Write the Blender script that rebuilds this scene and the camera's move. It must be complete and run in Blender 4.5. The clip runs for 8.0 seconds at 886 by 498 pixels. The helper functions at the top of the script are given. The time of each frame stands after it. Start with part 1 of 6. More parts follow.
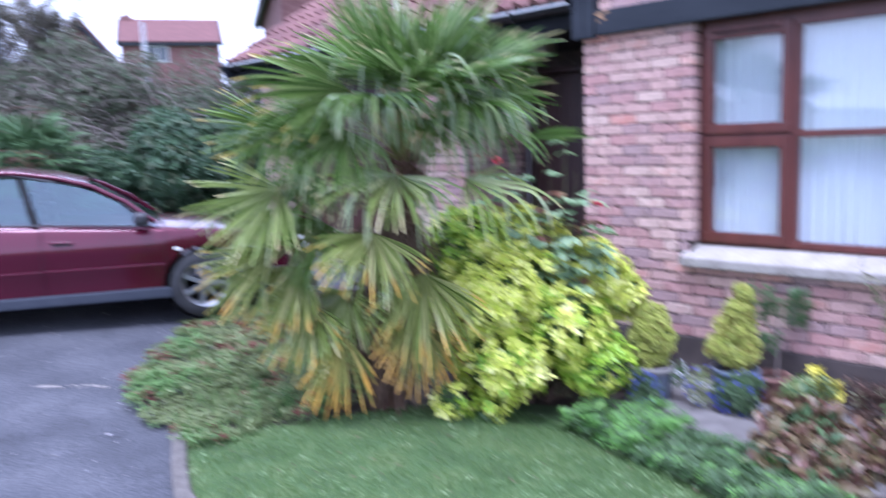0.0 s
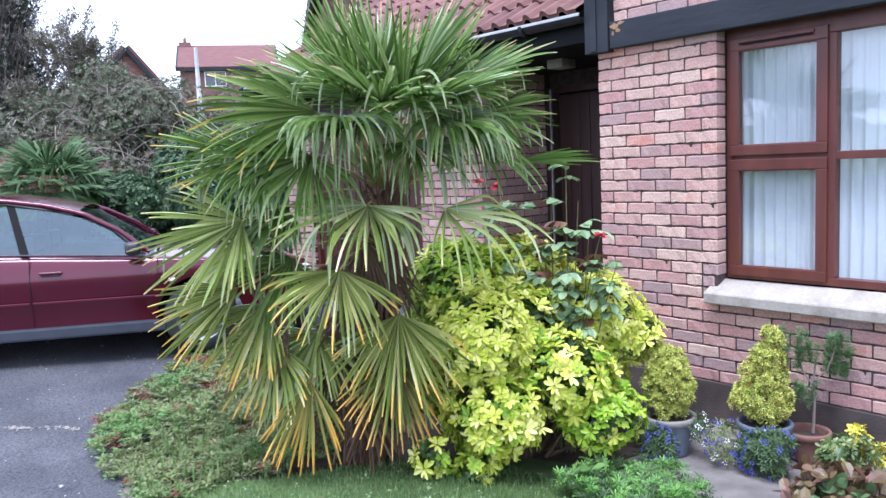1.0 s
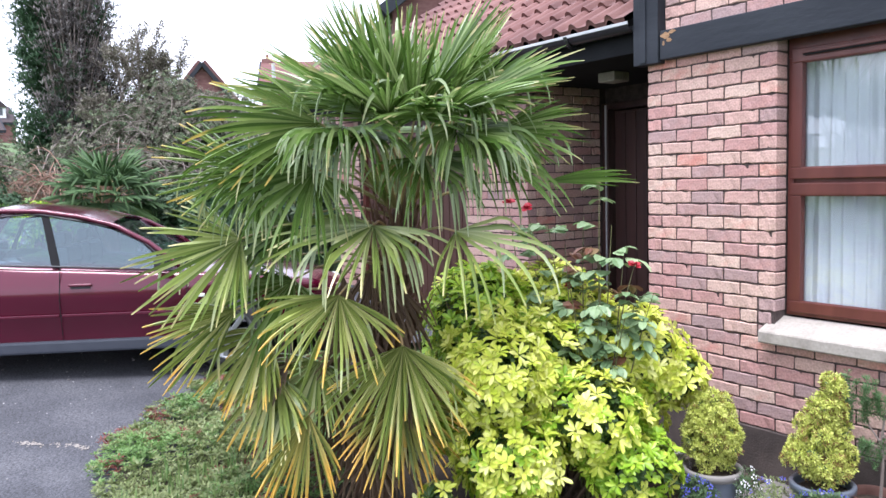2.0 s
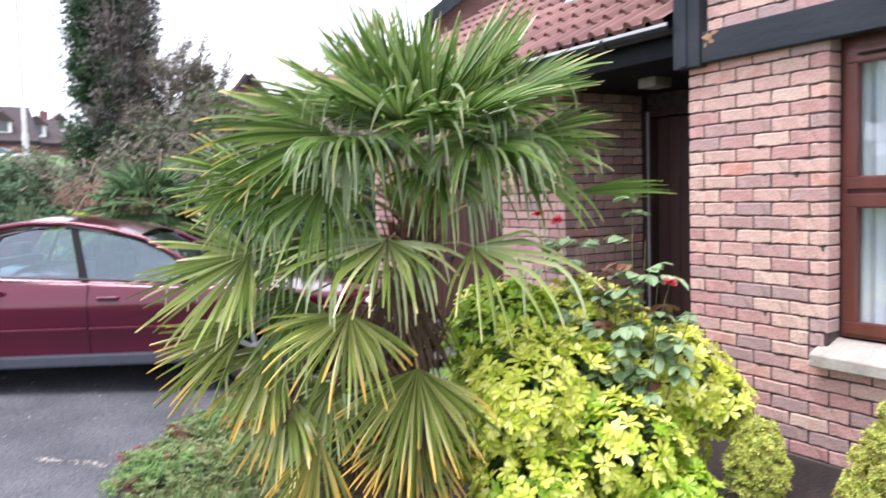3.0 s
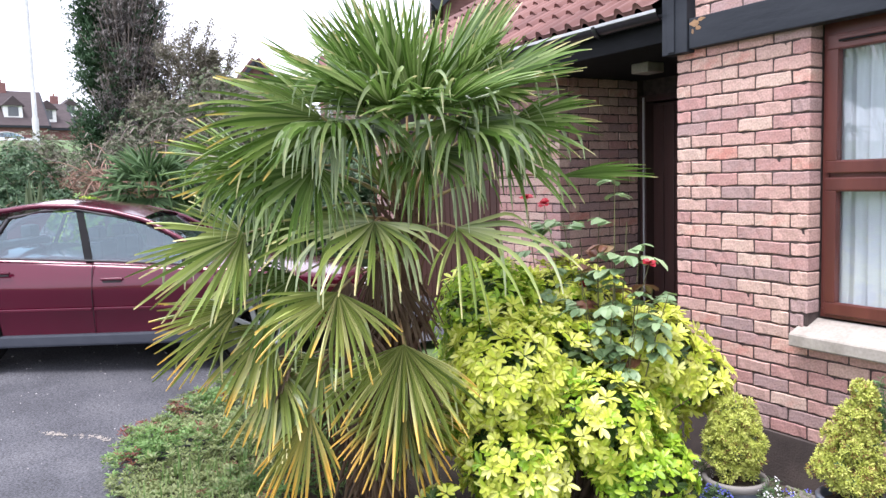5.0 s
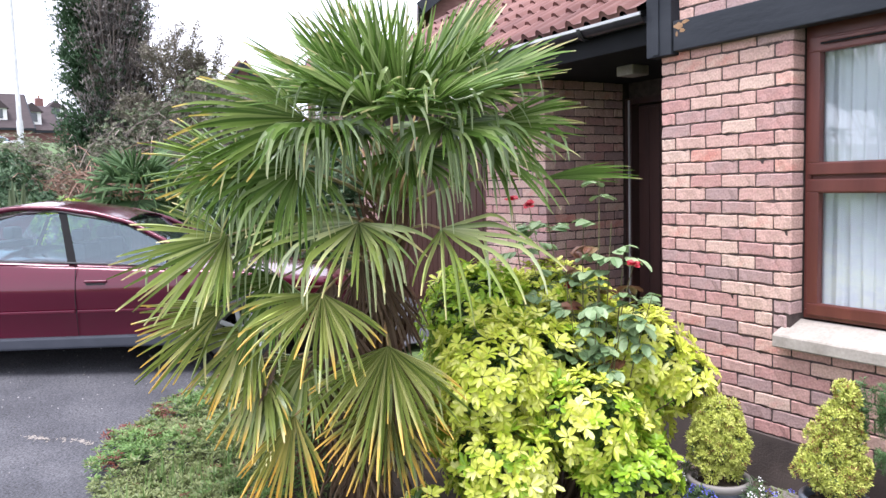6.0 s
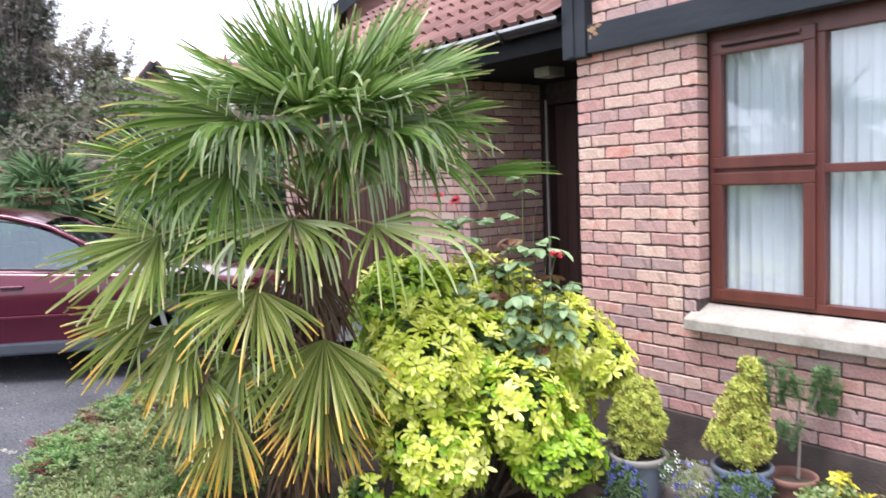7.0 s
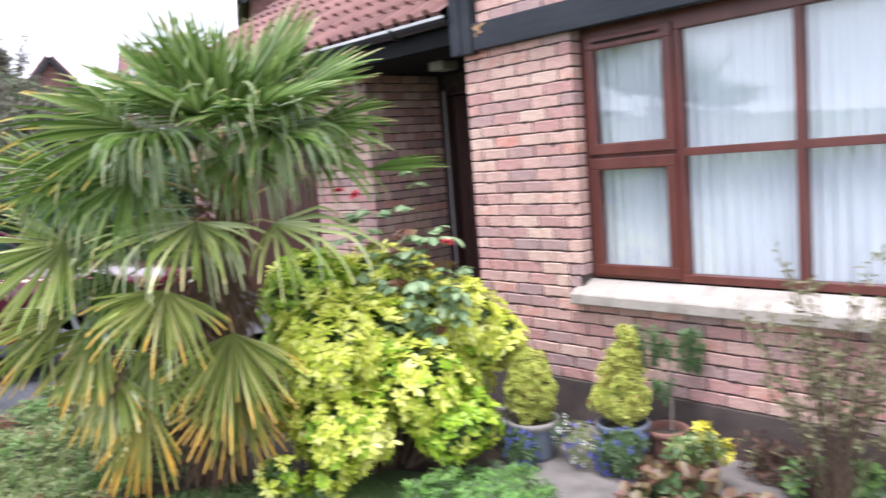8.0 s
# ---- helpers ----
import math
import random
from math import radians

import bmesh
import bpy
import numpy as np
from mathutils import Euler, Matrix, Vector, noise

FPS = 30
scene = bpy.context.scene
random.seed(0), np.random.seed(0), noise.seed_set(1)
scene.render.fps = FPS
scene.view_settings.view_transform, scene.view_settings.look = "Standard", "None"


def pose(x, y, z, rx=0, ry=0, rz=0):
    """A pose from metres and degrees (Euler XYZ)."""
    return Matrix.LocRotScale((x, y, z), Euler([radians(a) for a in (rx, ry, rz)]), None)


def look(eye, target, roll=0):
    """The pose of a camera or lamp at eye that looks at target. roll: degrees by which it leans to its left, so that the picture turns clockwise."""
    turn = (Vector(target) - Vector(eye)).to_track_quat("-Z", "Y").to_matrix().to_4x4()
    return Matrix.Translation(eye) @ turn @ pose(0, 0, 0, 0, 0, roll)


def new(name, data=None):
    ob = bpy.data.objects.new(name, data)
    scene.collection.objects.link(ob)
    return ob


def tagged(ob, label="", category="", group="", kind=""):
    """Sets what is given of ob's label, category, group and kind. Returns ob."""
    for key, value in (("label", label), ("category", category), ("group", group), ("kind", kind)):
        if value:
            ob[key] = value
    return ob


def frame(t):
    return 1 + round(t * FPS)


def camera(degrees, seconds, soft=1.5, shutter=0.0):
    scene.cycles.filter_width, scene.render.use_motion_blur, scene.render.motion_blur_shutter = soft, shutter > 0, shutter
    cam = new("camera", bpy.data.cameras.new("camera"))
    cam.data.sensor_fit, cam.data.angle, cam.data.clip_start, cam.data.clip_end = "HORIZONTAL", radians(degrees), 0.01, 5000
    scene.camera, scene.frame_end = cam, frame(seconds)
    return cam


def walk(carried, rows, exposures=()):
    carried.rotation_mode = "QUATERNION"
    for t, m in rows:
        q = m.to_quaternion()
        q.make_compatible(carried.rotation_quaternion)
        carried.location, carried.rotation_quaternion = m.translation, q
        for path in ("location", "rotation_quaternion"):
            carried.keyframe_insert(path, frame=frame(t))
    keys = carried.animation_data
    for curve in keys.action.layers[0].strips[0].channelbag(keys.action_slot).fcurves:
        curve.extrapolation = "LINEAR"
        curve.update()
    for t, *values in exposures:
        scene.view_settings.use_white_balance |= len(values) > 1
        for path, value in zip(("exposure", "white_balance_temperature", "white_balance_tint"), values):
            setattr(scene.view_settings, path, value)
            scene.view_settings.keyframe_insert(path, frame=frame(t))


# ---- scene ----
cam = camera(59.3, 8.0, soft=1.45, shutter=0.5)
PATH = [
    (0, (3.511, -4.973, 1.582), (2.093, -3.59, 1.303), -2.2),
    (0.1, (3.492, -4.976, 1.597), (2.011, -3.654, 1.355), -1.4),
    (0.2, (3.484, -4.917, 1.581), (1.968, -3.636, 1.335), -0.5),
    (0.3, (3.477, -4.865, 1.593), (1.944, -3.604, 1.343), -0.4),
    (0.5, (3.527, -4.669, 1.563), (1.967, -3.445, 1.306), -1.5),
    (1, (3.449, -4.363, 1.589), (1.928, -3.084, 1.368), -2.6),
    (1.5, (3.389, -4.125, 1.592), (1.812, -2.912, 1.39), -2.4),
    (1.7, (3.39, -4.038, 1.584), (1.767, -2.886, 1.386), -1.4),
    (2.8, (3.248, -3.705, 1.586), (1.574, -2.617, 1.459), -2.3),
    (3, (3.256, -3.685, 1.586), (1.544, -2.66, 1.444), -1.7),
    (3.5, (3.334, -3.655, 1.584), (1.587, -2.702, 1.395), -1.7),
    (4, (3.422, -3.634, 1.584), (1.737, -2.571, 1.411), -2.1),
    (4.5, (3.448, -3.64, 1.575), (1.759, -2.586, 1.385), -1.5),
    (4.7, (3.427, -3.665, 1.574), (1.707, -2.661, 1.392), -1.6),
    (5.8, (3.405, -3.634, 1.571), (1.685, -2.628, 1.4), -1.7),
    (6, (3.418, -3.645, 1.565), (1.711, -2.616, 1.393), -1.6),
    (6.5, (3.461, -3.666, 1.552), (1.747, -2.653, 1.362), -1.8),
    (7, (3.498, -3.764, 1.546), (1.907, -2.564, 1.37), -2.3),
    (7.2, (3.505, -3.8, 1.596), (1.93, -2.589, 1.365), -3.0),
    (7.5, (3.467, -3.874, 1.547), (1.945, -2.597, 1.318), -4.1),
    (7.7, (3.576, -3.847, 1.558), (2.043, -2.58, 1.345), -4.4),
    (8, (3.802, -3.849, 1.603), (2.343, -2.501, 1.372), -4.6),
]
walk(cam, [(t, look(eye, target, roll)) for t, eye, target, roll in PATH],
     exposures=[(0.0, 1.5, 5000, 27), (0.5, 1.5, 5140, 26), (1.0, 1.55, 5440, 18), (1.5, 1.6, 5720, 16), (3.0, 1.66, 6210, 18), (3.5, 1.66, 6230, 18), (6.5, 1.66, 6190, 18), (7.0, 1.66, 6210, 16), (7.5, 1.66, 6210, 18), (8.0, 1.66, 6140, 18)])

# world and light: bright overcast sky, very soft sun
world = bpy.data.worlds.new("overcast_sky")
scene.world = world
world.use_nodes = True
wn, wl = world.node_tree.nodes, world.node_tree.links
sky = wn.new("ShaderNodeTexSky")
sky.sky_type = "NISHITA"
sky.sun_disc = False
sky.sun_elevation, sky.sun_rotation = radians(72), radians(153)
soften = wn.new("ShaderNodeHueSaturation")
soften.inputs["Saturation"].default_value = 0.16
wl.new(sky.outputs[0], soften.inputs["Color"])
cloud = wn.new("ShaderNodeMix")
cloud.data_type = "RGBA"
cloud.inputs[0].default_value = 0.55
cloud.inputs[7].default_value = (8.7, 9.1, 10.0, 1)
wl.new(soften.outputs[0], cloud.inputs[6])
wl.new(cloud.outputs[2], wn["Background"].inputs["Color"])
wn["Background"].inputs["Strength"].default_value = 0.111
sun_data = bpy.data.lights.new("sun", "SUN")
sun_data.energy, sun_data.angle, sun_data.color = 2.0, radians(28), (1.0, 0.98, 0.95)
sun = new("sun", sun_data)
sun.matrix_world = look((2.5, -5, 18), (0, 0, 0))


# ---------- helpers ----------
def mesh_of(name, bm):
    me = bpy.data.meshes.new(name)
    bm.to_mesh(me)
    bm.free()
    return me


def part(name, bm, material, parent=None, label="", smooth=False):
    """Links a bmesh as one mesh object, under a thing or a part."""
    me = mesh_of(name, bm)
    me.materials.append(material)
    if smooth:
        me.polygons.foreach_set("use_smooth", [True] * len(me.polygons))
    ob = new(name, me)
    if parent is not None:
        ob.parent = parent
    if label:
        tagged(ob, label)
    return ob


def thing(name, label, category, group="", kind="", at=(0, 0, 0), turn=0.0):
    ob = new(name)
    ob.empty_display_size = 0.1
    ob.matrix_basis = pose(*at, 0, 0, turn)
    return tagged(ob, label, category, group, kind)


def box(bm, x0, x1, y0, y1, z0, z1, bevel=0.0):
    made = bmesh.ops.create_cube(bm, size=1.0, matrix=Matrix.Translation(((x0 + x1) / 2, (y0 + y1) / 2, (z0 + z1) / 2))
                                 @ Matrix.Diagonal((x1 - x0, y1 - y0, z1 - z0, 1)))
    if bevel:
        edges = list({e for v in made["verts"] for e in v.link_edges})
        bmesh.ops.bevel(bm, geom=edges, offset=bevel, segments=2, profile=0.6, affect="EDGES")
    return bm


def box_bm(*a, bevel=0.0):
    return box(bmesh.new(), *a, bevel=bevel)


def lathe(bm, profile, at=(0, 0, 0), sides=20, wobble=0.0, seed=0):
    rng = random.Random(seed)
    rings = []
    for r, z in profile:
        rings.append([bm.verts.new((at[0] + r * math.cos(a) * (1 + wobble * rng.uniform(-1, 1)),
                                    at[1] + r * math.sin(a) * (1 + wobble * rng.uniform(-1, 1)), at[2] + z))
                      for a in [2 * math.pi * k / sides for k in range(sides)]])
    for lo, hi in zip(rings, rings[1:]):
        for k in range(sides):
            bm.faces.new((lo[k], lo[(k + 1) % sides], hi[(k + 1) % sides], hi[k]))
    return bm


def tube(bm, points, radii, sides=6):
    """A tapered tube along points."""
    rings = []
    for i, p in enumerate(points):
        p = Vector(p)
        q = Vector(points[min(i + 1, len(points) - 1)]) - Vector(points[max(i - 1, 0)])
        q.normalize()
        side = q.orthogonal().normalized()
        other = q.cross(side)
        rings.append([bm.verts.new(p + radii[i] * (math.cos(a) * side + math.sin(a) * other))
                      for a in [2 * math.pi * k / sides for k in range(sides)]])
    for lo, hi in zip(rings, rings[1:]):
        best = min(range(sides), key=lambda s: (lo[0].co - hi[s].co).length)
        for k in range(sides):
            bm.faces.new((lo[k], lo[(k + 1) % sides], hi[(k + 1 + best) % sides], hi[(k + best) % sides]))
    return bm


def smoothstep(a, b, v):
    u = min(1.0, max(0.0, (v - a) / (b - a)))
    return u * u * (3 - 2 * u)


def ground_z(x, y):
    """The ground rises away from the house's corner, towards the hedge and the far road."""
    u = (-x - 1.35) / 0.5
    rise = 0.105 * 0.5 * (u if u > 20 else math.log1p(math.exp(u)))
    rise = rise if rise < 1.9 else 1.9 + (rise - 1.9) * 0.83
    return rise if rise < 5.0 else 5.0 + (rise - 5.0) * 0.3


def fall(x, y):
    """The garden dips from the lawn towards the path along the house."""
    return -0.155 * smoothstep(-2.4, -1.2, y) * smoothstep(-1.2, 0.2, x)


# ---------- materials ----------
def material(name, ramp, scale=8.0, rough=0.7, bump=0.0, bump_scale=40.0, metal=0.0, coat=0.0, detail=6.0, source="noise", stretch=(1, 1, 1),
             spread=0.25, spec=0.5, bump_distance=0.01, speckle=0.0, speckle_scale=150.0):
    """Procedural surface: a colour ramp over noise at object scale, fine grain and relief."""
    m = bpy.data.materials.new(name)
    m.use_nodes = True
    n, l = m.node_tree.nodes, m.node_tree.links
    b = n["Principled BSDF"]
    tc = n.new("ShaderNodeTexCoord")
    mp = n.new("ShaderNodeMapping")
    mp.inputs["Scale"].default_value = stretch
    l.new(tc.outputs["Object"], mp.inputs["Vector"])
    no = n.new("ShaderNodeTexNoise")
    no.inputs["Scale"].default_value, no.inputs["Detail"].default_value = scale, detail
    l.new(mp.outputs[0], no.inputs["Vector"])
    cr = n.new("ShaderNodeValToRGB")
    els = cr.color_ramp.elements
    while len(els) < len(ramp):
        els.new(0.5)
    for e, (p, c) in zip(els, ramp):
        e.position, e.color = p, (*c, 1)
    fac = no.outputs["Fac"]
    if source in ("island", "object"):
        src = n.new("ShaderNodeNewGeometry" if source == "island" else "ShaderNodeObjectInfo")
        rnd = src.outputs["Random Per Island" if source == "island" else "Random"]
        mx = n.new("ShaderNodeMix")
        mx.inputs[0].default_value = spread
        l.new(rnd, mx.inputs[2])
        l.new(fac, mx.inputs[3])
        fac = mx.outputs[0]
    l.new(fac, cr.inputs["Fac"])
    l.new(cr.outputs["Color"], b.inputs["Base Color"])
    if speckle:
        sn = n.new("ShaderNodeTexNoise")
        sn.inputs["Scale"].default_value, sn.inputs["Detail"].default_value = speckle_scale, 3.0
        l.new(tc.outputs["Object"], sn.inputs["Vector"])
        rng_ = n.new("ShaderNodeMapRange")
        rng_.inputs[1].default_value, rng_.inputs[2].default_value = 0.32, 0.68
        rng_.inputs[3].default_value, rng_.inputs[4].default_value = 1 - speckle, 1 + speckle
        l.new(sn.outputs["Fac"], rng_.inputs[0])
        mul = n.new("ShaderNodeMix")
        mul.data_type, mul.blend_type = "RGBA", "MULTIPLY"
        mul.inputs[0].default_value = 1.0
        l.new(cr.outputs["Color"], mul.inputs[6])
        l.new(rng_.outputs[0], mul.inputs[7])
        l.new(mul.outputs[2], b.inputs["Base Color"])
    b.inputs["Roughness"].default_value, b.inputs["Metallic"].default_value = rough, metal
    b.inputs["Coat Weight"].default_value = coat
    b.inputs["Coat Roughness"].default_value = 0.05
    b.inputs["Specular IOR Level"].default_value = spec
    if bump:
        nb = n.new("ShaderNodeTexNoise")
        nb.inputs["Scale"].default_value, nb.inputs["Detail"].default_value = bump_scale, 8.0
        l.new(mp.outputs[0], nb.inputs["Vector"])
        bp = n.new("ShaderNodeBump")
        bp.inputs["Strength"].default_value, bp.inputs["Distance"].default_value = bump, bump_distance
        l.new(nb.outputs["Fac"], bp.inputs["Height"])
        l.new(bp.outputs[0], b.inputs["Normal"])
    return m


def leafy(name, ramp, rough=0.45, scale=5.0, mix=0.5, through_light=0.25, tip=None, tip_from=0.7):
    """Leaves: colour by island and by a slow noise, some light passing through; tip: colour ramped in towards the leaf's end; bent-over ends show their glaucous underside."""
    m = material(name, ramp, scale=scale, rough=rough, source="island", spread=mix, detail=2.0)
    n, l = m.node_tree.nodes, m.node_tree.links
    b = n["Principled BSDF"]
    colour = b.inputs["Base Color"].links[0].from_socket
    if tip:
        uv = n.new("ShaderNodeTexCoord")
        sep = n.new("ShaderNodeSeparateXYZ")
        l.new(uv.outputs["UV"], sep.inputs[0])
        geo = n.new("ShaderNodeNewGeometry")
        jitter = n.new("ShaderNodeMath")
        jitter.operation = "MULTIPLY_ADD"
        jitter.inputs[1].default_value, jitter.inputs[2].default_value = 0.35, -0.18
        l.new(geo.outputs["Random Per Island"], jitter.inputs[0])
        add = n.new("ShaderNodeMath")
        l.new(sep.outputs["Y"], add.inputs[0])
        l.new(jitter.outputs[0], add.inputs[1])
        tr = n.new("ShaderNodeValToRGB")
        tr.color_ramp.elements[0].position, tr.color_ramp.elements[0].color = tip_from, (0, 0, 0, 1)
        tr.color_ramp.elements[1].position, tr.color_ramp.elements[1].color = min(1.0, tip_from + 0.22), (1, 1, 1, 1)
        l.new(add.outputs[0], tr.inputs["Fac"])
        mx = n.new("ShaderNodeMix")
        mx.data_type = "RGBA"
        l.new(tr.outputs["Color"], mx.inputs[0])
        l.new(colour, mx.inputs[6])
        mx.inputs[7].default_value = (*tip, 1)
        under = n.new("ShaderNodeMix")
        under.data_type = "RGBA"
        bent = n.new("ShaderNodeMath")
        bent.operation = "GREATER_THAN"
        bent.inputs[1].default_value = 1.5
        l.new(sep.outputs["X"], bent.inputs[0])
        fade = n.new("ShaderNodeMath")
        fade.operation = "MULTIPLY"
        fade.inputs[1].default_value = 0.6
        l.new(bent.outputs[0], fade.inputs[0])
        l.new(fade.outputs[0], under.inputs[0])
        l.new(mx.outputs[2], under.inputs[6])
        under.inputs[7].default_value = (0.36, 0.42, 0.26, 1)
        # pale margins and a darker fold along each segment
        chain = (("FRACT", None), ("SUBTRACT", 0.5), ("ABSOLUTE", None), ("MULTIPLY", 2.0), ("POWER", 2.2), ("MULTIPLY_ADD", 0.42))
        feed = sep.outputs["X"]
        for op, value in chain:
            node = n.new("ShaderNodeMath")
            node.operation = op
            l.new(feed, node.inputs[0])
            if value is not None:
                node.inputs[1].default_value = value
            if op == "MULTIPLY_ADD":
                node.inputs[2].default_value = 0.80
            feed = node.outputs[0]
        margin = n.new("ShaderNodeMix")
        margin.data_type, margin.blend_type = "RGBA", "MULTIPLY"
        margin.inputs[0].default_value = 1.0
        l.new(under.outputs[2], margin.inputs[6])
        l.new(feed, margin.inputs[7])
        # hub darkened in colour for the pleats' shading, outer leaf naturally paler
        along_leaf = n.new("ShaderNodeMapRange")
        along_leaf.inputs[1].default_value, along_leaf.inputs[2].default_value = 0.15, 0.85
        along_leaf.inputs[3].default_value, along_leaf.inputs[4].default_value = 0.84, 1.26
        l.new(sep.outputs["Y"], along_leaf.inputs[0])
        pale = n.new("ShaderNodeMix")
        pale.data_type, pale.blend_type = "RGBA", "MULTIPLY"
        pale.inputs[0].default_value = 1.0
        l.new(margin.outputs[2], pale.inputs[6])
        l.new(along_leaf.outputs[0], pale.inputs[7])
        colour = pale.outputs[2]
        l.new(colour, b.inputs["Base Color"])
    tl = n.new("ShaderNodeBsdfTranslucent")
    l.new(colour, tl.inputs["Color"])
    mix_s = n.new("ShaderNodeMixShader")
    mix_s.inputs[0].default_value = through_light
    l.new(b.outputs[0], mix_s.inputs[1])
    l.new(tl.outputs[0], mix_s.inputs[2])
    l.new(mix_s.outputs[0], n["Material Output"].inputs["Surface"])
    return m


def glass(name, tint=(0.9, 0.95, 0.95), gloss=0.06, edge=0.6, rough=0.02, sheen=(1, 1, 1)):
    """A thin pane: clear with a mirror gloss that grows at grazing angles."""
    m = bpy.data.materials.new(name)
    m.use_nodes = True
    n, l = m.node_tree.nodes, m.node_tree.links
    n.remove(n["Principled BSDF"])
    tr, gl, mx, lw = (n.new("ShaderNode" + k) for k in ("BsdfTransparent", "BsdfGlossy", "MixShader", "LayerWeight"))
    tr.inputs["Color"].default_value = (*tint, 1)
    gl.inputs["Roughness"].default_value = rough
    gl.inputs["Color"].default_value = (*sheen, 1)
    lw.inputs["Blend"].default_value = 0.5
    pw, ad = n.new("ShaderNodeMath"), n.new("ShaderNodeMath")
    pw.operation, ad.operation = "POWER", "MULTIPLY_ADD"
    pw.inputs[1].default_value = 4.0
    ad.inputs[1].default_value, ad.inputs[2].default_value = edge, gloss
    l.new(lw.outputs["Facing"], pw.inputs[0])
    l.new(pw.outputs[0], ad.inputs[0])
    l.new(ad.outputs[0], mx.inputs[0])
    l.new(tr.outputs[0], mx.inputs[1])
    l.new(gl.outputs[0], mx.inputs[2])
    l.new(mx.outputs[0], n["Material Output"].inputs["Surface"])
    return m


BRICK = material("brick_clay", [(0.06, (0.305, 0.218, 0.212)), (0.20, (0.37, 0.248, 0.232)), (0.34, (0.43, 0.235, 0.213)), (0.50, (0.48, 0.305, 0.264)),
                                (0.66, (0.51, 0.34, 0.288)), (0.80, (0.545, 0.395, 0.328)), (0.92, (0.505, 0.222, 0.18))], scale=13, rough=0.92, bump=0.5,
                 bump_scale=95, source="object", spread=0.22, stretch=(1, 1, 1.15), bump_distance=0.008, speckle=0.2, speckle_scale=85)
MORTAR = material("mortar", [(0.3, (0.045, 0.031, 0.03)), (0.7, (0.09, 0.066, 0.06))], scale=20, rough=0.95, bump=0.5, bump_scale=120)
PLINTH = material("black_paint_render", [(0.3, (0.042, 0.032, 0.029)), (0.7, (0.085, 0.066, 0.058))], scale=6, rough=0.75, bump=0.4, bump_scale=80)
BLACK_BOARD = material("black_painted_timber", [(0.3, (0.014, 0.017, 0.023)), (0.75, (0.028, 0.032, 0.04))], scale=5, rough=0.6, bump=0.3, bump_scale=30,
                       stretch=(0.3, 1, 1), spec=0.25)
FASCIA = material("black_fascia_paint", [(0.3, (0.006, 0.0065, 0.008)), (0.7, (0.012, 0.013, 0.015))], rough=0.7, spec=0.12, bump=0.2, stretch=(0.3, 1, 1))
SILL = material("cream_painted_concrete", [(0.2, (0.20, 0.175, 0.15)), (0.45, (0.31, 0.28, 0.245)), (0.75, (0.375, 0.34, 0.30))], scale=7, rough=0.85, bump=0.25, bump_scale=60, bump_distance=0.004, speckle=0.1, speckle_scale=60)
FRAME = material("brown_stained_frame", [(0.3, (0.078, 0.020, 0.016)), (0.7, (0.122, 0.034, 0.026))], scale=10, rough=0.4, bump=0.1, bump_scale=60, stretch=(1, 1, 0.15))
DOOR = material("dark_door_wood", [(0.3, (0.030, 0.013, 0.012)), (0.7, (0.055, 0.024, 0.02))], scale=10, rough=0.45, bump=0.15, bump_scale=50, stretch=(1, 1, 0.1))
GARAGE = material("brown_garage_door", [(0.3, (0.050, 0.019, 0.013)), (0.7, (0.080, 0.032, 0.022))], scale=9, rough=0.55, bump=0.15, stretch=(4, 1, 0.2))
CURTAIN = leafy("white_net_curtain", [(0.2, (0.78, 0.81, 0.85)), (0.8, (0.85, 0.87, 0.90))], rough=0.9, scale=20, mix=0.1, through_light=0.2)
GLASS = glass("window_glass", (0.93, 0.95, 0.96), 0.06)
CAR_GLASS = glass("tinted_car_glass", (0.50, 0.66, 0.72), 0.14, sheen=(0.75, 0.92, 1.0))
ROOM = material("pale_plaster", [(0.2, (0.55, 0.53, 0.5)), (0.8, (0.62, 0.6, 0.57))], rough=0.9)
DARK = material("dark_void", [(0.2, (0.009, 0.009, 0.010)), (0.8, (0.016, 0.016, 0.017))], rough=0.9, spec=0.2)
TILE = material("red_roof_tile", [(0.1, (0.10, 0.05, 0.048)), (0.5, (0.165, 0.076, 0.068)), (0.9, (0.24, 0.125, 0.108))], scale=6, rough=0.85, bump=0.5, bump_scale=50,
                source="object", spread=0.5)
PALE_SLAB = material("pale_slab_surface", [(0.3, (0.55, 0.55, 0.54)), (0.7, (0.68, 0.68, 0.67))], rough=0.4, scale=6)
GUTTER = material("black_gutter_plastic", [(0.3, (0.012, 0.013, 0.015)), (0.7, (0.022, 0.023, 0.026))], rough=0.3)
GREY_METAL = material("galvanised_grey", [(0.3, (0.36, 0.37, 0.38)), (0.7, (0.5, 0.51, 0.52))], rough=0.5, scale=4)
ASPHALT = material("asphalt", [(0.25, (0.036, 0.037, 0.044)), (0.5, (0.058, 0.059, 0.068)), (0.75, (0.086, 0.086, 0.095))], scale=2.2, rough=0.85, bump=0.8, bump_scale=150,
                   detail=12, bump_distance=0.006, speckle=0.6, speckle_scale=80)
SOIL = material("garden_soil", [(0.3, (0.03, 0.022, 0.016)), (0.7, (0.07, 0.05, 0.035))], scale=12, rough=0.95, bump=0.8, bump_scale=60)
TURF = material("turf_ground", [(0.25, (0.04, 0.07, 0.022)), (0.5, (0.065, 0.115, 0.035)), (0.75, (0.11, 0.15, 0.05))], scale=4, rough=0.9, bump=0.8, bump_scale=90)
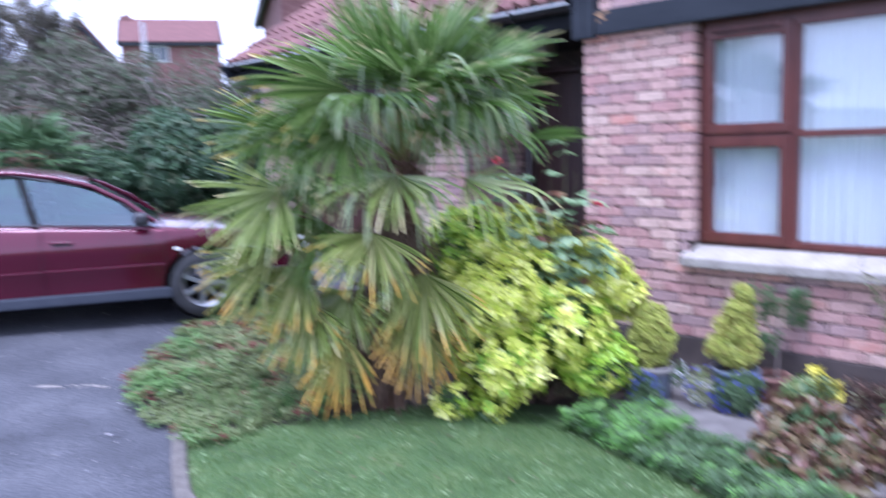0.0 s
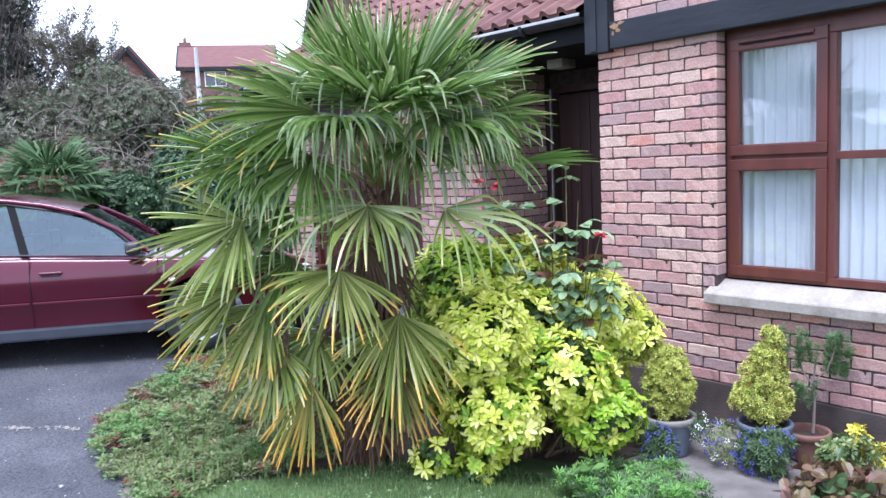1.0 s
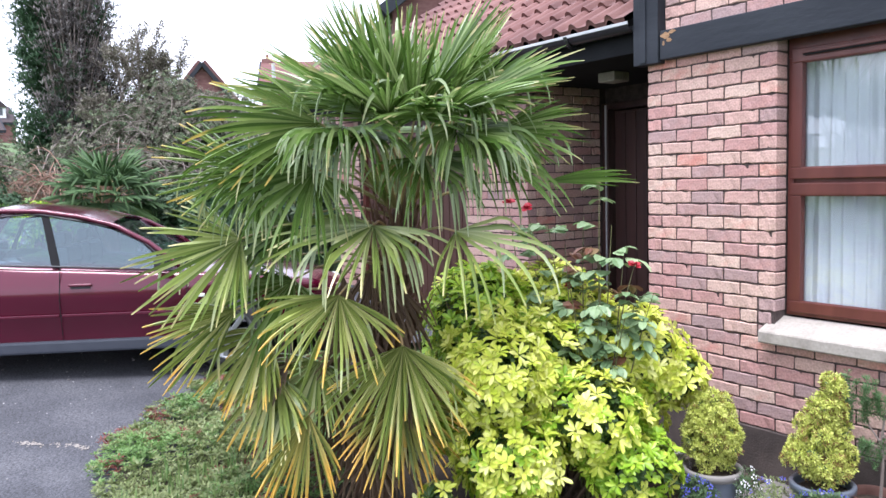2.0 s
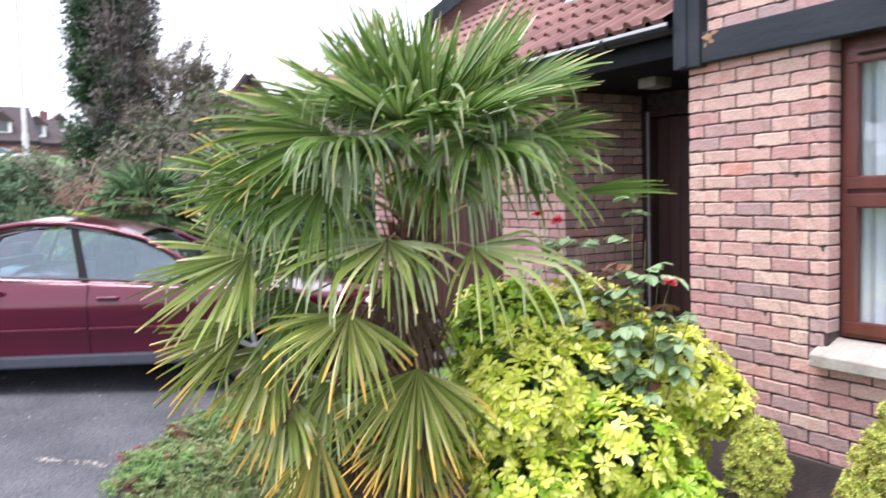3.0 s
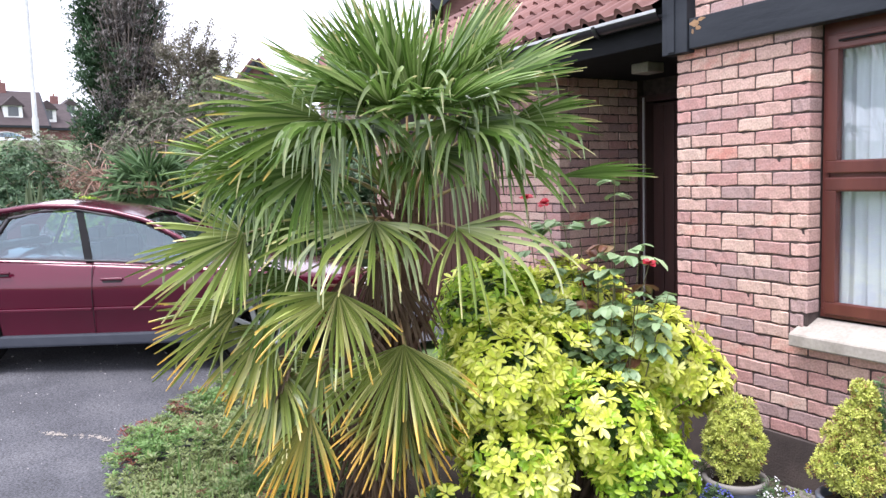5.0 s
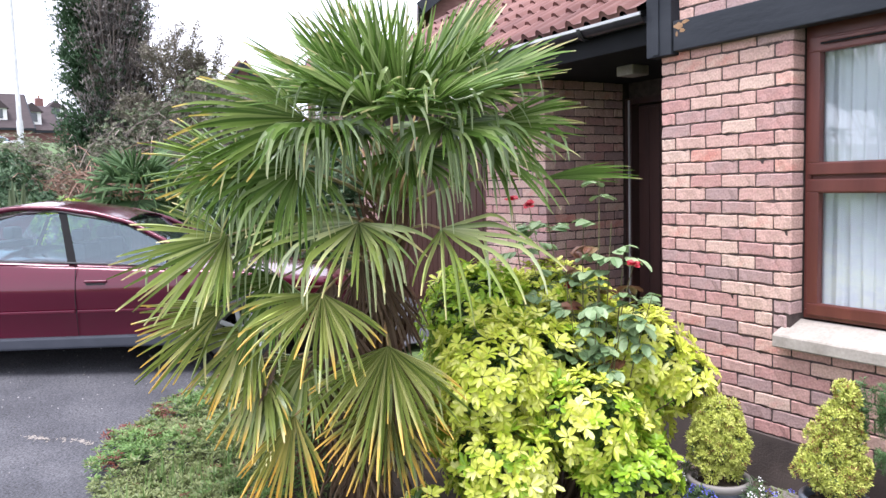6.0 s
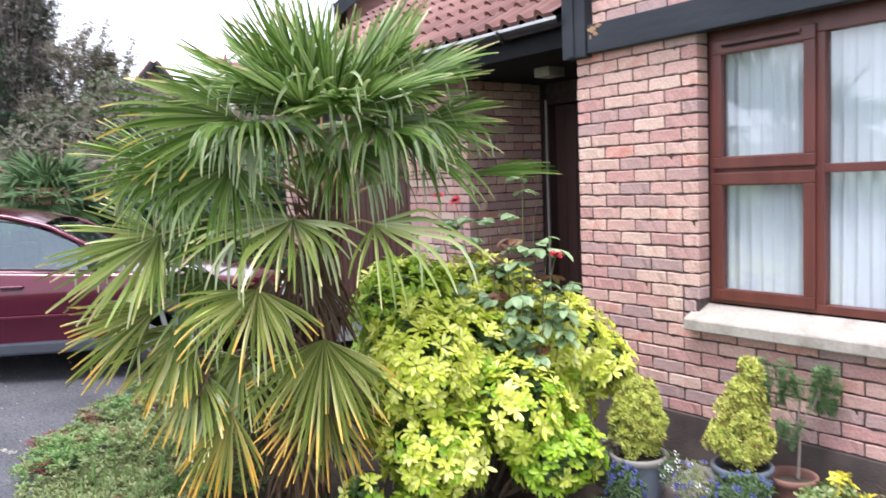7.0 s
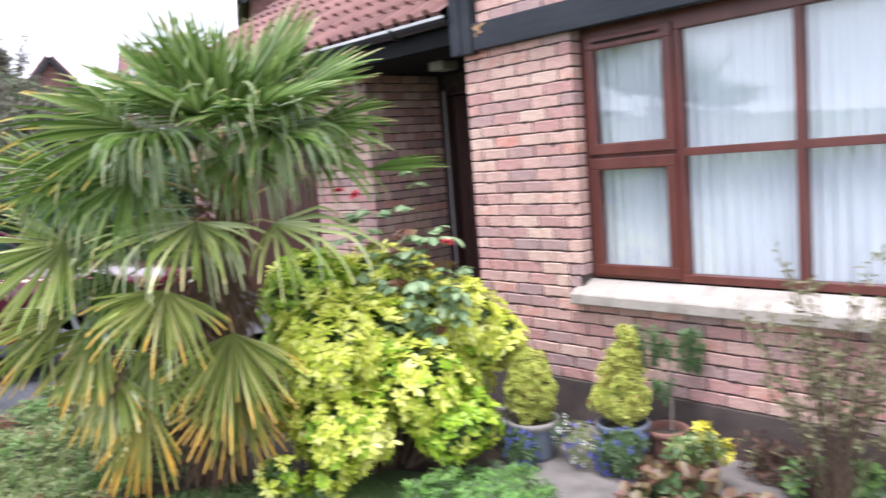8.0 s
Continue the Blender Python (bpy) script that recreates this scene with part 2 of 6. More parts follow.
BLADE = leafy("grass_blade", [(0.15, (0.065, 0.13, 0.035)), (0.5, (0.125, 0.215, 0.062)), (0.85, (0.25, 0.31, 0.12))], scale=3.0, mix=0.5)
KERB = material("kerb_concrete", [(0.2, (0.06, 0.052, 0.045)), (0.6, (0.125, 0.11, 0.095)), (0.9, (0.22, 0.195, 0.175))], scale=14, rough=0.95, bump=0.8, bump_scale=50)
CONCRETE = material("weathered_concrete", [(0.2, (0.095, 0.085, 0.08)), (0.6, (0.165, 0.15, 0.14)), (0.9, (0.23, 0.21, 0.195))], scale=7, rough=0.9, bump=0.5, bump_scale=60)
PAINT = material("maroon_car_paint", [(0.2, (0.072, 0.0025, 0.015)), (0.8, (0.09, 0.003, 0.019))], scale=2, rough=0.22, coat=0.75, metal=0.35, spec=0.3)
TRIM = material("dark_plastic_trim", [(0.3, (0.018, 0.017, 0.02)), (0.7, (0.03, 0.03, 0.034))], rough=0.5, scale=8)
SILL_GREY = material("grey_sill_plastic", [(0.3, (0.026, 0.031, 0.045)), (0.7, (0.038, 0.043, 0.058))], rough=0.55, scale=8)
RUBBER = material("tyre_rubber", [(0.3, (0.016, 0.016, 0.017)), (0.7, (0.03, 0.03, 0.031))], rough=0.8, scale=12)
ALLOY = material("alloy_wheel", [(0.3, (0.22, 0.225, 0.235)), (0.7, (0.30, 0.31, 0.32))], rough=0.35, metal=0.8)
LAMP_WHITE = material("indicator_lens", [(0.3, (0.75, 0.74, 0.7)), (0.7, (0.8, 0.8, 0.78))], rough=0.2)
PALM_GREEN = leafy("palm_leaf_green", [(0.1, (0.05, 0.105, 0.018)), (0.5, (0.132, 0.22, 0.047)), (0.9, (0.29, 0.375, 0.145))], rough=0.26, scale=4, mix=0.35, tip=(0.42, 0.40, 0.19), tip_from=0.95, through_light=0.36)
PALM_SINGED = leafy("palm_leaf_singed_tips", [(0.1, (0.05, 0.105, 0.018)), (0.5, (0.14, 0.22, 0.043)), (0.9, (0.31, 0.38, 0.13))], rough=0.28, scale=4, mix=0.3, tip=(0.56, 0.43, 0.12), tip_from=0.93, through_light=0.3)
PALM_TIPPED = leafy("palm_leaf_yellow_tips", [(0.1, (0.08, 0.13, 0.024)), (0.5, (0.225, 0.285, 0.068)), (0.9, (0.48, 0.51, 0.24))], rough=0.28, scale=4, mix=0.3, tip=(0.56, 0.50, 0.24), tip_from=0.9, through_light=0.18)
PALM_YELLOW = leafy("palm_leaf_straw", [(0.1, (0.085, 0.13, 0.024)), (0.5, (0.235, 0.28, 0.065)), (0.9, (0.50, 0.49, 0.21))], rough=0.3, scale=4, mix=0.3, tip=(0.64, 0.41, 0.09), tip_from=0.83, through_light=0.18)
PALM_OLD = leafy("palm_leaf_orange", [(0.1, (0.10, 0.135, 0.028)), (0.5, (0.25, 0.25, 0.06)), (0.9, (0.50, 0.42, 0.13))], rough=0.45, scale=4, mix=0.3, tip=(0.58, 0.34, 0.06), tip_from=0.66, through_light=0.15)
PALM_DEAD = leafy("palm_leaf_dead", [(0.1, (0.05, 0.03, 0.02)), (0.5, (0.11, 0.068, 0.042)), (0.9, (0.20, 0.14, 0.085))], rough=0.8, scale=6, mix=0.5, through_light=0.1)
PETIOLE = material("palm_petiole", [(0.2, (0.16, 0.17, 0.055)), (0.5, (0.25, 0.20, 0.08)), (0.8, (0.36, 0.17, 0.09))], scale=7, rough=0.5)
FIBRE = material("palm_trunk_fibre", [(0.2, (0.045, 0.026, 0.018)), (0.55, (0.12, 0.066, 0.042)), (0.9, (0.26, 0.15, 0.095))], scale=18, rough=0.95, bump=1.0, bump_scale=60, stretch=(1, 1, 0.25))
CHOISYA = leafy("golden_choisya_leaf", [(0.1, (0.30, 0.44, 0.03)), (0.3, (0.52, 0.62, 0.055)), (0.55, (0.71, 0.735, 0.125)), (0.85, (0.87, 0.86, 0.42))], rough=0.38, scale=8.0, mix=0.62, through_light=0.3)
CHOISYA_GREEN = leafy("lime_choisya_leaf", [(0.1, (0.14, 0.28, 0.02)), (0.5, (0.30, 0.48, 0.03)), (0.9, (0.55, 0.65, 0.08))], rough=0.4, scale=3.2, mix=0.45, through_light=0.3)
# inner leaves: greener by nature, darkened further for shade inside the bush
CHOISYA_SHADE = leafy("choisya_leaf_inner_shade", [(0.1, (0.025, 0.06, 0.015)), (0.9, (0.08, 0.15, 0.03))], rough=0.4, scale=4)
TWIG = material("twig_bark", [(0.2, (0.05, 0.032, 0.022)), (0.8, (0.14, 0.09, 0.06))], scale=15, rough=0.9, bump=0.5)
GREY_TWIG = material("grey_twig_bark", [(0.2, (0.15, 0.12, 0.105)), (0.8, (0.30, 0.25, 0.22))], scale=10, rough=0.9)

# ---------- ground, drive, lawn, path ----------
def sheet(name, xs, ys, z, mat, label, category="ground", kind="structure"):
    bm = bmesh.new()
    grid = [[bm.verts.new((x, y, z(x, y))) for x in xs] for y in ys]
    for a, b in zip(grid, grid[1:]):
        for k in range(len(xs) - 1):
            bm.faces.new((a[k], a[k + 1], b[k + 1], b[k]))
    return tagged(part(name, bm, mat, smooth=True), label, category, kind=kind)


def steps(edges):
    """Even steps between the stops (from, to, count)."""
    out = []
    for a, b, n in edges:
        out += [a + (b - a) * k / n for k in range(n)]
    return out + [edges[-1][1]]


far_x = steps([(-900, -120, 8), (-120, -12, 27), (-12, 8, 40), (8, 60, 10), (60, 900, 8)])
far_y = steps([(-900, -60, 8), (-60, -10, 12), (-10, 8, 36), (8, 60, 12), (60, 900, 8)])
sheet("ground", far_x, far_y, lambda x, y: ground_z(x, y) + fall(x, y) - 0.08, TURF, "rough green ground rising away from the houses")

# the drive's edge against the garden, from the road up to the garage
EDGE = [(2.3, -5.6), (1.30, -4.10), (0.55, -3.60), (0.29, -3.515), (-0.045, -3.37), (-0.40, -3.20), (-0.66, -3.10), (-1.18, -3.14), (-1.66, -2.84), (-2.10, -2.38), (-2.5, -2.05), (-2.85, -1.7), (-3.0, -1.2), (-2.6, -0.4), (-2.5, 0.44)]


def along(points, count):
    """Catmull-Rom points through a list."""
    out = []
    p = [points[0], *points, points[-1]]
    for i in range(1, len(p) - 2):
        for k in range(count):
            u = k / count
            out.append(tuple(0.5 * (2 * b + (c - a) * u + (2 * a - 5 * b + 4 * c - d) * u * u + (3 * b - a - 3 * c + d) * u ** 3)
                             for a, b, c, d in zip(p[i - 1], p[i], p[i + 1], p[i + 2])))
    return out + [points[-1]]


edge = along(EDGE, 6)
bm = bmesh.new()
outline = edge + [(-5.6, 0.44), (-5.6, -0.2), (-6.4, -0.6), (-6.6, -30.0), (2.3, -30.0)]
bm.faces.new([bm.verts.new((x, y, 0)) for x, y in outline])
bmesh.ops.triangulate(bm, faces=list(bm.faces))
for k in range(26):
    bmesh.ops.bisect_plane(bm, geom=[*bm.verts, *bm.edges, *bm.faces], plane_co=(-0.4 - k * 0.24, 0, 0), plane_no=(1, 0, 0))
for v in bm.verts:
    v.co.z = ground_z(v.co.x, v.co.y) + 0.004
for f in bm.faces:
    if f.normal.z < 0:
        f.normal_flip()
tagged(part("driveway", bm, ASPHALT, smooth=True), "dark grey asphalt driveway with small stones and stains", "driveway", kind="structure")

# stones, grit and pale dried patches on the drive
rng = random.Random(17)
bm = bmesh.new()
for k in range(900):
    x, y = rng.uniform(-5.2, 0.6), rng.uniform(-5.2, -1.6)
    u = next((ex for ex, ey in edge if ey > y), -3.0)
    if x > u - 0.1:
        continue
    r = rng.uniform(0.002, 0.007) * (1.8 if rng.random() < 0.06 else 1)
    bmesh.ops.create_icosphere(bm, subdivisions=1, radius=r, matrix=Matrix.Translation((x, y, ground_z(x, y) + 0.004 + r * 0.3)) @ Matrix.Diagonal((1.3, 1, 0.6, 1)))
STONE = material("pale_grit", [(0.1, (0.05, 0.045, 0.045)), (0.5, (0.16, 0.15, 0.15)), (0.9, (0.40, 0.38, 0.38))], source="island", spread=0.15, rough=0.9)
tagged(part("drive_grit", bm, STONE), "small stones and grit scattered on the drive", "grit", kind="stuff")
PATCH = material("dried_leaf_patch", [(0.2, (0.20, 0.175, 0.155)), (0.8, (0.34, 0.31, 0.275))], scale=20, rough=0.9, bump=0.5)
for px, py, a, ln, wd, n in ((-1.86, -3.395, 40, 0.10, 0.035, 60), (-1.658, -3.162, 30, 0.11, 0.028, 55), (-1.50, -2.98, 50, 0.05, 0.025, 14), (-1.75, -3.27, 10, 0.05, 0.02, 10)):
    bm = bmesh.new()
    for k in range(n):
        u, v, t, size = rng.gauss(0, 0.5) * ln, rng.gauss(0, 0.5) * wd, rng.uniform(0, 6.28), rng.uniform(0.005, 0.014)
        corners = [bm.verts.new((u + math.cos(t + w) * size * r, v + math.sin(t + w) * size * r, rng.uniform(0.002, 0.005))) for w, r in ((0, 1), (1.1, 0.6), (2.2, 0.7), (3.2, 1), (4.3, 0.55), (5.3, 0.65))]
        bm.faces.new(corners)
    ob = part("leaf_litter", bm, PATCH)
    ob.matrix_basis = pose(px, py, ground_z(px, py) + 0.003, 0, 2, a)
    tagged(ob, "pale dried leaf litter patch on the drive", "leaf litter")

# ---------- house ----------
COURSE, Z0 = 0.075, 0.1375


def brick_mesh(length, depth, seed):
    rng = random.Random(seed)
    bm = box_bm(0, length, 0, depth, 0, 0.065)
    for v in bm.verts:
        v.co += Vector([rng.uniform(-0.002, 0.002) for _ in range(3)])
    front = [e for e in bm.edges if all(v.co.y < 0.02 for v in e.verts)]
    bmesh.ops.subdivide_edges(bm, edges=[e for e in front if abs(e.verts[0].co.x - e.verts[1].co.x) > 0.05], cuts=5)
    for v in bm.verts:
        if v.co.y < 0.02:
            v.co += Vector((0, rng.uniform(-0.0015, 0.004), rng.uniform(-0.0026, 0.0026)))
    bmesh.ops.bevel(bm, geom=[e for e in bm.edges if e.calc_face_angle(0) > 0.6], offset=0.004, segments=1, affect="EDGES")
    me = mesh_of("brick", bm)
    me.materials.append(BRICK)
    return me


STRETCH = [brick_mesh(0.215, 0.1025, s) for s in range(6)]
HEADER = [brick_mesh(0.1025, 0.1025, 10 + s) for s in range(4)]
brick_rng = random.Random(5)


def lay_bricks(wall, turn, at, courses, spans):
    """Bricks in stretcher bond as parts of a wall: along the wall from at, turned about z; spans(k) gives (from, to) stretches of course k."""
    place = pose(*at, 0, 0, turn)
    for k in range(*courses):
        for a, b in spans(k):
            x = a
            first = True
            while x < b - 0.03:
                left = b - x
                half = (first and k % 2 == 1) or left < 0.19
                me = brick_rng.choice(HEADER if half else STRETCH)
                size = 0.1025 if half else 0.215
                ob = new("brick", me)
                ob.parent = wall
                stretch = min(1.0, left / size)
                ob.matrix_basis = place @ pose(x, brick_rng.uniform(-0.0015, 0.0015), Z0 + k * COURSE + 0.005, 0, 0, brick_rng.uniform(-0.4, 0.4)) @ Matrix.Diagonal((stretch, 1, 1, 1))
                x += size + 0.01
                first = False


WALL_X1 = 6.2
wall_front = tagged(new("wall_front"), "pink and red mixed brick front wall with dark recessed joints", "wall", kind="structure")
bm = bmesh.new()
box(bm, 0.008, 0.885, 0.008, 0.30, -0.2, 5.1)
box(bm, 0.885, WALL_X1, 0.008, 0.30, -0.2, 0.655)
box(bm, 0.885, WALL_X1, 0.008, 0.30, 2.33, 5.1)
box(bm, 3.50, WALL_X1, 0.008, 0.30, 0.655, 2.33)
part("mortar_core", bm, MORTAR, wall_front)
bm = bmesh.new()
box(bm, 0.012, 0.30, 0.305, 9.0, 0.0, 5.1)
box(bm, WALL_X1 - 0.3, WALL_X1, 0.305, 9.0, 0.0, 5.1)
box(bm, 0.305, WALL_X1 - 0.305, 8.7, 9.0, 0.0, 5.1)
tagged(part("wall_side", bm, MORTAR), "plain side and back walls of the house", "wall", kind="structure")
tagged(part("room_floor", box_bm(0.31, 5.8, 0.31, 8.6, 0.0, 0.1), ROOM), "pale room floor behind the window", "floor", kind="structure")
tagged(part("ceiling", box_bm(0.31, 5.8, 0.31, 8.6, 2.5, 2.6), ROOM), "plain white room ceiling", "ceiling", kind="structure")
bm = bmesh.new()
for s in (-1, 1):
    ymid = 4.5
    y0 = ymid + s * 4.9
    v = [bm.verts.new(p) for p in ((-0.4, y0, 4.95), (6.6, y0, 4.95), (6.6, ymid, 8.0), (-0.4, ymid, 8.0), (-0.4, y0, 5.1), (6.6, y0, 5.1), (6.6, ymid, 8.15), (-0.4, ymid, 8.15))]
    for q in ((0, 1, 2, 3), (4, 5, 6, 7), (0, 1, 5, 4), (1, 2, 6, 5), (3, 0, 4, 7)):
        bm.faces.new([v[i] for i in q])
tagged(part("roof_main", bm, TILE), "red tiled main house roof", "roof", kind="structure")
tagged(part("plinth", box_bm(-0.004, WALL_X1, -0.012, 0.2, -0.3, 0.1355, bevel=0.004), PLINTH), "black painted rendered plinth along the brick wall", "plinth", kind="structure")

# black timber over the window and up the corner
beam = thing("timber_beam", "black painted timber beam over the window", "beam", kind="structure")
bm = box_bm(0.145, WALL_X1, -0.055, 0.03, 2.29, 2.465, bevel=0.006)
rng = random.Random(3)
part("board", bm, BLACK_BOARD, beam)
BARE_WOOD = material("bare_weathered_wood", [(0.2, (0.16, 0.085, 0.04)), (0.8, (0.36, 0.22, 0.12))], scale=30, rough=0.9, bump=0.6, bump_scale=50, stretch=(0.3, 1, 1))
bm = bmesh.new()
for cx, cz, w, h in ((0.19, 2.432, 0.040, 0.022), (0.215, 2.40, 0.024, 0.014), (0.175, 2.385, 0.010, 0.016), (0.24, 2.448, 0.03, 0.012)):
    bm.faces.new([bm.verts.new((cx + math.cos(a) * w * rng.uniform(0.6, 1.1), -0.0565, cz + math.sin(a) * h * rng.uniform(0.6, 1.1))) for a in [2 * math.pi * k / 11 for k in range(11)]])
part("chipped_spot", bm, BARE_WOOD, beam, "bare wood where the paint has chipped")
part("post_board", box_bm(-0.06, 0.135, -0.062, 0.03, 2.275, 5.0, bevel=0.006), BLACK_BOARD, beam)
part("edge_strip", box_bm(-0.005, 0.045, -0.072, -0.06, 2.285, 5.0, bevel=0.003), BLACK_BOARD, beam)

# window with brown frame, net curtain and stone sill
window = thing("window_1", "brown framed casement window with white net curtains", "window", kind="structure")
bm = bmesh.new()
YF0, YF1 = 0.098, 0.165
box(bm, 0.90, 3.49, YF0, YF1, 0.795, 0.840, 0.004)
box(bm, 0.90, 3.49, YF0, YF1, 2.20, 2.33, 0.004)
box(bm, 0.90, 0.935, YF0 + 0.002, YF1, 0.840, 2.20, 0.004)
box(bm, 3.455, 3.49, YF0 + 0.002, YF1, 0.840, 2.20, 0.004)
box(bm, 1.505, 1.550, YF0 + 0.002, YF1, 0.840, 2.20, 0.004)
box(bm, 2.163, 2.208, YF0 + 0.002, YF1, 0.840, 2.20, 0.004)
box(bm, 2.838, 2.885, YF0 + 0.002, YF1, 0.840, 2.20, 0.004)
for a, b in ((1.550, 2.163), (2.208, 2.838)):
    box(bm, a, b, YF0 + 0.004, YF1, 1.508, 1.553, 0.004)
for a, b in ((0.935, 1.505), (2.885, 3.455)):
    box(bm, a, b, YF0 + 0.010, YF1, 1.512, 1.550, 0.003)
part("window_frame", bm, FRAME, window)


def sash(x0, x1, z0, z1, head):
    bm = bmesh.new()
    w, y0, y1 = 0.062, YF0 - 0.018, YF0 + 0.03
    box(bm, x0, x1, y0, y1, z0, z0 + w, 0.005)
    box(bm, x0, x1, y0, y1, z1 - head, z1, 0.005)
    box(bm, x0, x0 + w, y0 + 0.001, y1, z0 + w, z1 - head, 0.005)
    box(bm, x1 - w, x1, y0 + 0.001, y1, z0 + w, z1 - head, 0.005)
    return part("sash", bm, FRAME, window)


def pane(x0, x1, z0, z1, y):
    ob = part("pane", box_bm(x0, x1, y, y + 0.006, z0, z1), GLASS, window)
    ob.visible_shadow = False
    return ob


for a, b in ((0.925, 1.510), (2.880, 3.465)):
    for lo, hi, head in ((0.815, 1.524, 0.066), (1.547, 2.245, 0.075)):
        sash(a, b, lo, hi, head)
        pane(a + 0.05, b - 0.05, lo + 0.05, hi - head + 0.01, YF0 + 0.012)
        bm = bmesh.new()
        box(bm, a + 0.060, b - 0.060, YF0 - 0.012, YF0 + 0.002, lo + 0.058, lo + 0.066, 0.002)
        box(bm, a + 0.060, b - 0.060, YF0 - 0.012, YF0 + 0.002, hi - head - 0.005, hi - head + 0.003, 0.002)
        part("glazing_bead", bm, FRAME, window)
for a, b in ((1.550, 2.163), (2.208, 2.838)):
    for lo, hi in ((0.840, 1.508), (1.553, 2.20)):
        pane(a - 0.005, b + 0.005, lo - 0.005, hi + 0.005, YF0 + 0.03)
vent = part("vent_strip", box_bm(0.99, 1.44, YF0 - 0.03, YF0 - 0.012, 2.212, 2.232, bevel=0.004), FRAME, window)
part("slot", box_bm(1.0, 1.43, YF0 - 0.034, YF0 - 0.029, 2.202, 2.211), DARK, vent, "dark trickle vent slot")
bm = bmesh.new()
prof = [(-0.068, 0.648), (-0.072, 0.655), (-0.072, 0.708), (-0.066, 0.716), (0.02, 0.752), (0.10, 0.785), (0.10, 0.648)]
stations = [0.836 + 2.73 * k / 46 for k in range(47)]
rng = random.Random(13)
rings_ = []
for x in stations:
    nick = 0.004 if rng.random() < 0.16 else 0.0
    rings_.append([bm.verts.new((x, y + (nick if y < 0 else 0), z - (nick * 0.8 if 0.70 < z < 0.72 else 0))) for y, z in prof])
for p, q in zip(rings_, rings_[1:]):
    for k in range(len(prof)):
        bm.faces.new((p[k], q[k], q[(k + 1) % len(prof)], p[(k + 1) % len(prof)]))
bm.faces.new(rings_[0])
bm.faces.new(list(reversed(rings_[-1])))
bmesh.ops.recalc_face_normals(bm, faces=list(bm.faces))
tagged(part("window_sill", bm, SILL), "cream painted concrete window sill with chipped edges", "window sill", kind="structure")

# pleated nets
curtain = thing("net_curtain", "white pleated net curtain hanging inside the window", "curtain")
bm = bmesh.new()
cols = []
for k in range(420):
    x = 0.888 + k * 2.61 / 419
    y = 0.196 + 0.012 * math.sin(x * 96 + 1.5 * math.sin(x * 9)) + 0.003 * math.sin(x * 187)
    cols.append([bm.verts.new((x, y + 0.006 * math.sin(z * 5 + x * 20), z)) for z in (0.80, 1.2, 1.6, 1.95, 2.31)])
for a, b in zip(cols, cols[1:]):
    for k in range(4):
        bm.faces.new((a[k], b[k], b[k + 1], a[k + 1]))
part("net", bm, CURTAIN, curtain, smooth=True)
part("rail", box_bm(0.90, 3.50, 0.186, 0.206, 2.315, 2.33), TRIM, curtain)

# porch and garage
GX0, GX1, GY, PY = -5.25, -1.72, 0.47, 1.38
wall_garage = tagged(new("wall_garage"), "mixed red brick garage front wall beside the porch", "wall", kind="structure")
bm = bmesh.new()
box(bm, GX0 + 0.006, -4.70, GY + 0.008, GY + 0.22, -0.1, 2.525)
box(bm, -2.60, GX1 - 0.016, GY + 0.008, GY + 0.22, -0.1, 2.525)
box(bm, -4.70, -2.62, GY + 0.008, GY + 0.22, 2.105, 2.525)
part("mortar_core", bm, MORTAR, wall_garage)
wall_porch = tagged(new("wall_porch"), "shaded red brick side wall of the porch", "wall", kind="structure")
bm = bmesh.new()
box(bm, GX1 - 0.22, GX1 - 0.008, GY + 0.222, 6.0, -0.1, 2.525)
part("mortar_core", bm, MORTAR, wall_porch)
bm = bmesh.new()
box(bm, GX0 + 0.01, GX0 + 0.22, GY + 0.222, 6.0, -0.1, 2.525)
box(bm, GX0 + 0.222, GX1 - 0.222, 5.8, 6.0, -0.1, 2.525)
box(bm, -0.69, 0.01, PY + 0.05, PY + 0.25, -0.1, 2.525)
box(bm, GX1, -0.69, PY + 0.05, PY + 0.25, 2.25, 2.525)
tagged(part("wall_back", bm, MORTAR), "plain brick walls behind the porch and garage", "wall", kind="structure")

garage_door = thing("door_garage", "brown ribbed up-and-over garage door", "garage door", kind="structure")
bm = bmesh.new()
n = 18
for k in range(n):
    a = -4.64 + k * 1.96 / n
    box(bm, a + 0.006, a + 1.96 / n - 0.006, GY + 0.085, GY + 0.11, 0.185, 2.055, 0.004)
box(bm, -4.64, -2.68, GY + 0.10, GY + 0.13, 0.165, 2.065)
part("panel", bm, GARAGE, garage_door)
bm = bmesh.new()
box(bm, -4.70, -4.645, GY + 0.04, GY + 0.14, 0.005, 2.105, 0.004)
box(bm, -2.675, -2.62, GY + 0.04, GY + 0.14, 0.005, 2.105, 0.004)
box(bm, -4.645, -2.675, GY + 0.045, GY + 0.14, 2.06, 2.105, 0.004)
part("frame", bm, FRAME, garage_door)
part("handle", box_bm(-3.72, -3.60, GY + 0.05, GY + 0.085, 0.905, 0.935, bevel=0.008), TRIM, garage_door)

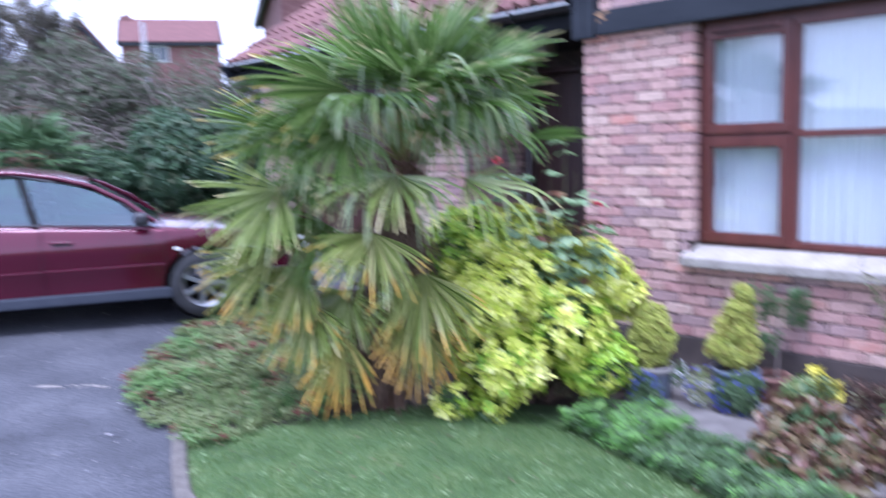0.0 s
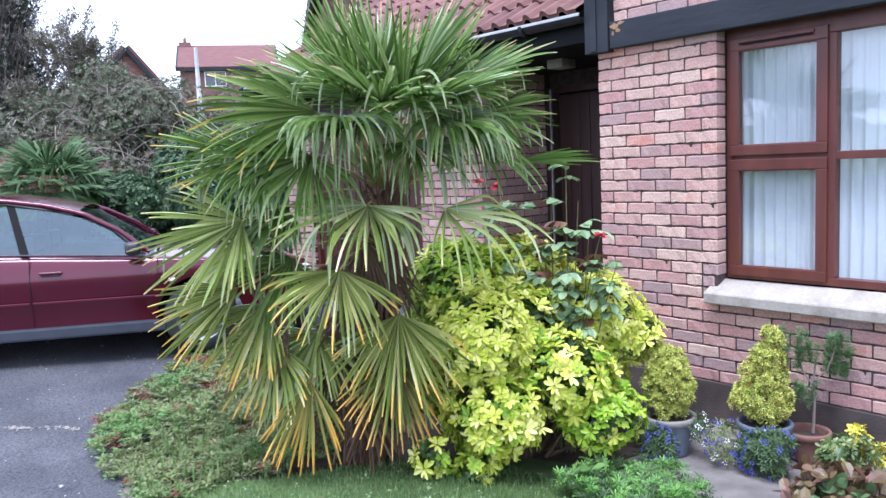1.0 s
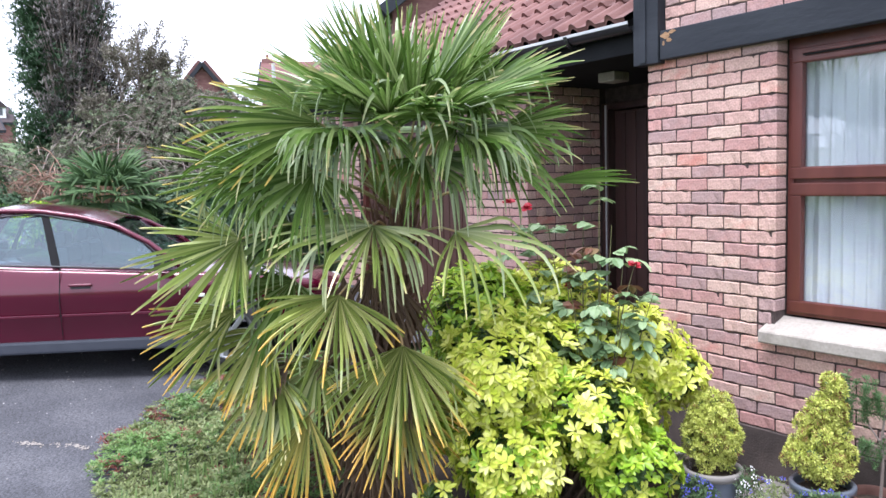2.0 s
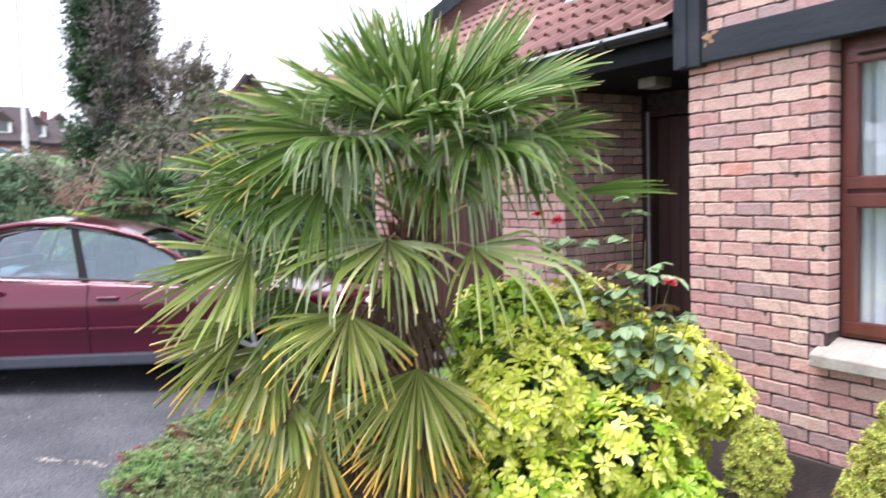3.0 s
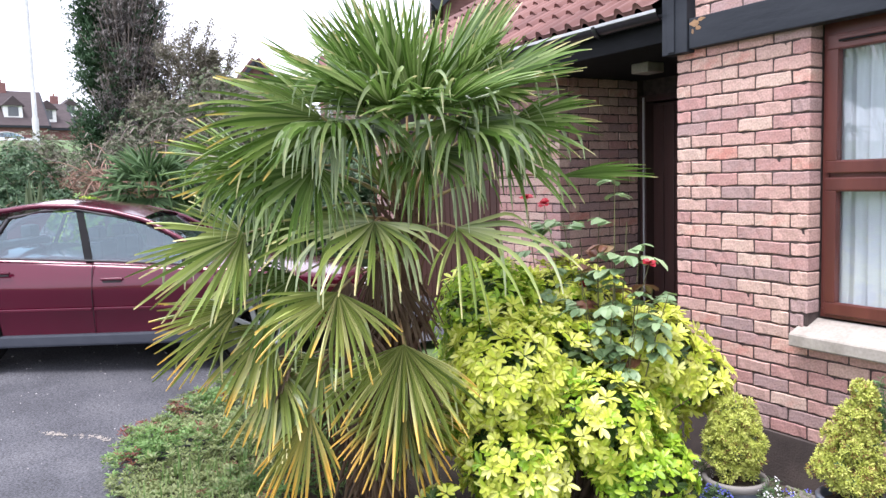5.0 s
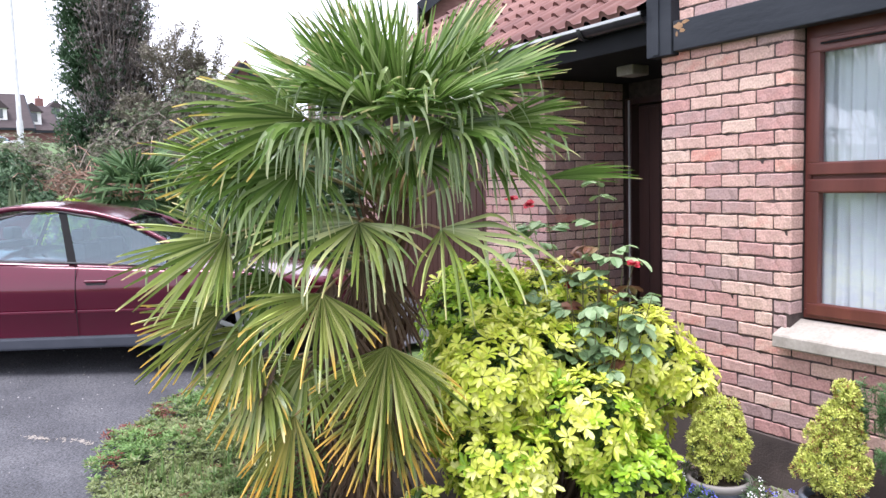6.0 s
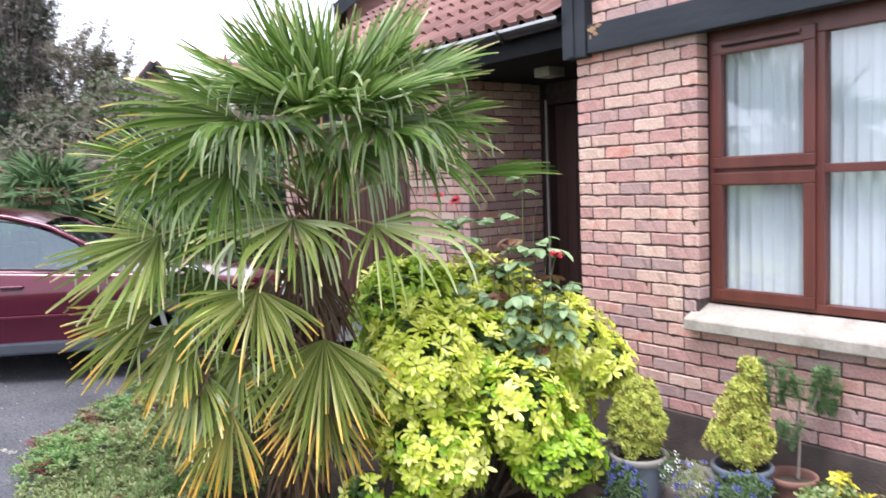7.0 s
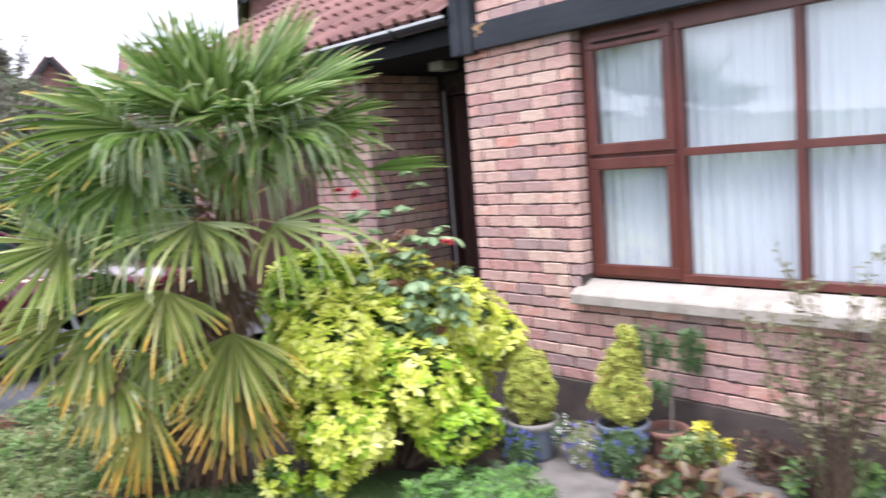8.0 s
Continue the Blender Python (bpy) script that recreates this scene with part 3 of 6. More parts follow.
door = thing("door_1", "dark stained panelled front door in the shade of the porch", "door", kind="structure")
bm = bmesh.new()
for k in range(7):
    a = -1.61 + k * 0.86 / 7
    box(bm, a + 0.004, a + 0.86 / 7 - 0.004, PY + 0.055, PY + 0.085, 0.12, 2.16, 0.004)
box(bm, -1.63, -0.75, PY + 0.08, PY + 0.1, 0.10, 2.18)
part("leaf", bm, DOOR, door)
bm = bmesh.new()
box(bm, GX1 + 0.0, -1.645, PY + 0.0, PY + 0.1, 0.06, 2.25, 0.004)
box(bm, -0.745, -0.69, PY + 0.0, PY + 0.1, 0.06, 2.25, 0.004)
box(bm, -1.645, -0.745, PY + 0.002, PY + 0.1, 2.195, 2.25, 0.004)
part("door_frame", bm, DOOR, door)
part("draught_strip", box_bm(-1.672, -1.660, PY - 0.012, PY + 0.0, 0.15, 2.235), GREY_METAL, door, "pale metal draught strip")
part("door_handle", box_bm(-0.86, -0.83, PY + 0.02, PY + 0.055, 1.005, 1.145, bevel=0.008), TRIM, door)
tagged(part("porch_floor", box_bm(GX1, 0.0, 0.0, PY + 0.05, -0.145, 0.055, bevel=0.01), CONCRETE), "grey concrete porch floor", "floor", kind="structure")
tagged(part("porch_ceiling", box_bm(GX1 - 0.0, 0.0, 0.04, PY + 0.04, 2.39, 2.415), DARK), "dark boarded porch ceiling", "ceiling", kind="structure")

lamp = thing("porch_lamp", "square porch ceiling lamp with a frosted shade", "lamp", at=(-0.90, 0.66, 0.05))
part("base", box_bm(-0.095, 0.095, -0.095, 0.095, 2.34, 2.375, bevel=0.006), TRIM, lamp)
part("shade", box_bm(-0.085, 0.085, -0.085, 0.085, 2.265, 2.34, bevel=0.012), SILL, lamp, "frosted pale shade")

# eaves, gutter and tiled roof
PITCH = math.atan(0.615)
EAVE = (-0.06, 2.57)
tagged(part("fascia", box_bm(-5.10, -0.064, 0.01, 0.035, 2.375, 2.565, bevel=0.003), FASCIA), "black painted fascia board under the gutter", "fascia", kind="structure")
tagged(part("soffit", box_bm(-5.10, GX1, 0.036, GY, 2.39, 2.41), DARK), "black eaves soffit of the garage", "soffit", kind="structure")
gutter = thing("gutter", "black plastic half round gutter", "gutter")
bm = bmesh.new()
prof = [(math.cos(a) * 0.058, math.sin(a) * 0.058) for a in [math.pi + math.pi * k / 10 for k in range(11)]]
prof += [(math.cos(a) * 0.053, math.sin(a) * 0.053) for a in [2 * math.pi - math.pi * k / 10 for k in range(11)]]
ends = [[bm.verts.new((x, -0.05 + a, 2.55 + b)) for a, b in prof] for x in (-5.12, -0.065)]
for k in range(len(prof)):
    bm.faces.new((ends[0][k], ends[1][k], ends[1][(k + 1) % len(prof)], ends[0][(k + 1) % len(prof)]))
part("channel", bm, GUTTER, gutter, smooth=False)
# pale strip along the lip: the sky's reflection put into its colour
part("lip", box_bm(-5.12, -0.065, -0.114, -0.104, 2.538, 2.558, bevel=0.002), GREY_METAL, gutter, "front lip coloured pale grey for the reflected sky")
for x in (-4.9, -3.9, -2.9, -1.55, -0.62):
    bm = bmesh.new()
    tube(bm, [(x, -0.05 + math.cos(a) * 0.064, 2.55 + math.sin(a) * 0.064) for a in [math.pi + math.pi * k / 8 for k in range(9)]], [0.016] * 9, 6)
    part("bracket", bm, GUTTER, gutter)

roof = tagged(new("roof_garage"), "red concrete tiled roof over garage and porch", "roof", kind="structure")
slope = Matrix.Translation((0, EAVE[0], EAVE[1])) @ Matrix.Rotation(PITCH, 4, "X")
bm = box_bm(-5.10, -0.02, 0.05, 3.95, -0.05, -0.012)
bm.transform(slope)
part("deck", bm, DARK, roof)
bm = box_bm(-5.10, -0.02, -3.95, -0.05, -0.05, 0.03)
bm.transform(Matrix.Translation((0, EAVE[0] + 2 * 3.95 * math.cos(PITCH), EAVE[1])) @ Matrix.Rotation(-PITCH, 4, "X"))
part("back_slope", bm, TILE, roof)
bm = bmesh.new()
TW, TG = 0.33, 0.335
cross = []
for k in range(17):
    u = k / 16
    cross.append((u * TW, 0.040 * max(0.0, math.sin(u * 4 * math.pi)) ** 0.7 + 0.004))
top = [[bm.verts.new((x, y, z + zz)) for x, z in cross] for y, zz in ((0.0, 0.034), (0.42, 0.0))]
low = [[bm.verts.new((x, y, z + zz - 0.030)) for x, z in cross] for y, zz in ((0.0, 0.026), (0.42, 0.0))]
for k in range(16):
    bm.faces.new((top[0][k], top[0][k + 1], top[1][k + 1], top[1][k]))
    bm.faces.new((low[0][k], top[0][k], top[0][k + 1], low[0][k + 1]))
tile_me = mesh_of("tile", bm)
tile_me.materials.append(TILE)
tile_me.polygons.foreach_set("use_smooth", [True] * len(tile_me.polygons))
rng = random.Random(8)
for r in range(11):
    for c in range(1, 16):
        ob = new("tile", tile_me)
        ob.parent = roof
        ob.matrix_basis = slope @ pose(-5.43 + c * TW + 0.05, -0.03 + r * TG, rng.uniform(0, 0.004), rng.uniform(-0.4, 0.4), rng.uniform(-0.3, 0.3), rng.uniform(-0.3, 0.3))
# thin pale slab laid on the tiles
slab_top = thing("roof_slab", "thin pale slab on the garage roof", "roof vent")
bm = box_bm(-2.12, -1.42, 1.10, 1.27, 0.05, 0.085, bevel=0.008)
bm.transform(slope)
part("cover", bm, PALE_SLAB, slab_top)
ridge = bmesh.new()
tube(ridge, [(-5.12, EAVE[0] + 3.95 * math.cos(PITCH), EAVE[1] + 3.95 * math.sin(PITCH) - 0.03), (-0.02, EAVE[0] + 3.95 * math.cos(PITCH), EAVE[1] + 3.95 * math.sin(PITCH) - 0.03)], [0.11, 0.11], 12)
part("ridge_tile", ridge, TILE, roof)
bm = box_bm(-5.14, -5.10, -0.1, 3.95, -0.16, 0.03)
bm.transform(slope)
part("barge_board", bm, BLACK_BOARD, roof)

# ---------- car ----------
def car_at(ox, oy, oz, turn, lean=0.0, tip=0.0, size=1.0, PAINT=PAINT, label="maroon four door saloon car parked on the drive"):
    car = thing("parked_car", label, "car")
    car.matrix_basis = pose(ox, oy, oz, lean, tip, turn) @ Matrix.Scale(size, 4)
    R = 0.315
    xr, xf = -1.25, 1.19
    L0, L1 = -2.18, 2.26

    def lerp_table(table, x):
        for (a, u), (b, v) in zip(table, table[1:]):
            if x <= b:
                s = (x - a) / (b - a)
                s = min(1, max(0, s))
                return u + (v - u) * (s * s * (3 - 2 * s) * 0.35 + s * 0.65)
        return table[-1][1]

    belt = [(L0, 0.80), (-2.0, 0.955), (-1.55, 0.985), (-0.9, 0.962), (-0.2, 0.925), (0.6, 0.872), (1.25, 0.82), (1.9, 0.74), (2.2, 0.62), (L1, 0.52)]
    width = [(L0, 0.62), (-2.0, 0.80), (-1.4, 0.865), (0.0, 0.87), (1.3, 0.86), (1.9, 0.78), (2.2, 0.60), (L1, 0.5)]
    rocker = [(L0, 0.40), (-2.0, 0.30), (-1.7, 0.27), (1.75, 0.27), (2.1, 0.28), (L1, 0.36)]
    xs = [L0 + (L1 - L0) * k / 150 for k in range(151)]

    def low(x):
        z = lerp_table(rocker, x)
        for c in (xr, xf):
            d = abs(x - c)
            if d < 0.365:
                z = max(z, R + math.sqrt(0.365 ** 2 - d * d) * 0.99)
        return z

    # body skin: both sides and the deck between
    bm = bmesh.new()
    rings = []
    for x in xs:
        w, zb, zl = lerp_table(width, x), lerp_table(belt, x), low(x)
        half = []
        for u in (0.0, 0.12, 0.3, 0.5, 0.62, 0.66, 0.8, 0.92, 1.0):
            z = zl + (zb - zl) * u
            hgt = (z - 0.27) / 0.66
            y = w * (0.955 + 0.055 * math.sin(math.pi * min(1, max(0, hgt)) ** 1.9) - 0.035 * max(0, hgt - 0.75) * 4)
            half.append((y, z))
        crown = 0.045 if abs(x) > 0.75 else 0.0
        half += [(w * 0.86, zb + 0.012), (w * 0.6, zb + 0.025 + crown * 0.6), (0, zb + 0.03 + crown)]
        rings.append([bm.verts.new((x, -y, z)) for y, z in half] + [bm.verts.new((x, y, z)) for y, z in reversed(half[:-1])])
    for a, b in zip(rings, rings[1:]):
        for k in range(len(a) - 1):
            bm.faces.new((a[k], b[k], b[k + 1], a[k + 1]))
    for r, flip in ((rings[0], False), (rings[-1], True)):
        bm.faces.new(r if flip else list(reversed(r)))
    part("body", bm, PAINT, car, smooth=True)

    # cabin: roof and pillars in paint, glass between
    def cab(x, z):
        """half width of the cabin at height z"""
        return 0.815 - (z - 0.93) * 0.42

    roof_line = [(-1.78, 0.985), (-1.55, 1.10), (-1.25, 1.26), (-0.95, 1.352), (-0.64, 1.395), (-0.35, 1.388), (-0.06, 1.345), (0.24, 1.27), (0.5, 1.14), (0.82, 0.905)]

    def roof_z(x):
        return lerp_table(roof_line, x)

    # roof panel
    bm = bmesh.new()
    rows_ = []
    for k in range(25):
        x = -1.0 + 1.24 * k / 24
        z = roof_z(x)
        w = cab(x, z) - 0.01
        rows_.append([bm.verts.new((x, y * w, z + 0.006 + 0.045 * (1 - y * y))) for y in (-1, -0.93, -0.8, -0.5, 0, 0.5, 0.8, 0.93, 1)] )
    for a, b in zip(rows_, rows_[1:]):
        for k in range(8):
            bm.faces.new((a[k], b[k], b[k + 1], a[k + 1]))
    part("roof", bm, PAINT, car, smooth=True)

    def side_strip(points, wid, name, mat, s, proud=0.006):
        """a flat bar along points (x, z) on the cabin side"""
        bm = bmesh.new()
        tube(bm, [(x, s * (cab(x, z) + proud), z) for x, z in points], [wid] * len(points), 6)
        return part(name, bm, mat, car, smooth=True)

    for s in (-1, 1):
        rail = [(x, roof_z(x) - 0.004) for x in [-1.7 + 2.5 * k / 30 for k in range(31)]]
        side_strip(rail, 0.024, "roof_rail", PAINT, s)
        bm = bmesh.new()
        # rear quarter panel behind the rear door glass
        vs = [bm.verts.new((x, s * (cab(x, z) - 0.002), z)) for x, z in ((-1.76, 0.965), (-1.27, 0.965), (-0.98, 1.32), (-1.15, 1.285), (-1.5, 1.115))]
        bm.faces.new(vs)
        part("quarter_panel", bm, PAINT, car)
        for name, pts in (("rear_quarter_window", ((-1.27, 0.985), (-1.07, 0.978), (-0.90, 1.275), (-0.95, 1.28), (-1.02, 1.265))),
                          ("rear_window", ((-1.00, 0.972), (-0.20, 0.935), (-0.31, 1.335), (-0.6, 1.335), (-0.78, 1.30), (-0.84, 1.275))),
                          ("front_window", ((-0.15, 0.93), (0.74, 0.882), (0.50, 1.10), (0.24, 1.225), (0.0, 1.29), (-0.27, 1.33)))):
            bm = bmesh.new()
            bm.faces.new([bm.verts.new((x, s * cab(x, z), z)) for x, z in pts])
            g = part(name, bm, CAR_GLASS, car)
            g.visible_shadow = False
        bm = bmesh.new()
        bm.faces.new([bm.verts.new((x, s * (cab(x, z) + 0.004), z)) for x, z in ((-0.212, 0.935), (-0.142, 0.93), (-0.262, 1.355), (-0.325, 1.365))])
        part("door_pillar", bm, DARK, car)
        side_strip([(-1.3, 0.978), (-0.85, 0.96), (-0.2, 0.932), (0.3, 0.905), (0.76, 0.878)], 0.009, "window_seal", TRIM, s, 0.012)
        side_strip([(-1.035, 0.975), (-0.87, 1.28)], 0.02, "window_bar", TRIM, s, -0.012)
        side_strip([(-0.86, 1.29), (-0.75, 1.315), (-0.6, 1.348), (-0.34, 1.358), (-0.05, 1.308), (0.25, 1.235), (0.5, 1.11), (0.74, 0.90)], 0.011, "door_frame", TRIM, s, 0.006)
        # rubbing strip, sill, handles, shut lines
        bm = bmesh.new()
        for a, b in ((-0.93, -0.15), (-0.13, 0.86)):
            box(bm, a, b, s * 0.882 - 0.011, s * 0.882 + 0.011, 0.516, 0.543, 0.006)
        part("rubbing_strip", bm, PAINT, car, smooth=False)
        part("sill", box_bm(-0.96, 0.90, s * 0.83 - 0.03, s * 0.83 + 0.03, 0.215, 0.318, bevel=0.02), SILL_GREY, car)
        for hx, hz in ((-0.87, 0.842), (0.02, 0.772)):
            h = part("door_handle", box_bm(hx - 0.09, hx + 0.09, s * 0.886 - 0.014, s * 0.886 + 0.014, hz - 0.006, hz + 0.016, bevel=0.01), PAINT, car)
            part("recess", box_bm(hx - 0.075, hx + 0.075, s * 0.878 - 0.006, s * 0.878 + 0.006, hz - 0.024, hz + 0.012, bevel=0.004), TRIM, h)
        for sx in (-0.14, 0.86):
            bm = bmesh.new()
            tube(bm, [(sx, s * 0.839, 0.30), (sx, s * 0.876, 0.48), (sx - 0.005, s * 0.882, 0.65), (sx, s * 0.868, 0.83), (sx, s * 0.842, 0.925)], [0.0035] * 5, 4)
            part("shut_line", bm, DARK, car)
        # mirror and indicator
        bm = box_bm(0.62, 0.74, s * 0.96 - 0.085, s * 0.96 + 0.085, 0.90, 1.01, bevel=0.035)
        part("mirror", bm, TRIM, car, smooth=True)
        part("indicator", box_bm(0.94, 1.0, s * 0.868 - 0.01, s * 0.868 + 0.01, 0.645, 0.675, bevel=0.008), LAMP_WHITE, car)
        for wx in (xr, xf):
            bm = bmesh.new()
            lathe(bm, [(0.20, -0.09), (0.295, -0.095), (R, -0.06), (R, 0.06), (0.295, 0.095), (0.21, 0.088)], sides=32)
            bm.transform(Matrix.Translation((wx, s * 0.77, R)) @ Matrix.Rotation(radians(90), 4, "X"))
            wheel = part("wheel", bm, RUBBER, car, smooth=True)
            bm = bmesh.new()
            sg = -s
            lathe(bm, [(0.215, 0.085 * sg * -1 * -1), (0.19, 0.07 * sg), (0.17, 0.045 * sg)], sides=32)
            for k in range(7):
                m = Matrix.Rotation(2 * math.pi * k / 7, 4, "Z")
                b2 = box_bm(0.03, 0.2, -0.022, 0.022, 0.05 if sg > 0 else -0.075, 0.075 if sg > 0 else -0.05, bevel=0.006)
                b2.transform(m)
                me = mesh_of("spoke", b2)
                bm.from_mesh(me)
                bpy.data.meshes.remove(me)
            lathe(bm, [(0.055, 0.06 * sg), (0.05, 0.085 * sg), (0.0, 0.088 * sg)], sides=16)
            bm.transform(Matrix.Translation((wx, s * 0.77, R)) @ Matrix.Rotation(radians(90), 4, "X"))
            part("rim", bm, ALLOY, wheel)
            bm = bmesh.new()
            lathe(bm, [(0.35, -0.12), (0.35, 0.12)], sides=24)
            bm.transform(Matrix.Translation((wx, s * 0.74, R + 0.02)) @ Matrix.Rotation(radians(90), 4, "X"))
            part("wheel_housing", bm, DARK, car)
    for name, pts in (("windscreen", ((0.22, 1.275), (0.82, 0.91))), ("rear_screen", ((-0.96, 1.345), (-1.74, 0.995)))):
        bm = bmesh.new()
        (x0, z0), (x1, z1) = pts
        g = [bm.verts.new((x, y * (cab(x, z) - 0.02), z + 0.02 * (1 - abs(y)))) for x, z in ((x0, z0), (x1, z1)) for y in (-1, -0.5, 0, 0.5, 1)]
        for k in range(4):
            bm.faces.new((g[k], g[k + 1], g[k + 6], g[k + 5]))
        part(name, bm, CAR_GLASS, car, smooth=True).visible_shadow = False
    # cabin inside: floor and seats
    part("cabin_floor", box_bm(-1.5, 1.0, -0.72, 0.72, 0.3, 0.42), DARK, car)
    for sx, sy, wd in ((-0.12, 0.36, 0.24), (-0.12, -0.36, 0.24), (-0.98, 0.0, 0.62)):
        bm = bmesh.new()
        box(bm, sx - 0.05, sx + 0.45, sy - wd, sy + wd, 0.42, 0.62, 0.04)
        box(bm, sx - 0.16, sx - 0.02, sy - wd, sy + wd, 0.55, 1.08, 0.04)
        seat = part("seat", bm, TRIM, car)
        for hy in ((sy,) if wd < 0.5 else (-0.36, 0.36)):
            part("head_rest", box_bm(sx - 0.17, sx - 0.07, hy - 0.12, hy + 0.12, 1.08, 1.2, bevel=0.035), TRIM, seat)
    part("dashboard", box_bm(0.5, 0.78, -0.7, 0.7, 0.66, 0.885, bevel=0.03), TRIM, car)
    part("bonnet_line", box_bm(0.84, 0.86, -0.6, 0.6, 0.90, 0.91), DARK, car)
    for s in (-1, 1):
        part("headlamp", box_bm(2.12, 2.2, s * 0.48 - 0.14, s * 0.48 + 0.14, 0.56, 0.68, bevel=0.02), LAMP_WHITE, car)
    return car


car_at(-3.60, -2.60, 0.188, 66.0, -0.6, 0.9, 0.90)

# ---------- palm ----------
def fan_leaf(length, segments, spread, droop, seed, pull=Vector((0, 0, -1)), width=0.0215, cup=0.25, taper=0.4, blunt=0.72):
    """One fan leaf: hub at the origin, axis along +x, upper face to +z; narrow folded segments that part outwards, taper to points and hang over along pull."""
    rng = random.Random(seed)
    bm = bmesh.new()
    uv = bm.loops.layers.uv.new("uv")
    for k in range(segments):
        u = (k + 0.5) / segments * 2 - 1
        if rng.random() < 0.05:
            continue
        a = u * spread + rng.uniform(-0.85, 0.85) * spread / segments
        ln = length * (1 - 0.30 * abs(u) ** 2.0) * rng.uniform(0.86, 1.07)
        if rng.random() < 0.12:
            ln *= rng.uniform(0.62, 0.86)
        own_width = width * rng.uniform(0.72, 1.12)
        dirn = Vector((math.cos(a), math.sin(a), 0))
        side = Vector((-math.sin(a), math.cos(a), 0))
        fold = rng.uniform(0.7, 1.2)
        bend = droop * rng.uniform(0.4, 1.9)
        start = rng.uniform(0.42, 0.66)
        yaw = rng.uniform(-0.3, 0.3)
        twist = rng.gauss(0, 0.5)
        snap = rng.random() < min(0.7, 0.06 + 0.21 * droop)
        fall = rng.uniform(0.35, 1.1)
        if snap:
            start = rng.uniform(0.36, 0.7)
        rows_ = []
        steps_ = 10
        p = Vector((0, 0, 0))
        d = dirn.copy()
        for j in range(steps_ + 1):
            v = j / steps_
            if j:
                if snap and v > start:
                    d = (d + pull * fall + side * yaw * 0.25).normalized()
                elif v > start:
                    d = (d + pull * bend * 0.09 + side * yaw * 0.03).normalized()
                p = p + d * (ln / steps_)
            gap = 2 * math.tan(spread / segments) * ln * v
            w = min(own_width, gap * 1.02 + 0.002)
            if v > taper:
                w *= 1 - ((v - taper) / (1 - taper)) ** 1.5 * blunt
            lift = cup * length * (v * (1 - 0.6 * v)) * 0.25
            q = p + Vector((0, 0, lift * (0.6 + 0.4 * u * u)))
            up = side.cross(d).normalized() * -1
            if up.z < 0:
                up = -up
            f = w * fold
            tw = twist * max(0.0, v - 0.35)
            sd, un = side * math.cos(tw) + up * math.sin(tw), up * math.cos(tw) - side * math.sin(tw)
            rows_.append((q - sd * w * 0.5 - un * f * 0.45, q + un * f * 0.45, q + sd * w * 0.5 - un * f * 0.45, v))
        vr = [[bm.verts.new(x) for x in r[:3]] for r in rows_]
        for j in range(steps_):
            for i in range(2):
                f = bm.faces.new((vr[j][i], vr[j + 1][i], vr[j + 1][i + 1], vr[j][i + 1]))
                over = 2.0 if snap and rows_[j][3] > start + 0.05 else 0.0
                for loop, val in zip(f.loops, ((i / 2, rows_[j][3]), (i / 2, rows_[j + 1][3]), ((i + 1) / 2, rows_[j + 1][3]), ((i + 1) / 2, rows_[j][3]))):
                    loop[uv].uv = (val[0] + over, val[1])
    return bm


def aim(hub, az, el, roll=0.0):
    """Leaf frame: axis towards azimuth az and elevation el (degrees), upper face up."""
    a, e = radians(az), radians(el)
    x = Vector((math.cos(e) * math.cos(a), math.cos(e) * math.sin(a), math.sin(e)))
    y = Vector((-math.sin(a), math.cos(a), 0))
    z = x.cross(y)
    m = Matrix((x, y, z)).transposed().to_4x4()
    return Matrix.Translation(hub) @ m @ Matrix.Rotation(radians(roll), 4, "X")


palm = thing("fan_palm", "bushy fan palm with green leaves and orange dying lower leaves", "palm tree", at=(0.04, -2.10, 0.0), turn=62.3)
TOP = Vector((0.20, -0.04, 1.62))


def trunk_at(z):
    u = z / 1.62
    return Vector((TOP.x * u, TOP.y * u, z))


bm = bmesh.new()
lathe(bm, [(0.09, -0.05), (0.10, 0.1), (0.085, 0.5), (0.075, 0.9), (0.068, 1.2), (0.06, 1.38), (0.03, 1.46), (0.0, 1.48)], sides=18, wobble=0.06, seed=2)
for v in bm.verts:
    c = trunk_at(max(0, v.co.z))
    v.co.x += c.x
    v.co.y += c.y
part("trunk", bm, FIBRE, palm, "brown fibrous trunk")
bm = bmesh.new()
rng = random.Random(12)
for k in range(260):
    z = rng.uniform(0.1, 1.42)
    a = rng.uniform(0, 2 * math.pi)
    c = trunk_at(z)
    r = 0.07 if z < 1.0 else 0.05
    p0 = c + Vector((math.cos(a) * r, math.sin(a) * r, 0))
    ln = rng.uniform(0.1, 0.34)
    out = rng.uniform(0.1, 0.6)
    up = rng.choice((1, 1, -1)) if z < 1.2 else 1
    p1 = p0 + Vector((math.cos(a) * ln * out, math.sin(a) * ln * out, up * ln * 0.8))
    tube(bm, [p0, (p0 + p1) / 2 + Vector((math.cos(a), math.sin(a), 0)) * 0.02, p1], [0.011, 0.009, 0.003], 4)
part("fibre_coat", bm, FIBRE, palm, "dry brown stalk stubs and fibre")


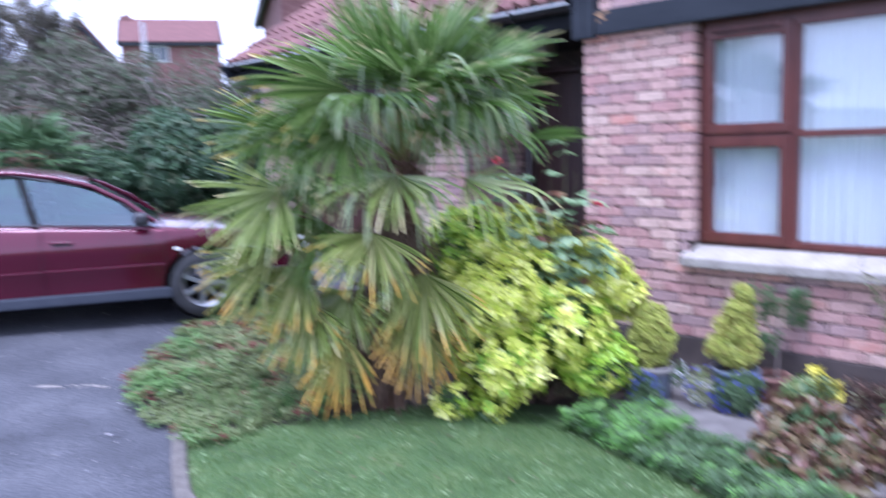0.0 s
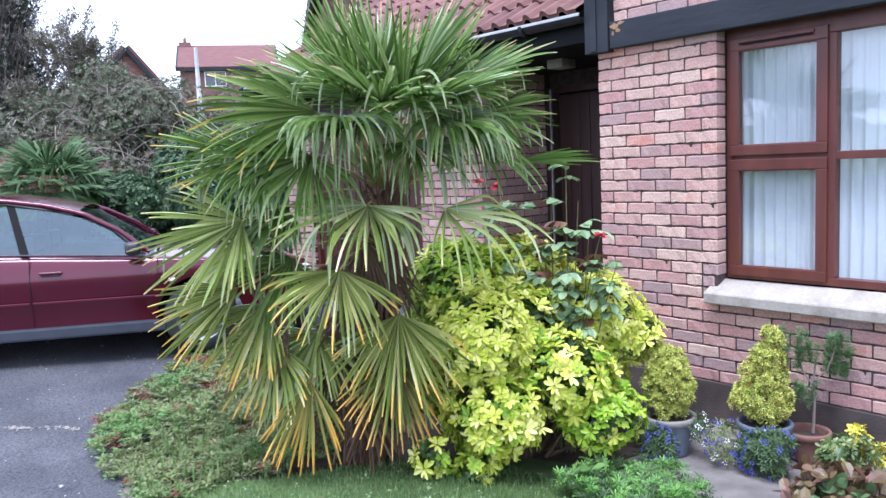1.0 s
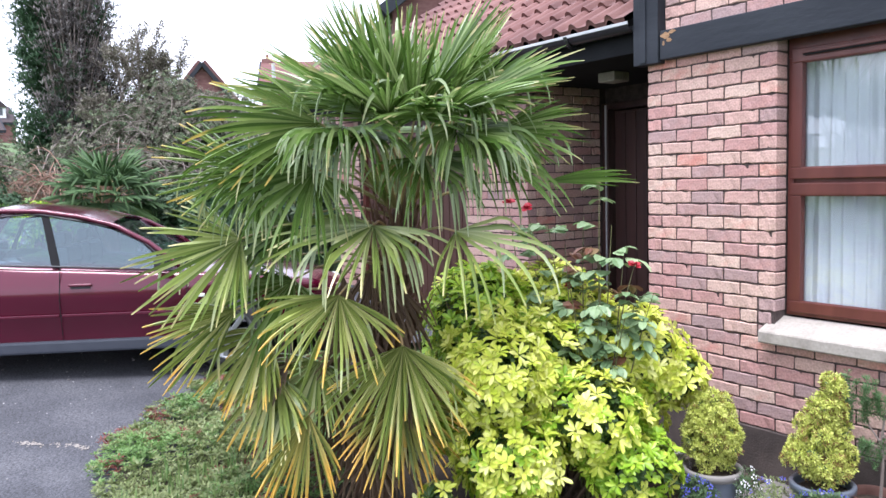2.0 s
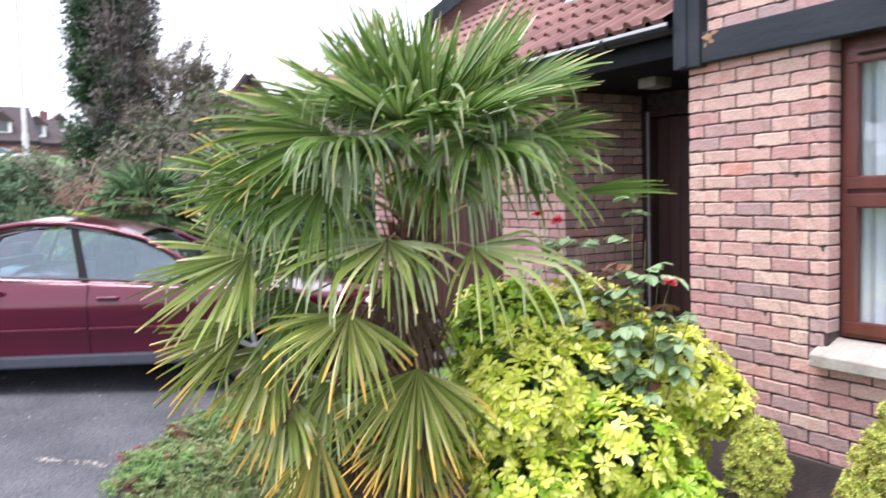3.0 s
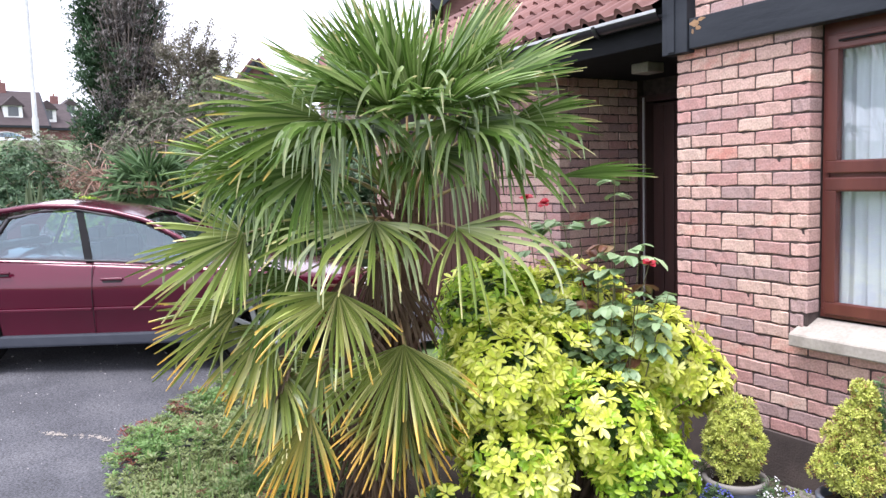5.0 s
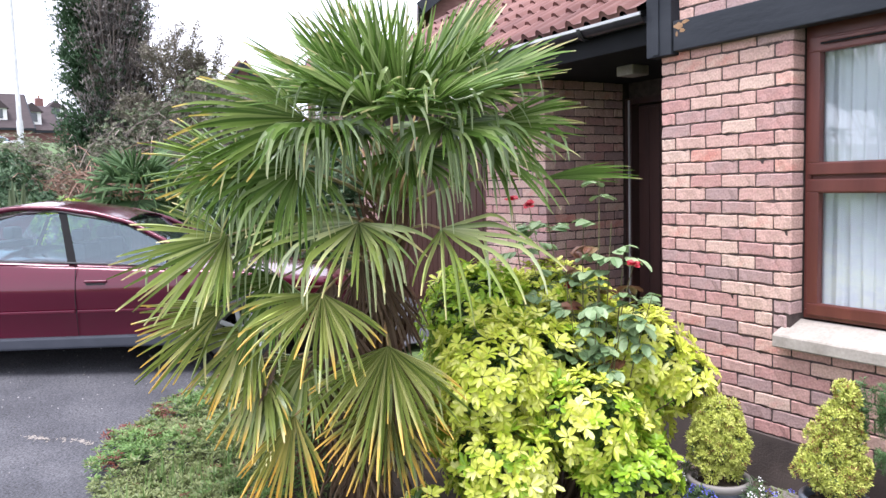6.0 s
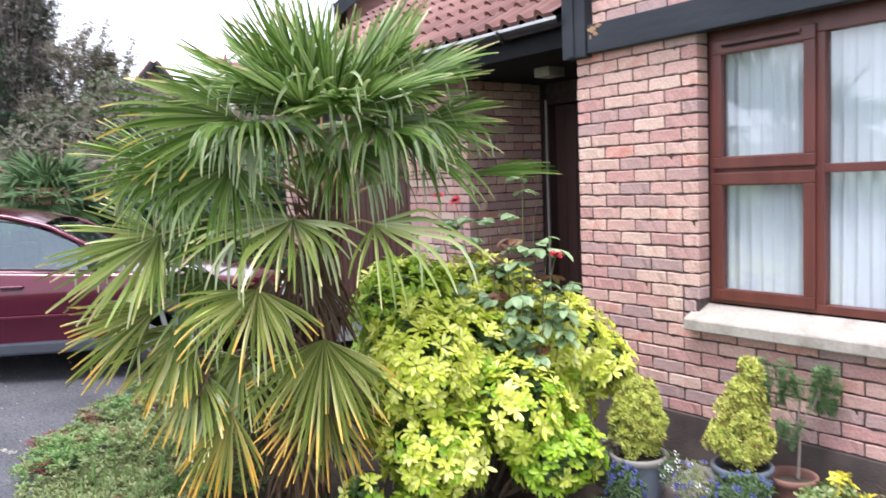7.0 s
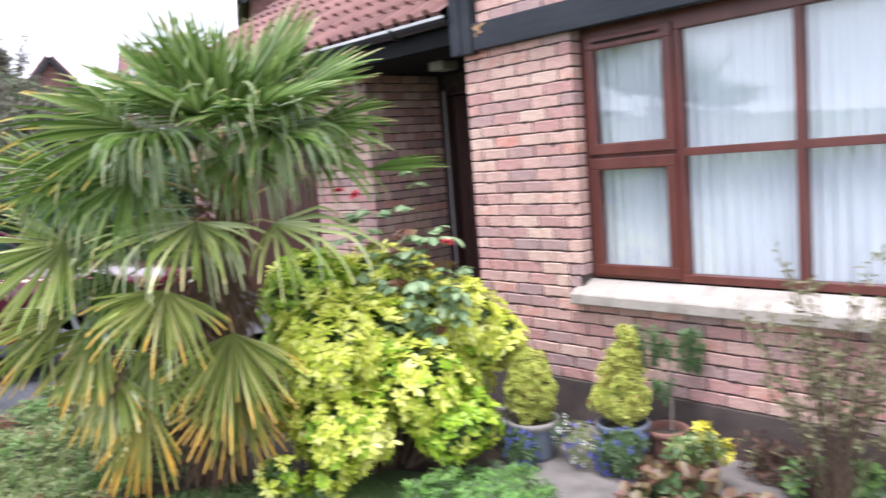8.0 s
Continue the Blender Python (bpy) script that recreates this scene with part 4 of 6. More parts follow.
def palm_leaf(hub, az, el, length, mat, spread, droop, segments, seed, roll=0.0, cup=0.2):
    """A leaf at its hub, pointing to azimuth az and elevation el in the palm's own frame, on a stalk from the trunk."""
    hub = Vector(hub)
    place = aim(hub, az, el, roll)
    bm = fan_leaf(length, int(segments * (1.2 if mat is PALM_GREEN else 1.02)), radians(spread), droop, seed, place.to_3x3().inverted() @ Vector((0, 0, -1)), cup=cup, width=0.0185 if mat is PALM_GREEN else 0.0175, taper=0.5 if mat is PALM_GREEN else 0.6, blunt=0.84 if mat is PALM_GREEN else 0.7)
    bm.transform(place)
    leaf = part("leaf", bm, mat, palm)
    c = trunk_at(max(0.15, min(1.47, hub.z - 0.12 + (0.15 if el < -20 else 0))))
    out = (hub - c)
    out.z = 0
    root = c + out.normalized() * 0.045
    mid = (root + hub) / 2 + Vector((0, 0, 0.12 if el < 20 else 0.04))
    bm = bmesh.new()
    pts = [root * (1 - t) ** 2 + mid * 2 * t * (1 - t) + hub * t * t for t in (0, 0.25, 0.5, 0.75, 1)]
    tube(bm, pts, [0.011, 0.0075, 0.006, 0.0055, 0.005], 5)
    part("stalk", bm, PETIOLE, leaf)
    return leaf


G, Y, O, D, Y2, S = PALM_GREEN, PALM_TIPPED, PALM_OLD, PALM_DEAD, PALM_YELLOW, PALM_SINGED
palm_leaf((0.15, -0.41, 0.87), -103, -62, .54, Y2, 68, .4, 38, 1, roll=-8)
palm_leaf((-0.28, -0.26, 0.54), -125, -70, .47, O, 46, .3, 22, 2, roll=-10)
palm_leaf((-0.12, -0.43, 1.11), -114, -46, .47, Y2, 76, .8, 36, 3, roll=-18)
palm_leaf((-0.56, -0.14, 1.35), -168, -24, .54, Y, 78, .35, 40, 4, roll=-42)
palm_leaf((-0.50, -0.02, 1.66), 174, 5, .50, S, 44, .15, 22, 57, roll=-68)
palm_leaf((0.04, -0.33, 1.40), -127, -20, .54, Y, 106, 1.2, 44, 5, roll=-12)
palm_leaf((0.39, -0.46, 1.37), -42, -20, .56, Y, 74, 2.0, 15, 6, roll=18)
palm_leaf((-0.60, -0.12, 1.02), -176, -28, .50, Y2, 42, .25, 24, 7, roll=-60)
palm_leaf((-0.47, -0.10, 0.92), -164, -50, .45, Y2, 62, .5, 30, 8, roll=-40)
palm_leaf((-0.18, -0.24, 1.86), 178, 3, .58, S, 56, .6, 36, 9, roll=-55)
palm_leaf((-0.43, -0.18, 1.65), -167, -6, .42, G, 90, 2.2, 34, 10, roll=-60)
palm_leaf((0.67, -0.04, 1.83), -14, -3, .45, G, 48, .5, 26, 11, roll=50)
palm_leaf((0.50, 0.00, 1.97), -6, 20, .53, G, 42, .2, 24, 12, roll=50)
palm_leaf((0.93, 0.10, 1.57), -6, 4, .48, G, 15, .3, 7, 13, roll=40)
palm_leaf((0.42, -0.36, 1.80), -61, -12, .50, G, 101, 2.8, 32, 14, roll=10)
palm_leaf((-0.08, -0.42, 1.82), -111, -6, .44, G, 96, 3.2, 28, 15, roll=0)
palm_leaf((0.24, -0.28, 1.86), -90, 51, .57, G, 90, .2, 36, 16, roll=0)
palm_leaf((0.06, -0.18, 1.92), -145, 48, .50, G, 60, .2, 30, 17, roll=-15)
palm_leaf((0.42, -0.12, 1.94), -31, 54, .54, G, 80, .2, 34, 18, roll=15)
palm_leaf((0.20, 0.10, 2.00), 135, 82, .56, G, 80, .2, 34, 19, roll=0)
palm_leaf((0.00, -0.08, 1.93), 172, 20, .62, G, 34, .2, 24, 20, roll=-35)
palm_leaf((0.52, -0.22, 1.95), -34, 18, .52, G, 85, .5, 32, 21, roll=30)
palm_leaf((0.12, -0.42, 1.88), -108, 18, .50, G, 100, .55, 36, 22, roll=-10)
palm_leaf((0.34, -0.42, 1.87), -72, 15, .50, G, 100, .6, 36, 23, roll=10)
palm_leaf((0.39, 0.05, 2.05), -0, 56, .52, G, 76, .2, 32, 24, roll=20)
palm_leaf((0.37, 0.35, 1.85), 58, 12, .52, G, 96, .6, 37, 25, roll=0)
palm_leaf((-0.06, 0.35, 1.85), 120, 9, .52, G, 96, .6, 37, 26, roll=0)
palm_leaf((-0.21, -0.25, 1.65), -148, -36, .52, G, 96, 2.0, 36, 27, roll=-35)
palm_leaf((-0.33, -0.15, 1.15), -162, -48, .46, G, 90, .8, 40, 28, roll=-40)
palm_leaf((-0.44, -0.08, 0.71), -169, -57, .42, Y2, 90, .5, 37, 29, roll=-35)
palm_leaf((0.14, -0.28, 0.60), -68, -74, .46, O, 90, .3, 40, 30, roll=0)
palm_leaf((-0.00, -0.12, 0.63), -90, -84, .46, D, 85, .3, 36, 31, roll=0)
palm_leaf((-0.13, -0.10, 0.75), -146, -80, .46, D, 85, .3, 36, 32, roll=0)
palm_leaf((-0.10, -0.16, 1.16), -150, -80, .42, D, 46, .3, 16, 33, roll=-10)
palm_leaf((0.14, -0.18, 1.12), -60, -80, .40, D, 44, .3, 15, 34, roll=0)
palm_leaf((0.04, -0.20, 1.22), -95, -78, .40, D, 40, .4, 14, 41, roll=5)
palm_leaf((-0.04, -0.24, 0.95), -110, -76, .40, D, 50, .4, 16, 38, roll=5)
palm_leaf((0.16, -0.26, 0.82), -75, -78, .40, D, 50, .4, 16, 39, roll=5)
palm_leaf((0.10, -0.16, 0.42), -80, -76, .36, D, 60, .4, 16, 58, roll=5)
palm_leaf((-0.08, -0.18, 0.46), -110, -74, .38, D, 60, .4, 16, 59, roll=-5)
palm_leaf((0.20, -0.14, 0.50), -50, -72, .36, O, 44, .4, 13, 60, roll=10)
palm_leaf((0.00, -0.20, 0.36), -95, -66, .32, D, 50, .5, 12, 61, roll=0)
palm_leaf((-0.37, 0.10, 0.82), 169, -59, .46, D, 85, .3, 33, 35, roll=-20)
palm_leaf((-0.59, 0.15, 1.18), 157, -38, .44, Y, 86, .6, 33, 36, roll=-30)
palm_leaf((-0.34, -0.05, 1.40), -173, -26, .45, G, 95, 1.8, 34, 42, roll=-30)
palm_leaf((0.34, 0.20, 1.99), 41, 62, .54, G, 70, .3, 44, 43, roll=10)
palm_leaf((0.06, 0.20, 2.07), 135, 72, .52, G, 62, .3, 44, 44, roll=-10)
palm_leaf((-0.23, -0.15, 0.76), -150, -65, .42, Y, 90, .5, 36, 45, roll=-20)
palm_leaf((0.51, -0.10, 1.79), -14, -26, .42, G, 80, 2.4, 18, 46, roll=20)
palm_leaf((0.44, -0.24, 1.85), -46, -20, .50, G, 92, 2.4, 32, 62, roll=15)
palm_leaf((0.28, -0.30, 1.70), -74, -34, .48, G, 88, 2.8, 30, 63, roll=8)
palm_leaf((0.02, -0.28, 1.82), -120, -20, .48, G, 88, 2.6, 28, 64, roll=-10)
palm_leaf((0.18, -0.05, 1.56), -82, 69, .30, Y, 30, .2, 9, 49, roll=0)
palm_leaf((0.11, -0.10, 1.50), -111, 63, .26, Y, 26, .2, 7, 50, roll=0)
palm_leaf((0.61, -0.15, 1.73), -23, -31, .48, G, 60, 1.6, 14, 51, roll=30)
palm_leaf((-0.24, -0.05, 1.76), -174, -9, .46, G, 80, 1.2, 30, 53, roll=-45)
palm_leaf((-0.38, -0.10, 0.62), -162, -61, .40, Y, 70, .4, 28, 54, roll=-20)
palm_leaf((0.14, -0.10, 1.93), -124, 67, .52, G, 80, .2, 32, 55, roll=-5)
palm_leaf((0.01, -0.30, 1.89), -138, 28, .52, G, 84, .3, 34, 56, roll=-20)


# ---------- leafy shrubs ----------
class Leaves:
    """Collects many small leaves into one mesh."""

    def __init__(self):
        self.v, self.f = [], []

    def blade(self, base, axis, normal, length, width, fold=0.25, curl=0.1, rich=True):
        side = axis.cross(normal).normalized()
        n = len(self.v)
        if rich:
            for t, w in ((0.0, 0.14), (0.45, 0.95), (0.82, 0.82), (1.0, 0.08)):
                c = base + axis * (length * t) - normal * (curl * length * t * t)
                e = side * (width * 0.5 * w)
                h = normal * (fold * width * 0.5 * w)
                self.v += [c - e + h, c, c + e + h]
            for k in (0, 3, 6):
                self.f += [(n + k, n + k + 3, n + k + 4, n + k + 1), (n + k + 1, n + k + 4, n + k + 5, n + k + 2)]
        else:
            c = base + axis * (length * 0.5)
            self.v += [base, c - side * (width * 0.5) + normal * (fold * width * 0.4), base + axis * length - normal * (curl * length), c + side * (width * 0.5) + normal * (fold * width * 0.4)]
            self.f += [(n, n + 1, n + 2, n + 3)]

    def rosette(self, at, up, count, length, width, rng, flat=0.5, rich=True):
        a0 = rng.uniform(0, 6.28)
        t = up.orthogonal().normalized()
        b = up.cross(t)
        for k in range(count):
            a = a0 + 2.4 * k
            lift = rng.uniform(flat - 0.35, flat + 0.35)
            axis = (math.cos(a) * t + math.sin(a) * b + up * lift).normalized()
            normal = (up - axis * up.dot(axis)).normalized()
            ln = length * rng.uniform(0.7, 1.15)
            self.blade(at + axis * 0.006, axis, normal, ln, width * ln / length * rng.uniform(0.85, 1.15), 0.3, rng.uniform(0.0, 0.3), rich)

    def link(self, name, mat, parent=None, label=""):
        me = bpy.data.meshes.new(name)
        me.from_pydata(self.v, [], self.f)
        me.materials.append(mat)
        ob = new(name, me)
        if parent is not None:
            ob.parent = parent
        if label:
            tagged(ob, label)
        return ob


def blob_points(lobes, count, rng, shell=0.75):
    """Points with outward normals, scattered through the outer part of ellipsoid lobes (centre, radii, share of the first leaf kind)."""
    out = []
    total = sum(r[0] * r[1] + r[1] * r[2] + r[0] * r[2] for _, r, *_ in lobes)
    for c, r, *share in lobes:
        n = int(count * (r[0] * r[1] + r[1] * r[2] + r[0] * r[2]) / total)
        for _ in range(n):
            v = Vector((rng.gauss(0, 1), rng.gauss(0, 1), rng.gauss(0, 1))).normalized()
            s = shell + (1 - shell) * rng.random() ** 0.6
            p = Vector(c) + Vector((v.x * r[0], v.y * r[1], v.z * r[2])) * s
            inside = any(sum(((p[i] - c2[i]) / r2[i]) ** 2 for i in range(3)) < shell * shell * 0.8 for c2, r2, *_ in lobes if c2 is not c)
            if not inside and p.z > 0.02:
                nrm = Vector((v.x / r[0], v.y / r[1], v.z / r[2])).normalized()
                out.append((p, nrm, s, share[0] if share else None))
    return out


def shrub(name, label, category, at, lobes, count, leaf, mats, seed, petals=7, twigs=20, twig_mat=None, flat=0.45, shell=0.7, upward=0.35, rich=True, twig_r=0.013, group="", inner=None, deep=0.72):
    """A shrub: branches from the base to the lobes, rosettes of leaves at the ends."""
    rng = random.Random(seed)
    ob = thing(name, label, category, group, at=at)
    pts = blob_points(lobes, count, rng, shell)
    bm = bmesh.new()
    for p, nrm, s, _ in rng.sample(pts, min(twigs, len(pts))):
        base = Vector((p.x * 0.25 + rng.uniform(-0.05, 0.05), p.y * 0.25 + rng.uniform(-0.05, 0.05), 0.0))
        mid = base * 0.4 + p * 0.6 + Vector((0, 0, 0.12 * p.z)) + Vector([rng.uniform(-0.04, 0.04) for _ in range(3)])
        tube(bm, [base, (base + mid) / 2, mid, p + nrm * leaf[0]], [twig_r, twig_r * 0.8, twig_r * 0.5, twig_r * 0.15], 5)
    part("branchwork", bm, twig_mat or TWIG, ob)
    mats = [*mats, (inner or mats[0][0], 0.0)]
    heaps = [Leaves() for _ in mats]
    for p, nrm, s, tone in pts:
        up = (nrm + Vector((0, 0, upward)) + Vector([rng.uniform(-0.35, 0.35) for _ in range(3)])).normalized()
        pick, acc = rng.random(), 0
        # leaves deep inside take the darker kind: inner shade put into colour
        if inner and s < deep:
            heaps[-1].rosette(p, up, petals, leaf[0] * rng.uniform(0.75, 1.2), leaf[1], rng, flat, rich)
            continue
        for heap, (m, share) in zip(heaps, mats):
            if tone is not None:
                share = tone if m is mats[0][0] else 1.0
            acc += share
            if pick <= acc:
                heap.rosette(p, up, petals, leaf[0] * rng.uniform(0.75, 1.2), leaf[1], rng, flat, rich)
                break
    for heap, (m, share) in zip(heaps, mats):
        if heap.v:
            heap.link("foliage", m, ob)
    return ob


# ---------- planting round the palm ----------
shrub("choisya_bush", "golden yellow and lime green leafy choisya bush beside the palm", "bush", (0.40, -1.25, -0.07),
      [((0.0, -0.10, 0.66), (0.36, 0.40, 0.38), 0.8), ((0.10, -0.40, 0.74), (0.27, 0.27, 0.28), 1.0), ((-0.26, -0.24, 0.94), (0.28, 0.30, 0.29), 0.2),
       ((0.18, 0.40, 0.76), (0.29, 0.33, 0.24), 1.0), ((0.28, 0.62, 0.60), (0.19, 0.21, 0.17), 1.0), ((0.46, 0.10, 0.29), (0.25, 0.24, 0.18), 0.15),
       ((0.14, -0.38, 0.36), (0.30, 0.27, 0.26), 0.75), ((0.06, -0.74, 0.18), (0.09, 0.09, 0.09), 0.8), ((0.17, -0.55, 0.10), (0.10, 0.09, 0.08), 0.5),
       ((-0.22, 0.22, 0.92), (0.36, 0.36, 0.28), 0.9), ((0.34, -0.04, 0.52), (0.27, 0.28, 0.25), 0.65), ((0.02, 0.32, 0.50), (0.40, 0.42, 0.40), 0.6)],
      4500, (0.050, 0.0225), [(CHOISYA, 0.70), (CHOISYA_GREEN, 0.30)], 21, petals=8, twigs=60, shell=0.5, upward=0.5, inner=CHOISYA_SHADE, deep=0.74)
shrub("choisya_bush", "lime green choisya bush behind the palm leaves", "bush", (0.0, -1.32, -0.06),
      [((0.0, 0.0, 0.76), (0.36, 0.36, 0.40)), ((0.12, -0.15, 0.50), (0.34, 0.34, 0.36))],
      1150, (0.052, 0.022), [(CHOISYA, 0.35), (CHOISYA_GREEN, 0.65)], 22, petals=8, twigs=24, shell=0.6, inner=CHOISYA_SHADE, deep=0.68)

ROSE_LEAF = leafy("rose_leaf", [(0.1, (0.10, 0.185, 0.08)), (0.5, (0.22, 0.325, 0.16)), (0.9, (0.42, 0.52, 0.30))], rough=0.5, scale=6, mix=0.5)
ROSE_RED = leafy("red_rose_petal", [(0.2, (0.22, 0.006, 0.012)), (0.8, (0.42, 0.015, 0.035))], rough=0.5, scale=20, mix=0.5)
ROSE_STEM = material("rose_stem", [(0.2, (0.09, 0.07, 0.035)), (0.7, (0.13, 0.14, 0.05)), (0.9, (0.18, 0.06, 0.05))], scale=12, rough=0.6)
rose = thing("rose_bush", "leggy rose bush with blue-green leaves and a few red blooms", "rose bush", at=(0.62, -1.14, -0.05))
rng = random.Random(31)
stems, leaves, young = bmesh.new(), Leaves(), Leaves()


def rose_spray(at, direction):
    """A leaf of five leaflets on its stalk."""
    d = direction.normalized()
    side = d.cross(Vector((0, 0, 1)))
    side = side.normalized() if side.length > 0.1 else Vector((1, 0, 0))
    nrm = side.cross(d).normalized()
    end = at + d * 0.07
    heap = young if rng.random() < 0.1 else leaves
    tube(stems, [at, end], [0.0014, 0.001], 3)
    for t, s in ((1.0, 0), (0.6, 1), (0.6, -1), (0.25, 1), (0.25, -1)):
        ax = (d + side * s * 1.2 - Vector((0, 0, 0.25))).normalized() if s else (d - Vector((0, 0, 0.35))).normalized()
        nn = (nrm - ax * nrm.dot(ax)).normalized()
        heap.blade(at + d * 0.07 * t, ax, nn, rng.uniform(0.05, 0.09), rng.uniform(0.036, 0.062), 0.3, 0.3)


blooms = []
for top, base in (((-0.72, 0.07, 1.50), (-0.3, 0.05)), ((-0.56, 0.07, 1.47), (-0.2, 0.05)), ((-0.17, 0.02, 1.08), (0, 0)), ((0.23, 0.05, 1.21), (0.05, 0)), ((-0.01, 0.07, 1.60), (0, 0.03)),
                  ((0.08, 0.06, 1.40), (0.02, 0)), ((-0.24, 0.05, 1.29), (0, 0)), ((0.02, 0.02, 1.22), (0, 0)), ((0.33, 0.07, 1.09), (0.06, 0)), ((-0.12, 0.07, 1.44), (0, 0.02)),
                  ((-0.34, 0.02, 1.40), (-0.05, 0)), ((-0.06, -0.10, 1.12), (0, -0.04)), ((0.14, -0.08, 1.12), (0.03, -0.03)), ((0.26, -0.04, 1.00), (0.05, -0.02)), ((-0.26, -0.12, 1.05), (-0.03, -0.04)),
                  ((0.12, 0.10, 1.26), (0.02, 0.03)), ((-0.14, -0.04, 1.22), (0, 0)), ((0.04, -0.16, 0.98), (0, -0.05)), ((0.20, 0.10, 1.08), (0.04, 0.03)), ((-0.36, -0.06, 1.16), (-0.05, 0))):
    a, b = Vector((*base, 0.0)), Vector(top)
    mid = Vector((a.x * 0.4 + b.x * 0.6 + rng.uniform(-0.05, 0.05), a.y * 0.4 + b.y * 0.6 + rng.uniform(-0.05, 0.05), b.z * 0.68))
    pts = [a * (1 - t) ** 2 + mid * 2 * t * (1 - t) + b * t * t for t in (0, 0.2, 0.4, 0.6, 0.8, 1)]
    tube(stems, pts, [0.006, 0.005, 0.0042, 0.0035, 0.0026, 0.0018], 5)
    for k in range(5):
        t = rng.uniform(0.58, 1.0)
        p = a * (1 - t) ** 2 + mid * 2 * t * (1 - t) + b * t * t
        ang = rng.uniform(0, 6.28)
        rose_spray(p, Vector((math.cos(ang), math.sin(ang), rng.uniform(-0.2, 0.6))))
    blooms.append(b)
part("stemwork", stems, ROSE_STEM, rose)
leaves.link("foliage", ROSE_LEAF, rose)
ROSE_YOUNG = leafy("young_rose_leaf", [(0.1, (0.14, 0.05, 0.035)), (0.6, (0.24, 0.12, 0.07)), (0.9, (0.26, 0.22, 0.10))], rough=0.35, scale=8, mix=0.4)
young.link("foliage", ROSE_YOUNG, rose, "reddish young rose leaves")
for b, size in ((blooms[0], 0.042), (blooms[1], 0.036), (blooms[2], 0.03), (blooms[3], 0.032), (blooms[7], 0.016)):
    bloom = Leaves()
    bloom.rosette(b, Vector((0.2, -0.3, 1)).normalized(), 9, size, size * 0.95, rng, 0.5)
    bloom.rosette(b, Vector((0.1, -0.2, 1)).normalized(), 6, size * 0.7, size * 0.7, rng, 1.4)
    bloom.link("bloom", ROSE_RED, rose, "dark red rose bloom")

# lawn
LAWN = [(0.55, -3.58), (0.29, -3.495), (-0.045, -3.35), (-0.30, -3.20), (-0.25, -2.90), (-0.02, -2.58), (0.10, -2.20), (0.22, -1.80), (0.30, -1.30), (0.75, -1.12), (1.02, -1.24), (1.30, -1.62), (1.75, -1.78), (2.3, -1.98), (3.2, -2.3), (6.5, -3.2), (6.5, -29.9), (2.32, -29.9), (2.32, -5.6), (1.32, -4.10)]


def inside(poly, x, y):
    hit = False
    for (x0, y0), (x1, y1) in zip(poly, poly[1:] + poly[:1]):
        if (y0 > y) != (y1 > y) and x < (x1 - x0) * (y - y0) / (y1 - y0) + x0:
            hit = not hit
    return hit


def flat_area(name, poly, z, mat, label, category, thick=0.1):
    bm = bmesh.new()
    f = bm.faces.new([bm.verts.new((x, y, z)) for x, y in poly])
    if f.normal.z < 0:
        f.normal_flip()
    bmesh.ops.triangulate(bm, faces=[f])
    for k in range(16):
        bmesh.ops.bisect_plane(bm, geom=[*bm.verts, *bm.edges, *bm.faces], plane_co=(0, -2.4 + k * 0.09, 0), plane_no=(0, 1, 0))
    for k in range(8):
        bmesh.ops.bisect_plane(bm, geom=[*bm.verts, *bm.edges, *bm.faces], plane_co=(-1.2 + k * 0.2, 0, 0), plane_no=(1, 0, 0))
    for v in bm.verts:
        v.co.z += fall(v.co.x, v.co.y)
    ext = bmesh.ops.extrude_face_region(bm, geom=list(bm.faces))
    for v in ext["geom"]:
        if isinstance(v, bmesh.types.BMVert):
            v.co.z -= thick
    bmesh.ops.recalc_face_normals(bm, faces=list(bm.faces))
    return tagged(part(name, bm, mat), label, category, kind="structure")


flat_area("lawn_bed", LAWN, 0.035, TURF, "damp mossy lawn soil", "lawn")
flat_area("flower_bed", [(-0.045, -3.36), (-0.40, -3.19), (-0.66, -3.06), (-1.16, -3.08), (-1.5, -2.90), (-1.98, -2.56), (-2.42, -2.06), (-2.76, -1.68), (-2.9, -1.2), (-2.5, -0.4), (-2.40, 0.42), (-0.1, -0.06), (0.9, -0.06), (0.80, -1.1),
                         (0.30, -1.28), (0.22, -1.79), (0.12, -2.16), (-0.12, -2.44)], 0.03, SOIL, "dark bare soil of the planting bed", "flower bed", 0.08)
flat_area("border_bed", [(0.95, -1.5), (1.1, -1.12), (1.6, -1.22), (2.1, -1.3), (2.6, -1.15), (6.2, -1.4), (6.5, -3.2), (3.2, -2.3), (2.3, -1.98), (1.75, -1.78), (1.3, -1.62)], 0.028, SOIL, "dark soil of the border by the lawn", "flower bed", 0.08)
flat_area("path", [(0.80, -1.1), (0.80, -0.02), (6.2, -0.02), (6.2, -1.42), (2.6, -1.17), (2.1, -1.32), (1.6, -1.24), (1.1, -1.14)], 0.02, CONCRETE, "grey worn concrete path along the house", "path", 0.1)

